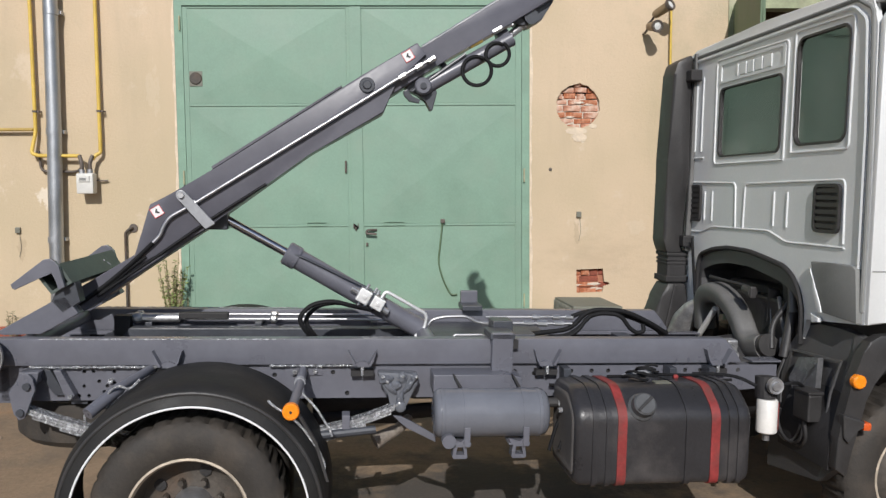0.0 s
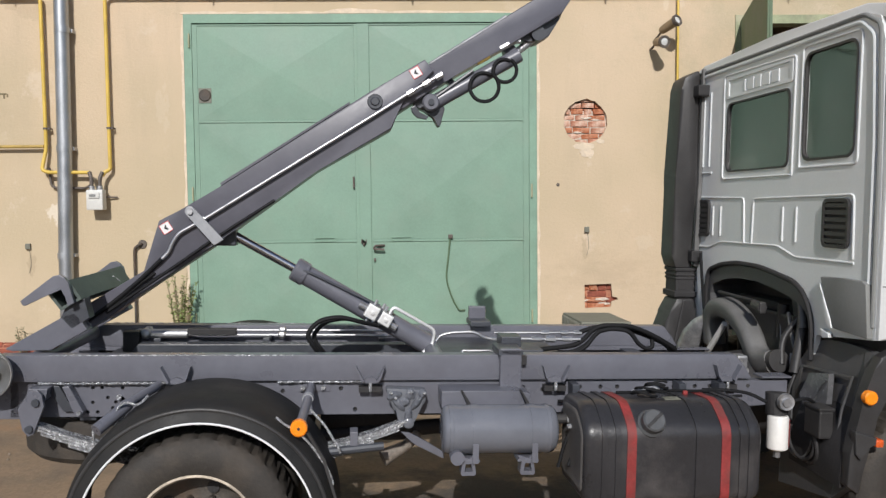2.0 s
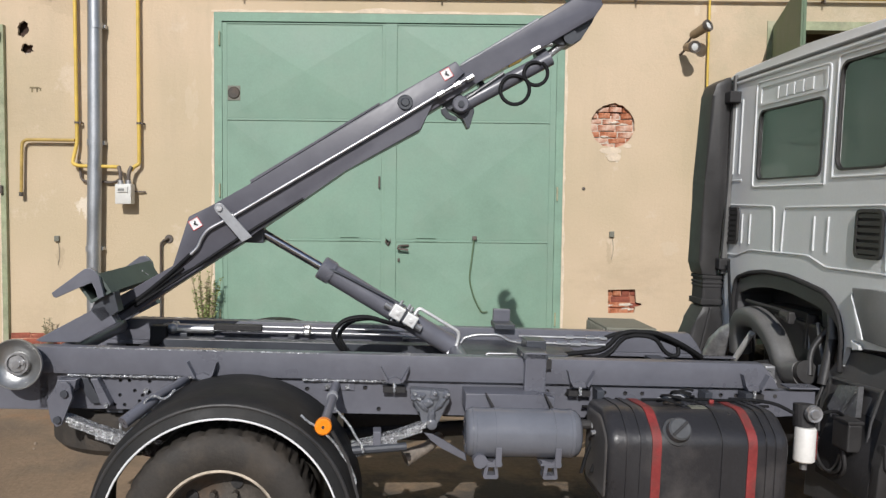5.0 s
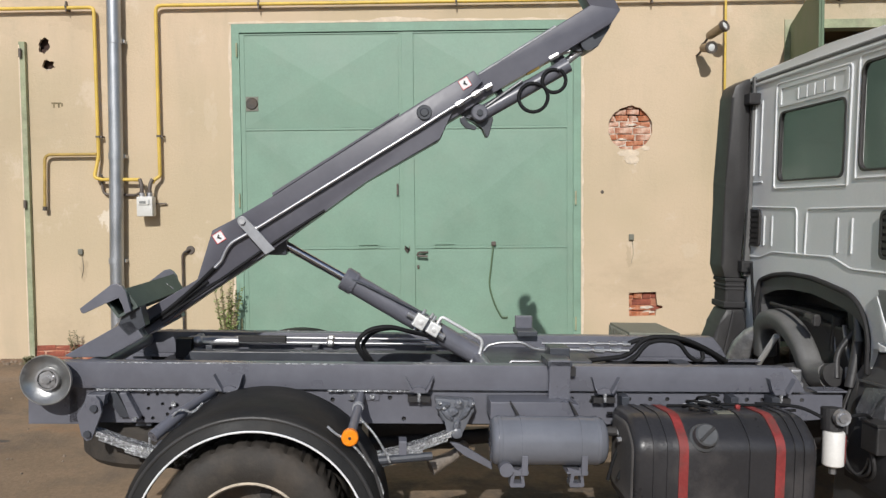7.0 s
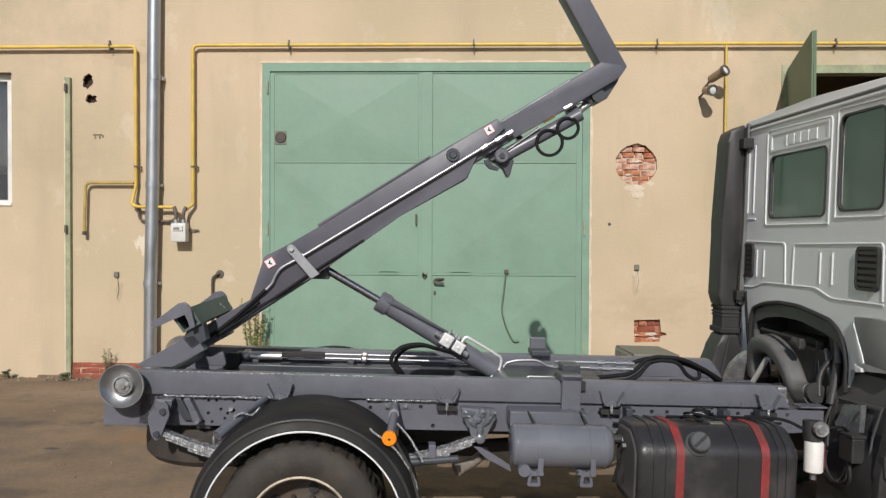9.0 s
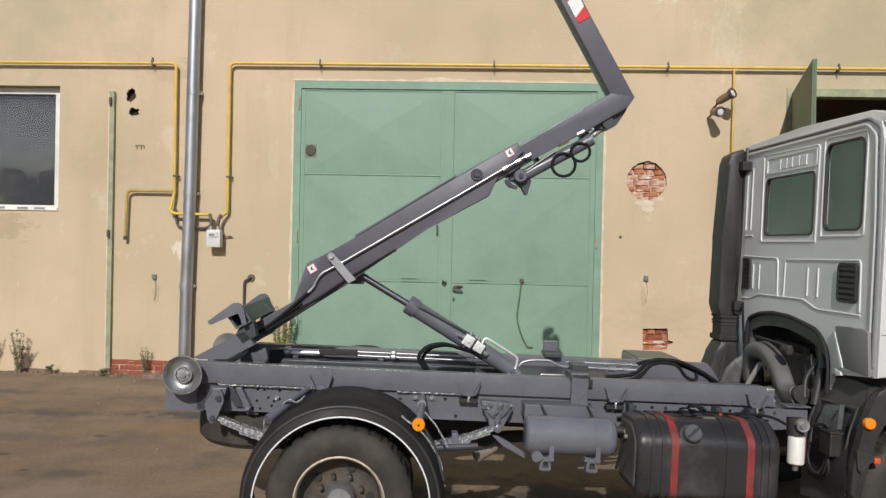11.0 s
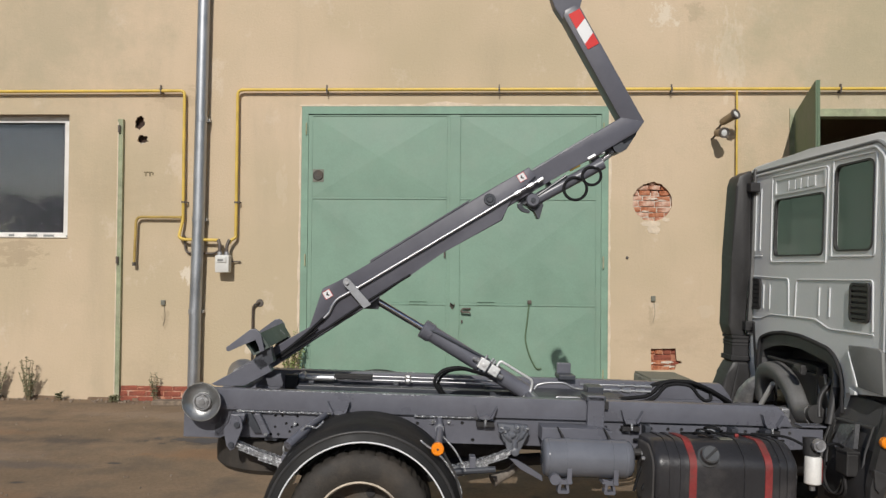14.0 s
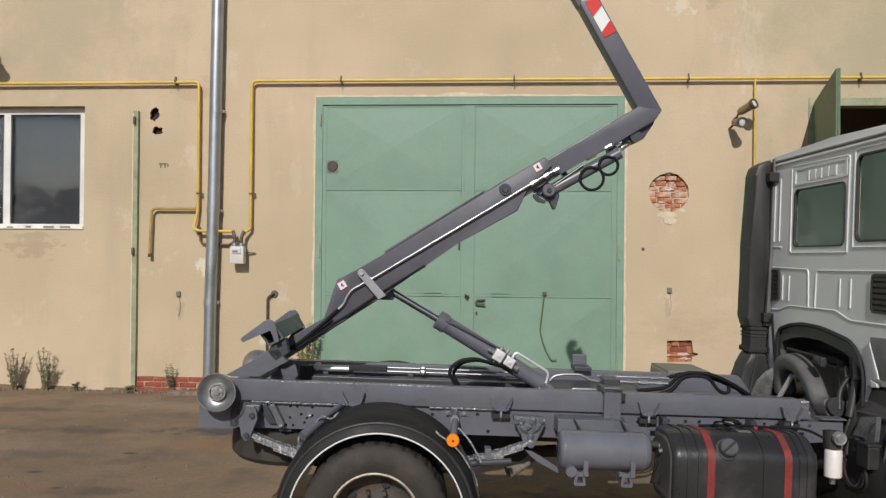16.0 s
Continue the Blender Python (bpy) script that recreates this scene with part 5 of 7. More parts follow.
# hydraulic pipes between the rails
for v, w in ((0.30, 1.04), (0.36, 1.06)):
    hp2 = tp("hydraulic_pipe", tube(bmesh.new(), bend([(-0.80, v, w - 0.06), (-0.77, v, w), (0.60, v, w), (1.0, v, w - 0.015)], 0.05), 0.008, 10), STEEL, "bright steel pipe between the rails", True)
    for u in (-0.69, 0.11):
        tp("pipe_fitting", tube(bmesh.new(), [(u - 0.022, v, w), (u - 0.012, v, w), (u + 0.012, v, w), (u + 0.022, v, w)], 0.02, 10, radii=[0.014, 0.024, 0.024, 0.014]), STEEL, parent=hp2)
    if v < 0.33:
        tp("pipe_sleeve", tube(bmesh.new(), [(-0.70, v, w + 0.006), (-0.45, v, w + 0.006)], 0.026, 16), STEEL, parent=hp2, smooth=True)
        tp("ball_end", lathe(bmesh.new(), [(0.034 * math.sin(radians(a)), -0.034 * math.cos(radians(a))) for a in range(0, 181, 15)], (-0.69, v - 0.01, w + 0.008), seg=16), STEEL, parent=hp2, smooth=True)
        tp("end_block", new_box(-0.815, -0.722, v - 0.05, v + 0.02, 0.945, 1.066, bevel=0.005), BLACK_DEEP, parent=hp2)
        # Black block stands for the shaded stretch beyond the sleeve.
        tp("rod_shade_block", new_box(-0.447, -0.16, v - 0.03, v + 0.02, 1.045, 1.082, bevel=0.006), BLACK_DEEP, parent=hp2)
for u in (-0.62, 0.02, 0.72):
    tp("pipe_clip", new_box(u - 0.02, u + 0.02, 0.26, 0.46, 1.0, 1.025, bevel=0.003), GREY_DARK)
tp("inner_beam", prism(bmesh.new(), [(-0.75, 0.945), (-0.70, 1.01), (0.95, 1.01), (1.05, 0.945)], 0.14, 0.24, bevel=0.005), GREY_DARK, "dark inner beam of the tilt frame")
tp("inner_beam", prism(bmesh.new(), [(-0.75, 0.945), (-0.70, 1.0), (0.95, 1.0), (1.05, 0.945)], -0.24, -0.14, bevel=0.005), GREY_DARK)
vp = tp("valve_pipe", tube(bmesh.new(), bend([(1.015, -0.12, 1.075), (1.035, -0.12, 1.105), (1.10, -0.12, 1.123), (1.234, -0.12, 1.127), (1.30, -0.12, 1.088), (1.86, -0.12, 1.084)], 0.03), 0.009, 10), STEEL, "bright bent steel pipe", True)
for u, r0 in ((1.36, 0.014), (1.60, 0.015), (1.68, 0.021), (1.78, 0.016)):
    tp("pipe_fitting", tube(bmesh.new(), [(u - 0.03, -0.12, 1.087), (u + 0.03, -0.12, 1.085)], r0, 8), STEEL, parent=vp)
vp = tp("valve_pipe", tube(bmesh.new(), bend([(1.115, -0.38, 1.02), (1.13, -0.38, 1.066), (1.16, -0.38, 1.064), (1.29, -0.38, 1.066), (1.33, -0.38, 1.03)], 0.02), 0.008, 10), STEEL, "short bright steel pipe", True)
tp("pipe_fitting", tube(bmesh.new(), [(1.115, -0.38, 1.0), (1.115, -0.38, 1.05)], 0.015, 8), STEEL_DULL, parent=vp)
loop = bend([(0.372, -0.20, 1.0), (0.33, -0.25, 1.06), (0.285, -0.25, 1.13), (0.35, -0.25, 1.21), (0.47, -0.25, 1.232), (0.57, -0.22, 1.20), (0.66, -0.14, 1.17)], 0.07)
tp("deck_hose", tube(bmesh.new(), loop, 0.013, 8), HOSE, "black hose loop", True)
tp("deck_hose", tube(bmesh.new(), [p + Vector((0.03, 0.07, -0.018)) for p in loop], 0.012, 8), HOSE, smooth=True)
tp("deck_hose", tube(bmesh.new(), bend([(1.58, -0.10, 1.015), (1.745, -0.10, 1.034), (1.835, -0.10, 1.046), (1.891, -0.10, 1.081), (1.935, -0.10, 1.137), (2.0, -0.10, 1.164), (2.152, -0.10, 1.162), (2.245, -0.09, 1.133), (2.364, -0.07, 1.077), (2.48, -0.03, 1.01)], 0.07), 0.0145, 10), HOSE, "thick black hose bundle on the deck", True)
tp("deck_hose", tube(bmesh.new(), bend([(1.64, -0.15, 1.0), (1.83, -0.15, 1.02), (1.905, -0.15, 1.07), (1.945, -0.14, 1.125), (2.03, -0.13, 1.15), (2.15, -0.14, 1.14), (2.205, -0.14, 1.06), (2.255, -0.14, 1.03), (2.295, -0.14, 1.042), (2.29, -0.13, 1.085)], 0.05), 0.0125, 10), HOSE, smooth=True)
tp("deck_hose", tube(bmesh.new(), bend([(1.60, -0.19, 0.99), (1.80, -0.19, 1.01), (1.88, -0.18, 1.05), (1.925, -0.17, 1.11), (1.97, -0.16, 1.145)], 0.06), 0.012, 10), HOSE, smooth=True)
tp("deck_hose", tube(bmesh.new(), bend([(1.86, -0.06, 1.11), (1.92, -0.06, 1.135), (1.98, -0.06, 1.15), (2.20, -0.06, 1.13), (2.40, -0.05, 1.05), (2.47, 0.0, 0.99)], 0.08), 0.014, 10), HOSE, smooth=True)
vp2 = tp("valve_pipe", tube(bmesh.new(), [(1.36, -0.06, 1.112), (1.88, -0.06, 1.114)], 0.008, 10), STEEL, "bright straight steel pipe", True)
for u in (1.66, 1.78, 1.86):
    tp("pipe_fitting", tube(bmesh.new(), [(u - 0.022, -0.06, 1.113), (u + 0.022, -0.06, 1.113)], 0.0155, 8), STEEL, parent=vp2)
tp("deck_hose", tube(bmesh.new(), bend([(0.62, -0.3, 0.99), (0.9, -0.34, 1.03), (1.08, -0.40, 1.02), (1.2, -0.42, 0.99)], 0.1), 0.011, 8), HOSE, smooth=True)
tp("valve_bank", new_box(1.45, 1.60, -0.30, -0.06, 1.0, 1.055, bevel=0.008), GREY_DARK, "grey hydraulic valve bank")
tbx = tp("tool_box", new_box(2.065, 2.41, 0.556, 1.04, 0.80, 1.088, bevel=0.006), BEIGE_BOX, "khaki metal box behind the cab")
for k in range(11):
    tp("louvre", new_box(2.050, 2.066, 0.59 + k * 0.04, 0.606 + k * 0.04, 0.86, 1.075), BEIGE_BOX, parent=tbx)
tp("battery_box", new_box(1.5, 1.92, 0.56, 1.0, 0.62, 1.0, bevel=0.01), GREY_DARK)


# ---- wheels ----
def wheel(u, v, w, face, dual):
    """face: -1 when the outside is on the near side."""
    f = face
    rim = lathe(bmesh.new(), [(0.262, 0.0), (0.268, 0.012), (0.25, 0.02), (0.235, 0.06), (0.225, 0.12), (0.20, 0.135), (0.13, 0.145), (0.10, 0.14), (0.0, 0.14)] if dual else [(0.262, 0.0), (0.268, 0.012), (0.25, 0.02), (0.235, 0.05), (0.19, 0.02), (0.14, 0.0), (0.0, 0.0)], (u, v, w), seg=40)
    for vv in rim.verts:
        vv.co.y = v - f * (vv.co.y - v)
    wh = tp("wheel", rim, RIM_PAINT, "dusty truck wheel with worn pale rim edge", True)
    tp("rim_edge", lathe(bmesh.new(), [(0.252, -f * 0.012), (0.262, f * 0.006), (0.272, f * 0.004), (0.275, -f * 0.012), (0.262, -f * 0.02), (0.252, -f * 0.012)], (u, v, w), seg=48), RIM_EDGE, parent=wh, smooth=True)
    R, wd = 0.44, 0.24
    prof = [(0.265, 0.0), (0.30, -0.018), (0.36, -0.022), (0.405, -0.008), (0.428, 0.012), (0.436, 0.03), (R, 0.06), (R, wd - 0.06), (0.436, wd - 0.03), (0.405, wd + 0.008), (0.36, wd + 0.022), (0.265, wd)]
    ty = lathe(bmesh.new(), [(r, -f * d) for r, d in prof], (u, v, w), seg=128)
    for q in ty.verts:
        dx, dz = q.co.x - u, q.co.z - w
        rad = math.hypot(dx, dz)
        k = int(round(math.atan2(dz, dx) / (2 * math.pi) * 128)) % 128
        if rad > 0.43 and (k + (2 if abs(q.co.y - v) > 0.12 else 0)) % 4 < 1:
            q.co.x, q.co.z = u + dx * (1 - 0.016 / rad), w + dz * (1 - 0.016 / rad)
    tp("tyre", ty, RUBBER, parent=wh, smooth=True, label="dusty black truck tyre")
    if dual:
        bm = lathe(bmesh.new(), [(r, -f * (d + 0.27)) for r, d in prof], (u, v, w), seg=40)
        tp("inner_tyre", bm, RUBBER, parent=wh, smooth=True)
        hubd = (0.14, 0.02)
    else:
        hubd = (0.02, -0.05)
    tp("hub", tube(bmesh.new(), [(u, v - f * hubd[0], w), (u, v - f * (hubd[1] + 0.02), w), (u, v - f * hubd[1], w)], 0.08, 24, radii=[0.092, 0.085, 0.07]), STEEL_DULL, parent=wh, smooth=True)
    for k in range(8):
        a0 = 2 * math.pi * (k + 0.5) / 8
        p = Vector((u + 0.13 * math.cos(a0), v - f * hubd[0], w + 0.13 * math.sin(a0)))
        tp("wheel_nut", tube(bmesh.new(), [p, p + Vector((0, f * 0.045, 0))], 0.015, 6), RIM_PAINT, parent=wh)
    if dual:
        for k in range(5):
            a0 = 2 * math.pi * k / 5
            p = Vector((u + 0.18 * math.cos(a0), v - f * 0.133, w + 0.18 * math.sin(a0)))
            # Solid black disc paints the dark of a hand hole.
            tp("hand_hole_shade", tube(bmesh.new(), [p, p + Vector((0, f * 0.006, 0))], 0.028, 12), BLACK_DEEP, parent=wh)


wheel(-0.145, -1.08, 0.37, -1, True)
wheel(-0.145, 1.08, 0.385, 1, True)
wheel(3.42, -1.07, 0.475, -1, False)
wheel(3.42, 1.07, 0.49, 1, False)
tp("rear_axle", tube(bmesh.new(), [(-0.145, v, 0.38) for v in (-0.9, -0.25, -0.18, 0.18, 0.25, 0.9)], 0.07, 18, radii=[0.07, 0.075, 0.19, 0.19, 0.075, 0.07]), BLACK_DEEP, smooth=True)
tp("front_axle", tube(bmesh.new(), [(3.42, -0.9, 0.47), (3.42, 0.9, 0.47)], 0.06, 14), BLACK_DEEP, smooth=True)
tp("drive_shaft", tube(bmesh.new(), [(0.1, 0, 0.47), (2.4, 0, 0.66)], 0.045, 14), BLACK_DEEP, smooth=True)
tp("gearbox", tube(bmesh.new(), [(2.3, 0, 0.68), (2.5, 0, 0.70), (2.9, 0, 0.74), (3.6, 0, 0.78)], 0.2, 12, radii=[0.12, 0.2, 0.26, 0.3]), BLACK_DEEP, smooth=True)
tp("silencer", tube(bmesh.new(), [(0.36, 0.15, 0.60), (0.40, 0.15, 0.60), (0.86, 0.15, 0.60), (0.90, 0.15, 0.60)], 0.17, 18, radii=[0.14, 0.17, 0.17, 0.14]), BLACK_DEEP, "grimy black exhaust silencer", True)
tp("exhaust_pipe", tube(bmesh.new(), [(0.90, -0.25, 0.565), (0.83, -0.37, 0.542), (0.77, -0.41, 0.525), (0.705, -0.43, 0.497), (0.71, -0.429, 0.499), (0.77, -0.41, 0.523)], 0.044, 18, caps=False, radii=[0.030, 0.031, 0.036, 0.045, 0.041, 0.030]), EXHAUST, "pale worn open exhaust pipe", True)
# Added dark body covers sunlit ground seen under the truck.
tp("dark_underbody_filler", new_box(0.92, 1.5, -0.05, 0.40, 0.62, 0.80, bevel=0.03), BLACK_DEEP)

# mudguards
for side in (-1, 1):
    prof = [(0.64, 0.60), (0.637, 0.99), (0.622, 1.05), (0.59, 1.085), (0.528, 1.10), (0.522, 1.09), (0.58, 1.073), (0.61, 1.04), (0.625, 0.98), (0.628, 0.60), (0.64, 0.60)]
    MW = 0.355 if side < 0 else 0.42
    prof = [(0.520 + (r - 0.528) * 0.86, d) for r, d in prof]
    mg = tp("mudguard", lathe(bmesh.new(), [(r, side * d) for r, d in prof], (-0.13, 0.0, MW), seg=44, a0=-16, a1=196), GUARD, "black rounded mudguard over the rear wheel", True)
    tp("white_trim", tube(bmesh.new(), [(-0.13 + 0.522 * math.cos(radians(t)), side * 1.104, MW + 0.522 * math.sin(radians(t))) for t in range(-15, 197, 4)], 0.0050, 6), WHITE_FILM, "thin white edge strip", True, parent=mg)
    # Crease ring in a paler black, which paints its glint.
    tp("crease_glint", tube(bmesh.new(), [(-0.13 + 0.577 * math.cos(radians(t)), side * 1.082, MW + 0.577 * math.sin(radians(t))) for t in range(-15, 196, 5)], 0.009, 8), BLACK, parent=mg, smooth=True)
    bm = bmesh.new()
    prism(bm, [(0.462, 0.52), (0.474, 0.52), (0.42, 0.70), (0.345, 0.825), (0.335, 0.82), (0.41, 0.69)], side * 1.08, side * 1.05)
    tp("edge_clip", bm, BLACK, parent=mg)
    st1 = tp("mudguard_stay", tube(bmesh.new(), [(-0.42, side * 0.53, 0.925), (-0.445, side * 0.66, 0.918), (-0.49, side * 0.82, 0.905), (-0.50, side * 0.84, 0.895), (-0.60, side * 0.97, 0.815)], 0.03, 14, radii=[0.022, 0.022, 0.022, 0.029, 0.029]), GREY, "dark grey tubular mudguard stay", True)
    for k, (u, w) in enumerate(((-0.50, 0.925), (-0.60, 0.835))):
        tp("stay_clamp", tube(bmesh.new(), bend([(u + 0.10, side * 0.86, w + 0.02), (u + 0.06, side * 0.885, w - 0.025), (u + 0.01, side * 0.90, w + 0.005), (u - 0.035, side * 0.90, w - 0.035), (u - 0.03, side * 0.90, w - 0.09)], 0.03), 0.006, 8), GLINT, parent=st1)
    st2 = tp("mudguard_stay", tube(bmesh.new(), [(0.33, side * 0.52, 0.915), (0.322, side * 0.80, 0.89), (0.302, side * 1.06, 0.84)], 0.022, 12), GREY, "grey tubular mudguard stay", True)
    tp("stay_collar", tube(bmesh.new(), [(0.325, side * 0.72, 0.898), (0.323, side * 0.75, 0.895)], 0.028, 12), GREY_LIGHT, parent=st2)
    tp("stay_foot", new_box(0.262, 0.425, min(side * 0.521, side * 0.528), max(side * 0.521, side * 0.528), 0.882, 0.922), GREY, parent=st2)
    tp("stay_strap", tube(bmesh.new(), bend([(0.20, side * 1.055, 0.888), (0.235, side * 1.075, 0.862), (0.29, side * 1.08, 0.835)], 0.03), 0.006, 8), GLINT, parent=st2)
    tp("stay_strap", tube(bmesh.new(), bend([(0.30, side * 1.08, 0.825), (0.35, side * 1.075, 0.775), (0.43, side * 1.07, 0.66), (0.455, side * 1.06, 0.59), (0.45, side * 1.07, 0.57)], 0.03), 0.006, 8), GLINT, parent=st2)
    tp("stay_strap", tube(bmesh.new(), bend([(0.34, side * 0.88, 0.88), (0.41, side * 0.90, 0.81), (0.475, side * 0.92, 0.71), (0.485, side * 0.92, 0.68)], 0.03), 0.006, 8), GLINT, parent=st2)
    rf = tp("side_reflector", tube(bmesh.new(), [(0.302, side * 1.06, 0.846), (0.302, side * 1.092, 0.846), (0.302, side * 1.098, 0.846)], 0.038, 24, radii=[0.038, 0.038, 0.032]), ORANGE, "round orange side reflector", True)
    tp("centre_screw", tube(bmesh.new(), [(0.302, side * 1.098, 0.846), (0.302, side * 1.101, 0.846)], 0.007, 8), BLACK_DEEP, parent=rf)

# leaf springs, shackles and hangers
for side in (-1, 1):
    v = side * 0.60
    for k in range(5):
        L = 1.0 - 0.02 * k - (0.12 * (k - 2) if k > 2 else 0)
        pts = []
        for i in range(13):
            s = -1 + 2 * i / 12
            u = -0.09 + s * 0.905 * L
            pts.append((u, 0.565 + 0.185 * (s * L) ** 2 - 0.0145 * k))
        outline = [(u, w + 0.0062) for u, w in pts] + [(u, w - 0.0062) for u, w in reversed(pts)]
        # Leaf glints come from the pale colour, not only from gloss.
        tp("spring_leaf", prism(bmesh.new(), outline, v - 0.035, v + 0.035), GLINT, "grey spring leaf with glints painted in its colour")
    for u in (0.55, -0.66):
        tp("spring_clip", new_box(u - 0.02, u + 0.02, v - 0.045, v + 0.045, 0.52 + 0.2 * ((u + 0.09) / 0.9) ** 2, 0.60 + 0.2 * ((u + 0.09) / 0.9) ** 2, bevel=0.004), GREY)
    sh = tp("spring_shackle", prism(bmesh.new(), [(-0.965, 0.925), (-0.995, 0.925), (-1.057, 0.83), (-1.045, 0.80), (-1.035, 0.73), (-1.01, 0.70), (-0.985, 0.71), (-0.935, 0.845), (-0.945, 0.90)], v - 0.055, v - 0.035, bevel=0.004), GREY, "grey spring shackle plate")
    for u, w in ((-0.972, 0.866), (-1.003, 0.738)):
        tp("shackle_pin", tube(bmesh.new(), [(u, v - 0.07, w), (u, v + 0.05, w)], 0.018, 12), GREY_DARK, parent=sh)
    tp("shackle_hanger", prism(bmesh.new(), [(-1.05, 0.80), (-1.02, 0.925), (-0.93, 0.925), (-0.94, 0.87)], side * 0.525, side * 0.62, bevel=0.004), GREY)
    tp("diagonal_brace", prism(bmesh.new(), [(-0.969, 0.922), (-0.904, 0.922), (-0.832, 0.793), (-0.881, 0.792)], side * 0.525, side * 0.545, bevel=0.003), GREY_DARK)
    tp("diagonal_brace", prism(bmesh.new(), [(-0.877, 0.925), (-0.844, 0.925), (-0.777, 0.799), (-0.79, 0.776), (-0.81, 0.776), (-0.825, 0.80)], side * 0.525, side * 0.58, bevel=0.004), GREY)
    tp("brace_bolt", tube(bmesh.new(), [(-0.797, side * 0.58, 0.795), (-0.797, side * 0.592, 0.795)], 0.012, 6), GLINT)
    bm = prism(bmesh.new(), [(0.706, 0.915), (0.718, 0.875), (0.748, 0.80), (0.785, 0.757), (0.800, 0.722), (0.822, 0.706), (0.846, 0.712), (0.860, 0.745), (0.880, 0.788), (0.915, 0.845), (0.915, 0.905)], side * 0.525, side * 0.61, bevel=0.014)
    hg = tp("spring_hanger", bm, CAST, "lumpy cast grey spring hanger", True)
    for u, w, a0, ru, rw, dp in ((0.752, 0.875, 20, 0.040, 0.024, 0.020), (0.775, 0.835, -50, 0.050, 0.020, 0.022), (0.835, 0.885, 10, 0.026, 0.030, 0.017), (0.868, 0.842, 55, 0.050, 0.018, 0.022), (0.805, 0.845, -15, 0.030, 0.026, 0.022), (0.825, 0.775, 80, 0.040, 0.020, 0.024), (0.895, 0.885, 0, 0.020, 0.024, 0.022)):
        bm = bmesh.new()
        bmesh.ops.create_icosphere(bm, subdivisions=3, radius=1.0)
        turn = Matrix.Rotation(radians(-a0), 3, "Y")
        for q in bm.verts:
            bump = 1.0 + 0.22 * noise.noise(q.co * 2.3 + Vector((u * 40, w * 40, side)))
            q.co = turn @ Vector((q.co.x * ru * bump, q.co.y * dp * bump, q.co.z * rw * bump)) + Vector((u, side * 0.607, w))
        tp("casting_boss", bm, GREY_LUMPY, parent=hg, smooth=True)
    tp("hanger_pin", tube(bmesh.new(), [(0.826, side * 0.60, 0.738), (0.826, side * 0.628, 0.738), (0.826, side * 0.634, 0.738)], 0.026, 16, radii=[0.028, 0.028, 0.02]), CAST, parent=hg, smooth=True)
    for u, w in ((0.735, 0.895), (0.757, 0.868), (0.838, 0.898), (0.905, 0.893)):
        tp("rivet", lathe(bmesh.new(), [(0.0, side * 0.014), (0.006, side * 0.012), (0.0095, side * 0.004), (0.010, 0.0)], (u, side * 0.628, w), seg=10), GLINT, parent=hg, smooth=True)
for k, (u, w) in enumerate(((-0.36, 0.905), (-0.20, 0.905), (0.287, 0.902), (0.39, 0.902), (-0.53, 0.83), (-0.62, 0.86), (-0.49, 0.88))):
    tp("frame_bolt", tube(bmesh.new(), [(u, -0.52, w), (u, -0.54, w)], 0.013, 6), GLINT)
sp = lathe(bmesh.new(), [(0.25, 0.0), (0.30, -0.10), (0.40, -0.115), (0.435, -0.08), (0.44, 0.0), (0.435, 0.08), (0.40, 0.115), (0.30, 0.10), (0.25, 0.0)], (-0.78, -0.05, 0.61), axis="z", seg=44)
spw = tp("spare_wheel", sp, RUBBER, "black spare wheel slung under the frame", True)
tp("spare_rim", lathe(bmesh.new(), [(0.26, 0.05), (0.22, 0.02), (0.0, 0.02)], (-0.78, -0.05, 0.61), axis="z", seg=30), RIM_PAINT, parent=spw)
tp("spare_carrier", new_box(-0.82, -0.74, -0.5, 0.5, 0.735, 0.77, bevel=0.004), GREY_DARK)

# ---- air tank ----
prof = [(0.0, 0.972), (0.085, 0.974), (0.118, 0.980), (0.130, 0.992), (0.133, 1.005), (0.137, 1.006), (0.137, 1.022), (0.135, 1.024), (0.135, 1.485), (0.137, 1.487), (0.137, 1.503), (0.133, 1.505), (0.128, 1.525), (0.11, 1.54), (0.06, 1.55), (0.0, 1.552)]
prof = [(r * 0.88, d) for r, d in prof]
air = tp("air_tank", lathe(bmesh.new(), prof, (0.0, -0.80, 0.753), axis="x", seg=40), TANK_GREY, "glossy grey painted round air tank", True)
for u in (1.103, 1.393):
    tp("tank_strap", lathe(bmesh.new(), [(0.1185, u + 0.012), (0.122, u + 0.012), (0.122, u + 0.042), (0.1185, u + 0.042)], (0, -0.80, 0.753), axis="x", seg=36), TANK_GREY, parent=air, smooth=True)
    bm = new_box(u + 0.012, u + 0.042, -0.918, -0.908, 0.615, 0.71, bevel=0.003)
    box(bm, u - 0.055, u + 0.05, -0.90, -0.80, 0.617, 0.629, bevel=0.003)
    prism(bm, [(u - 0.045, 0.629), (u - 0.055, 0.650), (u + 0.0, 0.635), (u + 0.02, 0.655), (u + 0.012, 0.629)], -0.90, -0.885)
    plate(bm, [(u - 0.035, 0.619), (u - 0.042, 0.562), (u - 0.035, 0.553), (u + 0.025, 0.553), (u + 0.032, 0.562), (u + 0.025, 0.619)], [[(u - 0.018, 0.610), (u - 0.024, 0.572), (u + 0.016, 0.572), (u + 0.010, 0.610)]], -0.90, -0.84)
    tp("strap_foot", bm, GREY, parent=air)
tp("drain_valve", tube(bmesh.new(), [(1.042, -0.86, 0.643), (1.042, -0.92, 0.643)], 0.034, 16), GREY, parent=air, smooth=True)
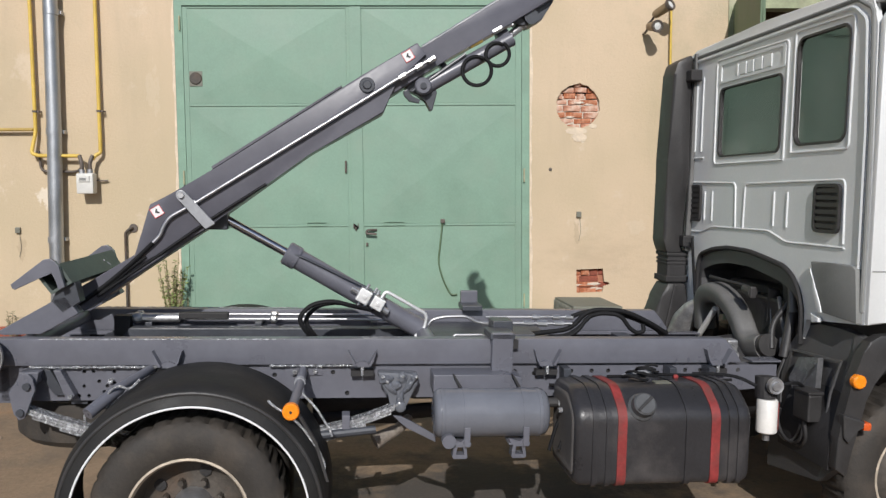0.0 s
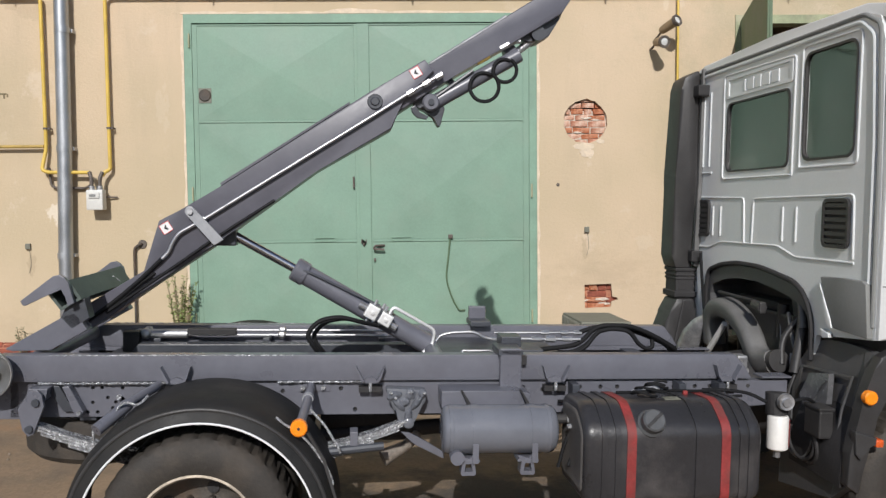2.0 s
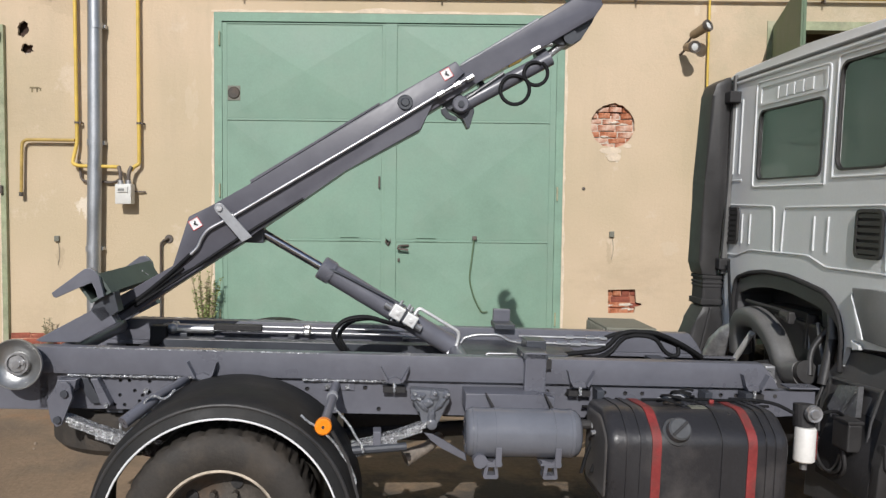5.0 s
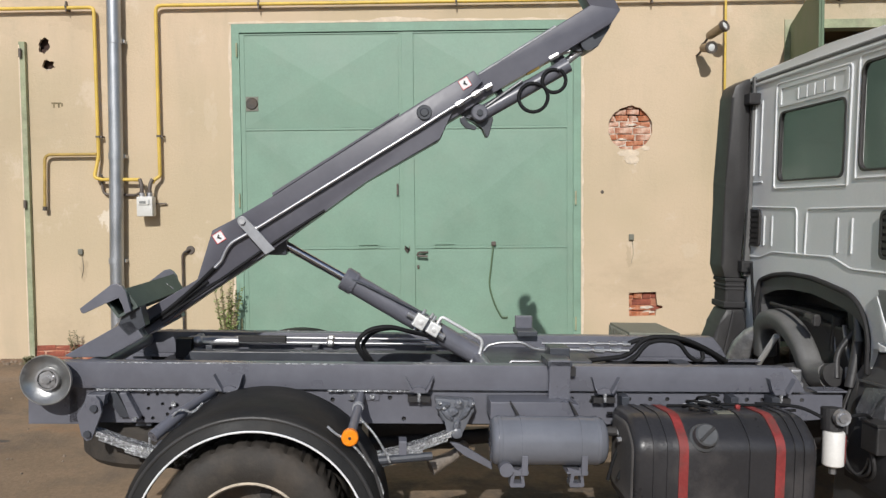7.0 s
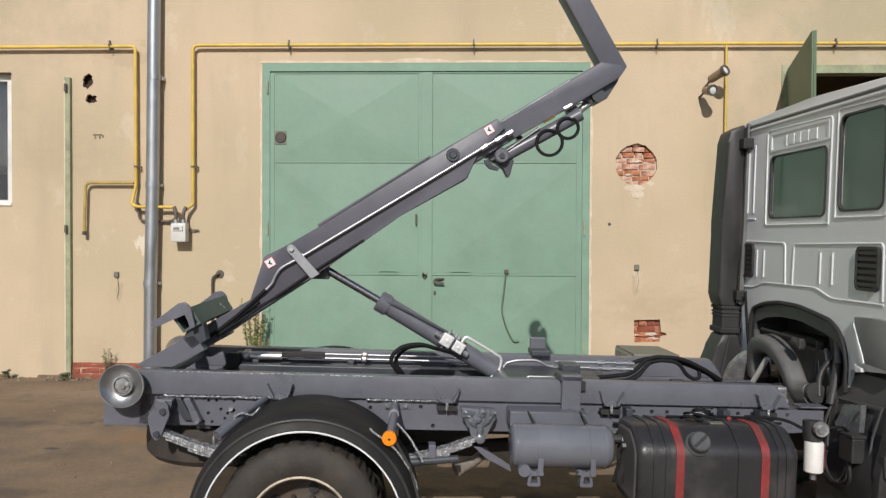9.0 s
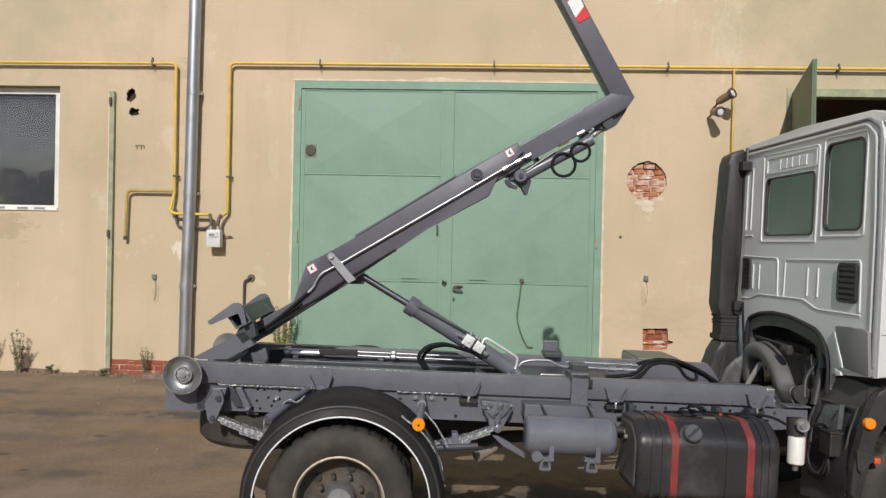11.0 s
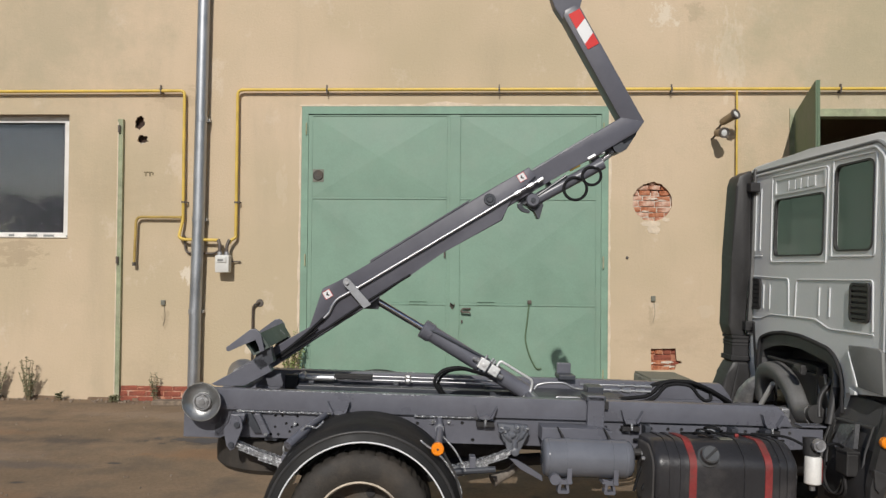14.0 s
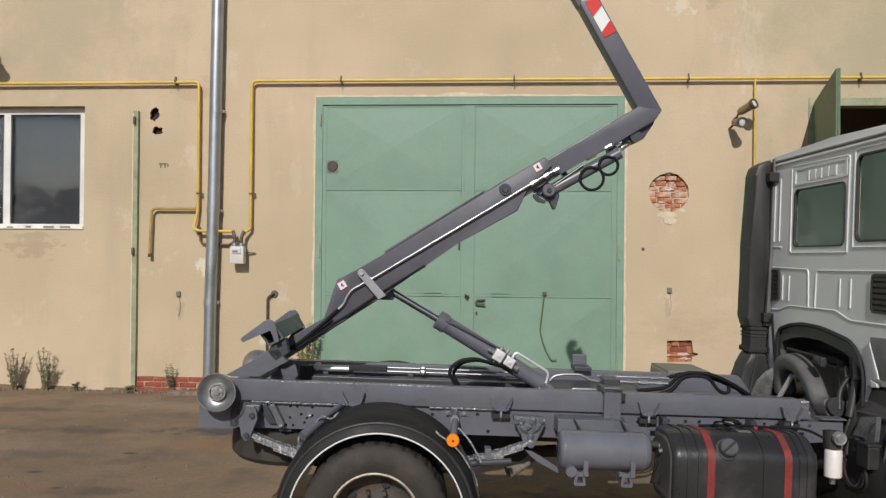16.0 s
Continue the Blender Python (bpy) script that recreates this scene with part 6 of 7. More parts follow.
tp("end_port", tube(bmesh.new(), [(1.545, -0.80, 0.80), (1.60, -0.80, 0.80)], 0.024, 12), BLACK, parent=air)
tp("port_pipe", tube(bmesh.new(), bend([(1.60, -0.80, 0.80), (1.66, -0.84, 0.76), (1.62, -0.84, 0.70)], 0.03), 0.012, 8), STEEL_DULL, parent=air)
tp("tank_bracket", prism(bmesh.new(), [(0.985, 0.83), (1.44, 0.83), (1.44, 0.905), (1.36, 0.918), (0.985, 0.918)], -0.70, -0.53, bevel=0.006), GREY, "grey air tank bracket plate")
for u in (1.10, 1.40):
    tp("bracket_web", prism(bmesh.new(), [(u - 0.02, 0.925), (u - 0.012, 0.925), (u + 0.03, 0.86), (u + 0.012, 0.86)], -0.735, -0.70), BLACK_DEEP)
tp("brake_hose", tube(bmesh.new(), bend([(1.60, -0.86, 0.58), (1.66, -0.84, 0.72), (1.74, -0.80, 0.80)], 0.08), 0.009, 8), HOSE)
tp("brake_hose", tube(bmesh.new(), bend([(1.56, -0.82, 0.56), (1.60, -0.80, 0.70), (1.72, -0.75, 0.84)], 0.08), 0.009, 8), HOSE)
tp("port_tee", tube(bmesh.new(), [(1.59, -0.86, 0.775), (1.67, -0.86, 0.785)], 0.013, 8), STEEL_DULL, parent=air)
tp("port_tee", tube(bmesh.new(), [(1.63, -0.86, 0.74), (1.63, -0.86, 0.80)], 0.011, 8), STEEL_DULL, parent=air)
tp("tie_bar", prism(bmesh.new(), [(0.785, 0.706), (0.83, 0.700), (0.885, 0.672), (1.005, 0.600), (1.005, 0.565), (0.86, 0.638), (0.82, 0.672)], -0.675, -0.655, bevel=0.004), GREY, "flat tapered grey tie bar")
tp("tie_rod", tube(bmesh.new(), [(0.36, -0.66, 0.60), (0.70, -0.62, 0.62)], 0.022, 10), GREY_DARK)

# ---- fuel tank ----
def tank_outline(grow, inset=0.0):
    """The tank's rounded section, grown or drawn in."""
    p = [Vector(q) for q in ((-0.66, 0.70), (-0.66, 0.47), (-1.10, 0.47), (-1.10, 0.828), (-0.955, 0.925), (-0.66, 0.905), (-0.66, 0.70))]
    out = []
    for q in bend([(v.x, v.y, 0) for v in p], 0.055, 6)[:-1]:
        d = Vector((q.x + 0.88, q.y - 0.70))
        out.append((q.x + d.x * (grow - inset) / 0.22, q.y + d.y * (grow - inset) / 0.23))
    return out


bm = bmesh.new()
rings = []
for u, inset in ((1.616, 0.050), (1.612, 0.034), (1.614, 0.022), (1.622, 0.011), (1.636, 0.003), (1.655, 0.0), (2.430, 0.0), (2.452, 0.003), (2.468, 0.011), (2.478, 0.022), (2.482, 0.034), (2.479, 0.050)):
    rings.append([bm.verts.new((u, p, q)) for p, q in tank_outline(0.0, inset)])
for r0, r1 in zip(rings, rings[1:]):
    for i in range(len(r0)):
        bm.faces.new((r0[i], r0[(i + 1) % len(r0)], r1[(i + 1) % len(r0)], r1[i]))
bm.faces.new(rings[0])
bm.faces.new(rings[-1])
tank_end = bmesh.new()
rings = []
for u, inset in ((1.609, 0.075), (1.606, 0.060), (1.609, 0.046), (1.615, 0.040)):
    rings.append([tank_end.verts.new((u, p, q)) for p, q in tank_outline(0.0, inset)])
for r0, r1 in zip(rings, rings[1:]):
    for i in range(len(r0)):
        tank_end.faces.new((r0[i], r0[(i + 1) % len(r0)], r1[(i + 1) % len(r0)], r1[i]))
tank_end.faces.new(rings[0])
tank = tp("fuel_tank", bm, TANK, "dusty black fuel tank with pressed ribs", True)
tp("end_plate", tank_end, TANK_DUST, "dust-grey pressed end of the tank", True, parent=tank)


def band(u0, u1, grow):
    """A strap that wraps the tank."""
    b = bmesh.new()
    outer, inner = tank_outline(grow), tank_outline(-0.012)
    cols = [[b.verts.new((u, *line[i])) for u, line in ((u0, inner), (u0, outer), (u1, outer), (u1, inner))] for i in range(len(outer))]
    for i in range(len(cols)):
        a, c = cols[i], cols[(i + 1) % len(cols)]
        for k in range(3):
            b.faces.new((a[k], a[k + 1], c[k + 1], c[k]))
    return b


for u in (1.835, 2.295):
    tp("red_strap", band(u - 0.022, u + 0.022, 0.005), RED, "worn red steel strap", True, parent=tank)
for u in (1.705, 1.77, 2.16, 2.375, 2.42):
    tp("pressed_rib", band(u - 0.013, u + 0.013, 0.007), TANK, parent=tank, smooth=True)
cm = pose(1.935, -1.082, 0.852, 58, 0, 0)
bm = lathe(bmesh.new(), [(0.0, 0.045), (0.046, 0.045), (0.054, 0.038), (0.056, 0.0), (0.066, -0.01), (0.068, -0.03)], (0, 0, 0), axis="z", seg=28)
bmesh.ops.transform(bm, matrix=cm @ Matrix.Rotation(0.7, 4, "Z"), verts=bm.verts)
cap = tp("filler_cap", bm, CAP, "round grey filler cap", True, parent=tank)
tp("cap_grip", new_box(-0.050, 0.050, -0.007, 0.007, 0.044, 0.052, bevel=0.003, m=cm @ Matrix.Rotation(0.7, 4, "Z")), BLACK_DEEP, parent=cap)
tp("cap_lock", tube(bmesh.new(), [cm @ Vector((0.016, 0.016, 0.044)), cm @ Vector((0.016, 0.016, 0.049))], 0.014, 12), CAP, parent=cap)
tp("tank_label", prism(bmesh.new(), [(2.06, -0.925), (2.14, -0.925), (2.14, -0.875), (2.06, -0.875)], 0.921, 0.9255, axis="z"), BEIGE_BOX, parent=tank)
tp("sender_cable", tube(bmesh.new(), bend([(1.86, -0.78, 0.925), (1.98, -0.86, 0.945), (2.1, -0.80, 0.94), (2.25, -0.76, 0.925), (2.45, -0.72, 0.915)], 0.08), 0.008, 8), HOSE, parent=tank)
tp("sender_unit", tube(bmesh.new(), [(2.0, -0.83, 0.915), (2.0, -0.83, 0.932)], 0.045, 16), PIPE_DARK, parent=tank)
tp("red_tensioner", new_box(2.21, 2.235, -0.79, -0.765, 0.912, 0.932, bevel=0.006), RED, parent=tank)
tp("breather_pipe", tube(bmesh.new(), bend([(1.93, -0.80, 0.93), (1.99, -0.82, 0.955), (2.10, -0.80, 0.95), (2.14, -0.77, 0.925)], 0.03), 0.009, 8), GREY_LIGHT, "pale breather pipe", True, parent=tank)
for k, (u, v, r0) in enumerate(((1.98, -0.86, 0.045), (2.03, -0.82, 0.055), (2.07, -0.79, 0.04))):
    tp("cable_loop", tube(bmesh.new(), [(u + r0 * 1.5 * math.cos(radians(t)), v + r0 * math.sin(radians(t)), 0.943 + 0.012 * k + 0.012 * math.sin(radians(2 * t))) for t in range(20, 340, 20)], 0.0065, 6), HOSE, parent=tank, smooth=True)
for u in (1.70, 2.28, 2.50):
    tp("tank_bracket", prism(bmesh.new(), [(u - 0.02, 0.93), (u + 0.02, 0.93), (u + 0.015, 0.80), (u - 0.015, 0.80)], -0.62, -0.525, bevel=0.003), GREY_DARK, "dark tank bracket")
tp("brake_line", tube(bmesh.new(), bend([(1.62, -0.56, 0.83), (2.0, -0.57, 0.82), (2.3, -0.56, 0.835), (2.62, -0.60, 0.86)], 0.1), 0.008, 8), HOSE)

# ---- fuel filter ----
ff = tp("fuel_filter", tube(bmesh.new(), [(2.69, -0.85, 0.645), (2.69, -0.85, 0.652), (2.69, -0.85, 0.812), (2.69, -0.85, 0.82)], 0.05, 24, radii=[0.044, 0.052, 0.052, 0.046]), WHITE_PAINT, "white screw-on fuel filter", True)
tp("drain_plug", tube(bmesh.new(), [(2.69, -0.85, 0.605), (2.69, -0.85, 0.645)], 0.018, 10), STEEL_DULL, parent=ff)
tp("filter_head", tube(bmesh.new(), [(2.69, -0.83, 0.82), (2.69, -0.82, 0.93)], 0.052, 18), BLACK_DEEP, parent=ff)
tp("primer_knob", lathe(bmesh.new(), [(0.0, -0.02), (0.022, -0.02), (0.026, -0.01), (0.040, -0.012), (0.044, 0.01)], (2.70, -0.90, 0.898), seg=20), STEEL_DULL, parent=ff, smooth=True)
tp("red_stripe", new_box(2.741, 2.744, -0.87, -0.82, 0.66, 0.80), RED, parent=ff)
tp("fuel_pipe", tube(bmesh.new(), bend([(2.62, -0.86, 0.89), (2.55, -0.80, 0.925), (2.45, -0.72, 0.922), (2.35, -0.70, 0.918)], 0.06), 0.009, 8), HOSE)
tp("fuel_pipe", tube(bmesh.new(), bend([(2.74, -0.86, 0.89), (2.84, -0.86, 0.91), (2.92, -0.80, 0.86)], 0.06), 0.009, 8), HOSE)

# ---- cab ----
CU = 3.03
w1 = rect2(-0.245, 0.545, 2.11, 2.57, 0.05)
w2 = rect2(-0.862, -0.385, 2.135, 2.735, 0.06)
ARCH = [(p.x, p.y) for p in bend([(p, q, 0) for p, q in [(-0.565, 1.12), (-0.566, 1.226), (-0.533, 1.324), (-0.465, 1.405), (-0.358, 1.458), (-0.15, 1.488), (0.051, 1.512), (0.324, 1.514), (0.547, 1.488), (0.735, 1.437), (0.766, 1.30)]], 0.05, 4)]
outer = [(1.12, 1.0), (1.13, 2.70), (1.09, 2.80), (0.98, 2.845), (-0.90, 2.845), (-1.02, 2.80), (-1.06, 2.68), (-1.085, 1.9), (-1.09, 1.24), (-0.60, 1.19), (-0.575, 1.08)] + ARCH + [(0.772, 1.0)]
rear = tp("cab_rear_panel", plate(bmesh.new(), outer, [w1, w2], CU, CU + 0.03, axis="x"), SILVER, "silver pressed rear panel of the cab")
for loop, nm, cloth in ((w1, "rear_window", True), (w2, "side_rear_window", True)):
    cx, cz = sum(p for p, q in loop) / len(loop), sum(q for p, q in loop) / len(loop)
    big = [(cx + (p - cx) * 1.0, cz + (q - cz) * 1.0) for p, q in loop]
    small = [(cx + (p - cx) * 0.955, cz + (q - cz) * 0.955) for p, q in loop]
    tp("window_seal", plate(bmesh.new(), big, [small], CU - 0.006, CU + 0.02, axis="x"), BLACK, parent=rear)
    pane = tp(nm, prism(bmesh.new(), small, CU + 0.006, CU + 0.011, axis="x"), PANE_DARK, "dark tinted glass", parent=rear)
    pane.visible_shadow = False


def bead(pts, r=0.011, closed=False, u=CU - 0.001):
    pts = [(u, p, q) for p, q in pts]
    if closed:
        pts = pts + [pts[0]]
    return tube(bmesh.new(), bend(pts, 0.035), r, 8)


tp("window_bead", bead([(-0.285, 2.065), (0.59, 2.065), (0.60, 2.76), (-0.29, 2.745), (-0.285, 2.065)], 0.0068), SILVER, parent=rear, smooth=True)
tp("window_bead", bead([(-0.36, 2.10), (-0.36, 2.775), (-0.89, 2.765), (-0.89, 2.10), (-0.36, 2.10)], 0.0068), SILVER, parent=rear, smooth=True)
tp("pressed_bead", bead([(1.05, 1.945), (0.27, 1.935), (0.25, 1.64)], 0.0068), SILVER, parent=rear, smooth=True)
tp("pressed_bead", bead([(0.15, 1.64), (0.14, 1.93), (-0.88, 1.945), (-0.89, 1.62)], 0.0068), SILVER, parent=rear, smooth=True)
tp("pressed_bead", bead([(1.05, 1.59), (0.75, 1.595), (0.58, 1.64), (-0.16, 1.65), (-0.36, 1.595), (-0.90, 1.60)], 0.0068), SILVER, parent=rear, smooth=True)
for v in (0.705, 0.59, -0.355, -0.21):
    tp("pressed_rib", bead([(v, 1.68), (v, 1.88)], 0.0068), SILVER, parent=rear, smooth=True)
for v in (0.99, 0.90, 0.80):
    tp("pressed_rib", bead([(v, 2.16), (v, 2.68)], 0.0068), SILVER, parent=rear, smooth=True)
tp("pressed_bead", bead([(1.05, 2.115), (0.76, 2.115)], 0.0068), SILVER, parent=rear, smooth=True)
tp("gutter_bead", bead([(1.06, 2.80), (-0.88, 2.80), (-0.985, 2.72), (-1.02, 2.2), (-1.03, 1.32)], 0.013), SILVER, parent=rear, smooth=True)
tp("gutter_seal", bead([(1.06, 2.832), (-0.90, 2.832), (-1.03, 2.76), (-1.06, 2.2), (-1.068, 1.30)], 0.012, u=CU - 0.002), SILVER_DARK, parent=rear, smooth=True)
tp("badge_plate", plate(bmesh.new(), rect2(-0.262, 0.56, 2.60, 2.735, 0.015), [rect2(-0.235, 0.53, 2.615, 2.72, 0.012)], CU - 0.007, CU + 0.002, axis="x"), SILVER, parent=rear)
for k, (v, wd) in enumerate(((0.315, 0.022), (0.238, 0.082), (0.142, 0.07), (0.042, 0.085), (-0.065, 0.09))):
    tp("badge_bar", new_box(CU - 0.007, CU + 0.001, v - wd / 2, v + wd / 2, 2.622, 2.70, bevel=0.006), SILVER, parent=rear, label="raised silver badge bar")
for v0, v1 in ((0.752, 0.975), (-0.858, -0.628)):
    vt = tp("vent_grille", plate(bmesh.new(), rect2(v0, v1, 1.668, 1.926, 0.04), [rect2(v0 + 0.018, v1 - 0.018, 1.686, 1.908, 0.03)], CU - 0.018, CU + 0.002, axis="x"), BLACK, "black louvred vent grille", parent=rear)
    # Black sheet stands for the shade between the slats.
    tp("vent_shade_sheet", new_box(CU - 0.006, CU - 0.002, v0 + 0.012, v1 - 0.012, 1.68, 1.914), BLACK_DEEP, parent=rear)
    for k in range(6):
        z = 1.706 + k * 0.037
        tp("slat", new_box(CU - 0.015, CU - 0.004, v0 + 0.016, v1 - 0.016, z - 0.012, z + 0.010), BLACK, parent=rear)
# cab shell
side_poly = [(CU + 0.001, 1.24), (CU + 0.001, 2.70), (CU + 0.06, 2.80), (4.35, 2.83), (4.75, 2.1), (4.80, 1.2), (4.0, 1.0), (3.95, 1.15), (3.75, 1.28), (3.2, 1.26)]
for v0, v1 in ((-1.115, -1.075), (1.10, 1.14)):
    cs = tp("cab_side", prism(bmesh.new(), side_poly, v0, v1, bevel=0.012), SILVER, "silver cab side panel", True)
tp("side_seam", new_box(CU + 0.20, CU + 0.208, -1.1165, -1.114, 1.28, 2.7), BLACK_DEEP)
tp("side_step_line", new_box(CU + 0.01, 3.9, -1.1165, -1.114, 1.50, 1.506), SILVER_DARK)
tp("cab_roof", prism(bmesh.new(), [(-1.11, 2.79), (-1.06, 2.85), (-0.90, 2.888), (0.0, 2.91), (0.95, 2.888), (1.09, 2.85), (1.14, 2.79)], CU + 0.004, 4.40, axis="x", bevel=0.01), SILVER, "silver cab roof", True)
tp("cab_front", prism(bmesh.new(), [(4.36, 2.80), (4.40, 2.80), (4.80, 2.05), (4.84, 0.9), (4.78, 0.9), (4.74, 2.05)], -1.07, 1.10), SILVER)
tp("cab_floor", new_box(CU + 0.04, 4.75, -1.07, 1.10, 1.52, 1.56), BLACK_DEEP)
tp("curtain", new_box(CU + 0.10, CU + 0.12, -0.98, 1.05, 1.62, 2.75), CLOTH, "grey curtain inside the rear windows")
tp("corner_trim", prism(bmesh.new(), [(-0.660, 1.512), (-0.819, 1.520), (-1.007, 1.522), (-1.045, 1.505), (-1.075, 1.243), (-0.792, 1.255), (-0.722, 1.36)], CU - 0.032, CU + 0.002, axis="x", bevel=0.008), SILVER_DARK, "dark grey lower corner trim", True)
tp("corner_fin", prism(bmesh.new(), [(-0.660, 1.480), (-0.705, 1.41), (-0.770, 1.305), (-0.788, 1.255), (-0.742, 1.250), (-0.712, 1.366)], CU - 0.037, CU + 0.002, axis="x", bevel=0.006), SILVER, "pale silver corner fin", True)
tp("corner_fin", prism(bmesh.new(), [(-0.682, 1.240), (-0.757, 1.222), (-0.759, 1.200), (-0.700, 1.190)], CU - 0.032, CU - 0.005, axis="x", bevel=0.005), SILVER)
# engine arch and what is in it
arch_in = [(-0.565, 1.05)] + ARCH + [(0.772, 0.95)]
tp("arch_seal", tube(bmesh.new(), [(CU - 0.006, p, q) for p, q in arch_in], 0.016, 8), BLACK_DEEP, smooth=True)
tp("arch_lining", prism(bmesh.new(), [(-0.56, 1.02)] + [(p * 0.99, q - 0.012) for p, q in ARCH] + [(0.76, 1.02), (0.68, 1.02)] + [(p * 0.93 + 0.005, q - 0.025 - 0.072 * max(0.0, min(1.0, (q - 1.30) / 0.15))) for p, q in reversed(ARCH)] + [(-0.50, 1.02)], CU + 0.004, CU + 0.6, axis="x"), HOUSING, "black plastic lining of the engine arch")
tp("engine_cowl", new_box(CU + 0.25, CU + 0.6, -0.5, 0.7, 1.0, 1.40, bevel=0.02), BLACK_DEEP)
tp("arch_leg", prism(bmesh.new(), [(-0.222, 1.385), (-0.257, 1.252), (-0.334, 1.142), (-0.405, 1.05), (-0.45, 1.05), (-0.425, 1.257), (-0.368, 1.381)], CU + 0.06, CU + 0.14, axis="x", bevel=0.01), BLACK, "black plastic inner arch leg", True)
tp("cab_damper", tube(bmesh.new(), [(CU + 0.03, -0.375, 1.375), (CU + 0.03, -0.395, 1.31), (CU + 0.03, -0.412, 1.225), (CU + 0.03, -0.418, 1.20)], 0.02, 12, radii=[0.014, 0.021, 0.021, 0.026]), DUCT, "grey cab damper strut", True)
tp("engine_pipe", tube(bmesh.new(), bend([(CU + 0.03, -0.265, 1.27), (CU + 0.03, -0.30, 1.15), (CU + 0.02, -0.37, 1.06), (CU, -0.42, 1.0)], 0.08), 0.013, 10), DUCT, smooth=True)
tp("engine_pipe", tube(bmesh.new(), [(CU + 0.08, -0.12, 1.30), (CU + 0.08, -0.10, 1.10)], 0.035, 12), BLACK, smooth=True)
tp("engine_pipe", tube(bmesh.new(), [(CU + 0.06, -0.13, 1.22), (CU + 0.05, -0.16, 1.06)], 0.008, 8), GREY_LIGHT, smooth=True)
tp("hook_tag", new_box(CU - 0.02, CU, -0.40, -0.375, 0.985, 1.05, bevel=0.006), GREY_LIGHT)
# Added black panel hides the bright ground behind the duct.
tp("dark_view_stop", prism(bmesh.new(), [(0.52, 1.18), (1.06, 1.18), (1.10, 0.50), (0.52, 0.50)], 3.045, 3.085, axis="x", bevel=0.01), BLACK_DEEP, "black panel added to close the view beside the engine")
tp("engine_block", new_box(3.15, 4.3, -0.42, 0.55, 0.75, 1.30, bevel=0.04), BLACK_DEEP)
tp("engine_cover", new_box(3.08, 3.15, -0.30, 0.30, 0.95, 1.25, bevel=0.02), BLACK)
tp("engine_pipe", tube(bmesh.new(), bend([(3.0, -0.45, 0.95), (3.05, -0.42, 1.15), (3.1, -0.36, 1.32)], 0.1), 0.03, 10), BLACK, smooth=True)
tp("engine_pipe", tube(bmesh.new(), bend([(2.98, -0.35, 0.98), (3.0, -0.30, 1.12), (3.1, -0.32, 1.25)], 0.1), 0.018, 10), BLACK, smooth=True)
tp("engine_pipe", tube(bmesh.new(), [(2.93, 0.53, 0.87), (2.93, 0.27, 1.12)], 0.019, 12), WHITE_PAINT, "pale slanting pipe", True)
duct = tp("intake_duct", tube(bmesh.new(), bend([(3.0, 0.55, 0.95), (2.98, 0.54, 1.10), (2.96, 0.47, 1.19), (2.95, 0.33, 1.228), (2.95, 0.19, 1.216), (2.95, 0.06, 1.165), (2.95, -0.05, 1.085), (2.95, -0.125, 0.99), (2.95, -0.20, 0.965), (2.96, -0.31, 0.99)], 0.10, 6), 0.064, 20, up=(1, 0, 0), square=True), DUCT, "thick squared grey intake duct", True)
tp("duct_cuff", tube(bmesh.new(), [(2.96, -0.29, 0.985), (2.965, -0.35, 1.0)], 0.066, 18), BLACK, parent=duct, smooth=True)
tp("duct_rod", tube(bmesh.new(), [(2.93, 0.36, 1.318), (2.93, -0.13, 1.312)], 0.012, 8), BLACK_DEEP, parent=duct)
tp("duct_clamp", tube(bmesh.new(), [(2.93, -0.11, 1.295), (2.93, -0.20, 1.285)], 0.030, 12), BLACK, parent=duct)
tp("duct_clamp", new_box(2.91, 2.95, -0.21, -0.16, 1.25, 1.32, bevel=0.01), BLACK, parent=duct)
tp("heat_shield", tube(bmesh.new(), [(2.93, 0.82, 0.86), (2.93, 0.74, 0.97), (2.94, 0.65, 1.06), (2.95, 0.57, 1.12)], 0.07, 16, radii=[0.085, 0.08, 0.06, 0.035]), FOIL, "bright foil heat shield", True)
tp("engine_bracket", new_box(2.66, 2.72, -0.46, -0.38, 0.96, 1.05, bevel=0.01), STEEL_DULL)
for k, (u, w, r0) in enumerate(((2.615, 1.03, 0.018), (2.655, 1.012, 0.024), (2.685, 0.975, 0.020), (2.64, 0.985, 0.014))):
    tp("end_fitting", lathe(bmesh.new(), [(0.0, -0.018), (r0 * 0.7, -0.018), (r0, -0.006), (r0, 0.02)], (u, -0.50, w), seg=14), STEEL_DULL, smooth=True)
tp("rail_cap_plate", new_box(2.76, 2.93, -0.55, -0.44, 0.9425, 0.952, bevel=0.003), GREY, "grey plate on the rail end")
# air snorkel behind the cab
prof = [(2.860, 1.43), (2.832, 1.52), (2.842, 2.1), (2.862, 2.72), (2.885, 2.80), (2.995, 2.86), (3.006, 2.80), (3.0, 2.04), (2.985, 1.43)]
sn = tp("air_snorkel", prism(bmesh.new(), prof, 0.93, 1.16, bevel=0.025), BLACK, "tall black air intake snorkel", True)
tp("snorkel_back", prism(bmesh.new(), [(2.985, 1.45), (3.024, 1.45), (3.026, 2.86), (3.006, 2.86), (3.0, 2.04)], 0.90, 0.935, bevel=0.004), DUCT, parent=sn)
tp("snorkel_bracket", new_box(2.95, 3.04, 0.84, 0.94, 2.66, 2.74, bevel=0.01), BLACK_DEEP, parent=sn)
tp("snorkel_bracket", new_box(2.95, 3.04, 0.86, 0.94, 1.48, 1.56, bevel=0.01), BLACK_DEEP, parent=sn)
bm = new_box(2.874, 3.02, 0.945, 1.15, 1.205, 1.440, bevel=0.02)
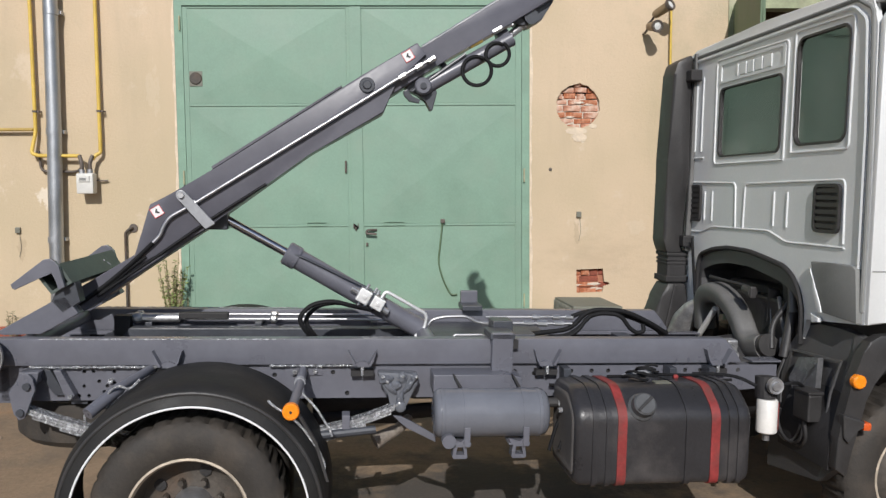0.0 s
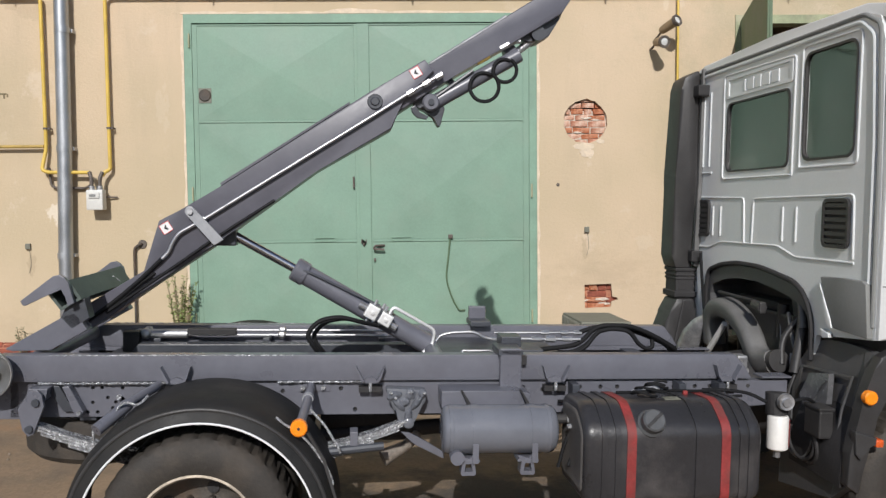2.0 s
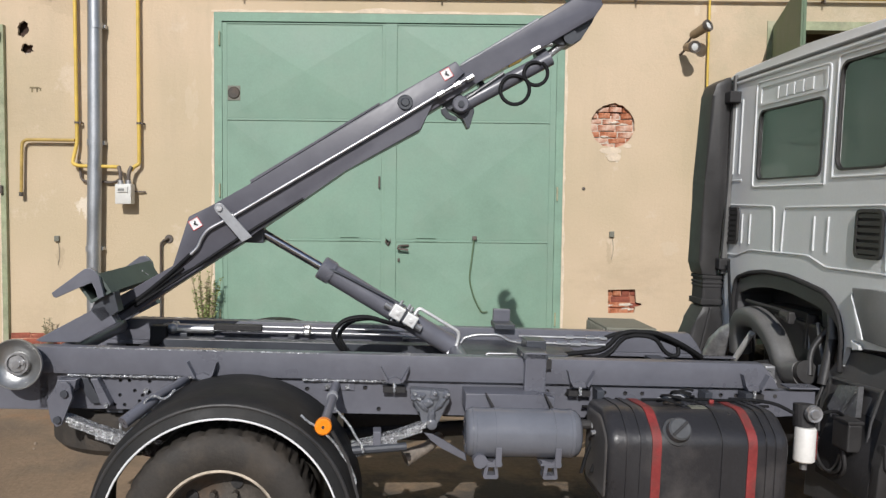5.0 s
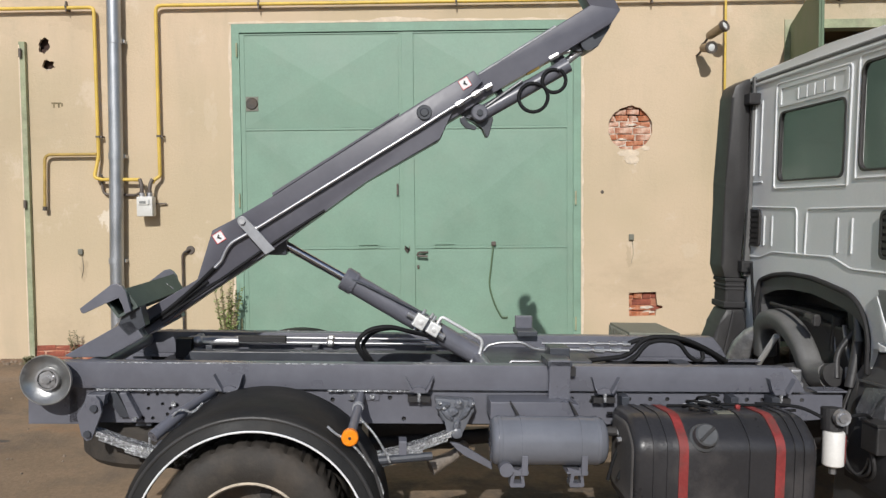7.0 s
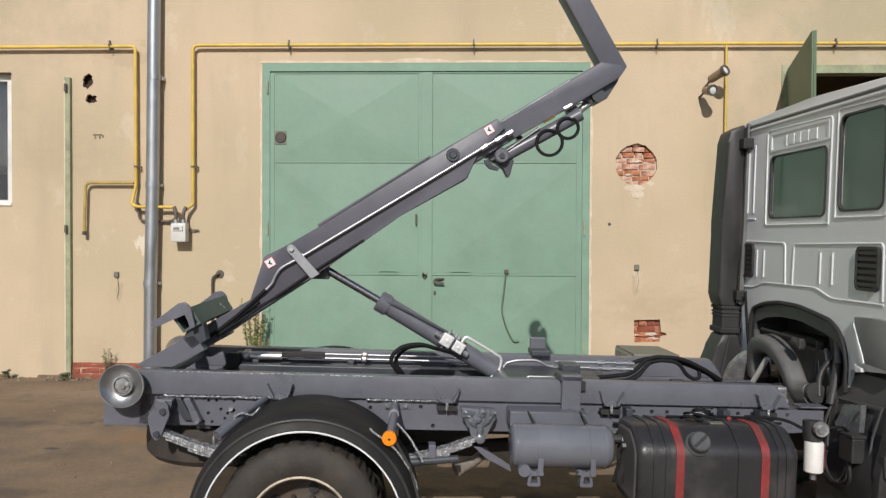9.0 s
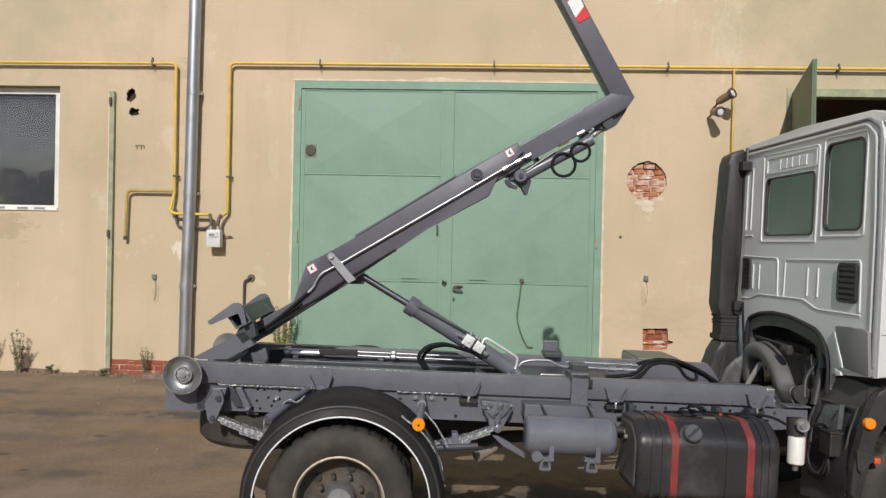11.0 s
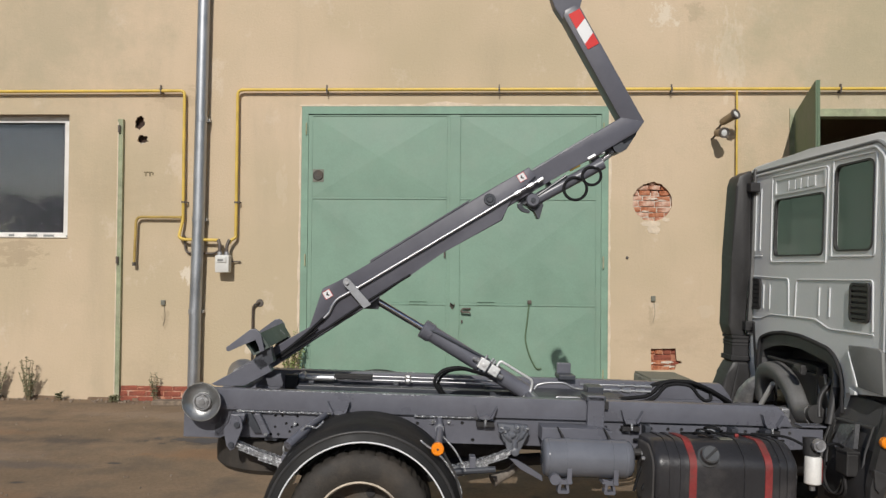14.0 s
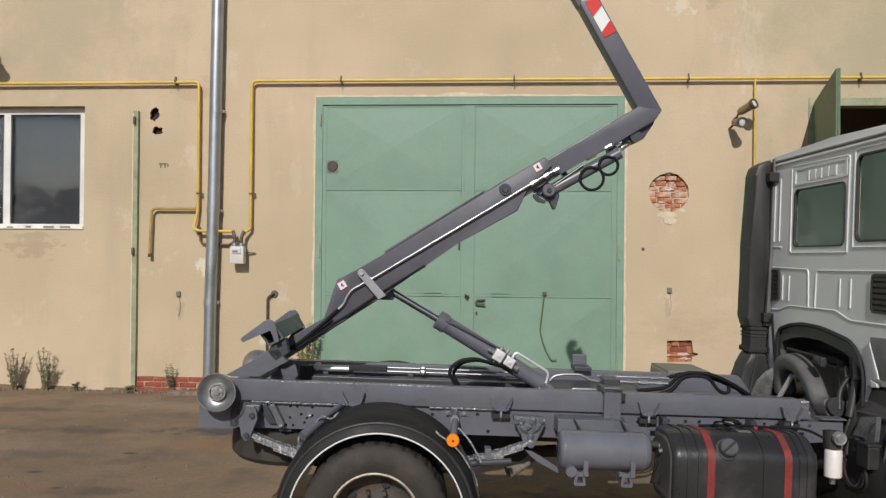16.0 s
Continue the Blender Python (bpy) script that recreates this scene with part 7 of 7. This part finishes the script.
for z, h, g in ((1.418, 0.014, 0.008), (1.378, 0.010, 0.005), (1.352, 0.010, 0.004), (1.238, 0.022, 0.012)):
    box(bm, 2.874 - g, 3.02 + g, 0.945 - g, 1.15 + g, z - h, z + h, bevel=0.008)
tp("bellows", bm, BLACK_DEEP, parent=sn)
tp("snorkel_foot", prism(bmesh.new(), [(2.875, 1.21), (3.015, 1.21), (3.022, 1.10), (3.024, 0.98), (3.02, 0.82), (2.82, 0.82), (2.785, 0.90), (2.785, 0.99), (2.83, 1.10)], 0.92, 1.16, bevel=0.03), BLACK, parent=sn, smooth=True)
tp("foot_rib", prism(bmesh.new(), [(2.92, 1.20), (2.945, 1.20), (2.88, 0.86), (2.855, 0.86)], 0.905, 0.93, bevel=0.006), BLACK, parent=sn)
tp("snorkel_hose", tube(bmesh.new(), bend([(2.99, 0.80, 1.55), (2.99, 0.76, 1.35), (3.0, 0.72, 1.1)], 0.05), 0.010, 8), HOSE, parent=sn)

# ---- front wheel housing behind the cab corner ----
def lean(w):
    return 2.925 + max(0.0, w - 0.70) * 0.30


def leaning(pts, out, depth):
    """A plate on the leaning back of the wheel housing."""
    b = bmesh.new()
    a = [b.verts.new((lean(w) - out, v, w)) for v, w in pts]
    c = [b.verts.new((lean(w) - out + depth, v, w)) for v, w in pts]
    b.faces.new(a)
    b.faces.new(c[::-1])
    for i in range(len(pts)):
        b.faces.new((a[i], c[i], c[(i + 1) % len(pts)], a[(i + 1) % len(pts)]))
    bmesh.ops.triangulate(b, faces=[f for f in b.faces if len(f.verts) > 4])
    return b


sk = tp("wheel_housing", leaning([(-0.525, 1.142), (-0.672, 1.176), (-0.836, 1.182), (-0.965, 1.176), (-1.075, 1.160), (-1.085, 1.03), (-1.085, 0.87), (-1.085, 0.69), (-1.07, 0.517), (-0.95, 0.42), (-0.464, 0.341), (-0.470, 0.55), (-0.455, 0.722), (-0.430, 0.871), (-0.455, 1.007)], 0.0, 0.05), HOUSING, "black plastic wheel housing below the cab")
for pts in ([(-0.506, 1.011), (-0.945, 1.036), (-0.943, 1.026), (-0.512, 1.001)], [(-0.945, 1.036), (-0.946, 0.864), (-0.975, 0.644), (-0.965, 0.644), (-0.936, 0.864), (-0.935, 1.026)], [(-0.506, 1.011), (-0.488, 0.884), (-0.535, 0.758), (-0.568, 0.515), (-0.578, 0.515), (-0.545, 0.758), (-0.498, 0.884), (-0.516, 1.001)]):
    tp("pressed_step", leaning(pts, 0.008, 0.010), HOUSING, parent=sk)
tp("housing_side", prism(bmesh.new(), [(2.90, 0.54), (2.908, 0.70), (2.925, 0.79), (2.948, 0.89), (2.965, 0.965), (2.99, 1.046), (3.015, 1.11), (3.045, 1.165), (3.10, 1.195), (3.30, 1.205), (3.60, 1.18), (3.62, 1.06), (3.40, 1.095), (3.22, 1.08), (3.122, 1.03), (3.073, 0.965), (3.04, 0.875), (3.02, 0.78), (2.985, 0.64), (2.96, 0.50)], -1.125, -1.06, bevel=0.01), BLACK, parent=sk, smooth=True)
tp("slanted_cover", leaning([(-0.609, 0.871), (-0.638, 0.991), (-0.800, 1.020), (-0.858, 0.874), (-0.670, 0.829)], 0.035, 0.030), COVER, "grey slanted plastic cover", parent=sk)
tp("cover_rib", leaning([(-0.735, 0.86), (-0.752, 0.86), (-0.775, 0.955), (-0.805, 0.985), (-0.79, 0.99), (-0.755, 0.955)], 0.042, 0.010), COVER, parent=sk)
tp("relay_box", new_box(2.865, 2.94, -0.93, -0.79, 0.715, 0.855, bevel=0.010), BLACK, parent=sk)
tp("relay_lid", new_box(2.86, 2.945, -0.935, -0.785, 0.855, 0.872, bevel=0.005), BLACK, parent=sk)
tp("cable_loop", tube(bmesh.new(), [(2.885, -0.74 + 0.12 * math.cos(radians(t)), 0.66 + 0.10 * math.sin(radians(t))) for t in range(150, 400, 12)], 0.009, 8), BLACK_DEEP, parent=sk, smooth=True)
tp("cable_loop", tube(bmesh.new(), [(2.895, -0.68 + 0.14 * math.cos(radians(t)), 0.70 + 0.15 * math.sin(radians(t))) for t in range(190, 330, 12)], 0.006, 8), DUCT, parent=sk, smooth=True)
tp("cable_loop", tube(bmesh.new(), bend([(2.88, -0.87, 0.72), (2.89, -0.89, 0.62), (2.90, -0.82, 0.55), (2.91, -0.70, 0.56)], 0.06), 0.010, 8), BLACK_DEEP, parent=sk, smooth=True)
tp("inner_arch", lathe(bmesh.new(), [(0.50, -1.06), (0.50, -0.6), (0.52, -0.6), (0.52, -1.06), (0.50, -1.06)], (3.42, 0, 0.56), seg=24, a0=15, a1=185), BLACK_DEEP, parent=sk, smooth=True)
mk = tp("side_marker", tube(bmesh.new(), [(2.985, -1.12, 0.975), (2.985, -1.15, 0.975), (2.985, -1.156, 0.975)], 0.034, 22, radii=[0.034, 0.034, 0.028]), ORANGE, "round orange side marker", True)
tp("side_marker", new_box(3.02, 3.062, -1.150, -1.10, 0.735, 0.775, bevel=0.012), MARKER_RED, "small red orange marker lamp")
tp("marker_bracket", prism(bmesh.new(), [(2.914, 0.815), (3.03, 0.78), (3.03, 0.745), (2.985, 0.74), (2.951, 0.67), (2.925, 0.70)], -1.145, -1.10, bevel=0.008), BLACK)
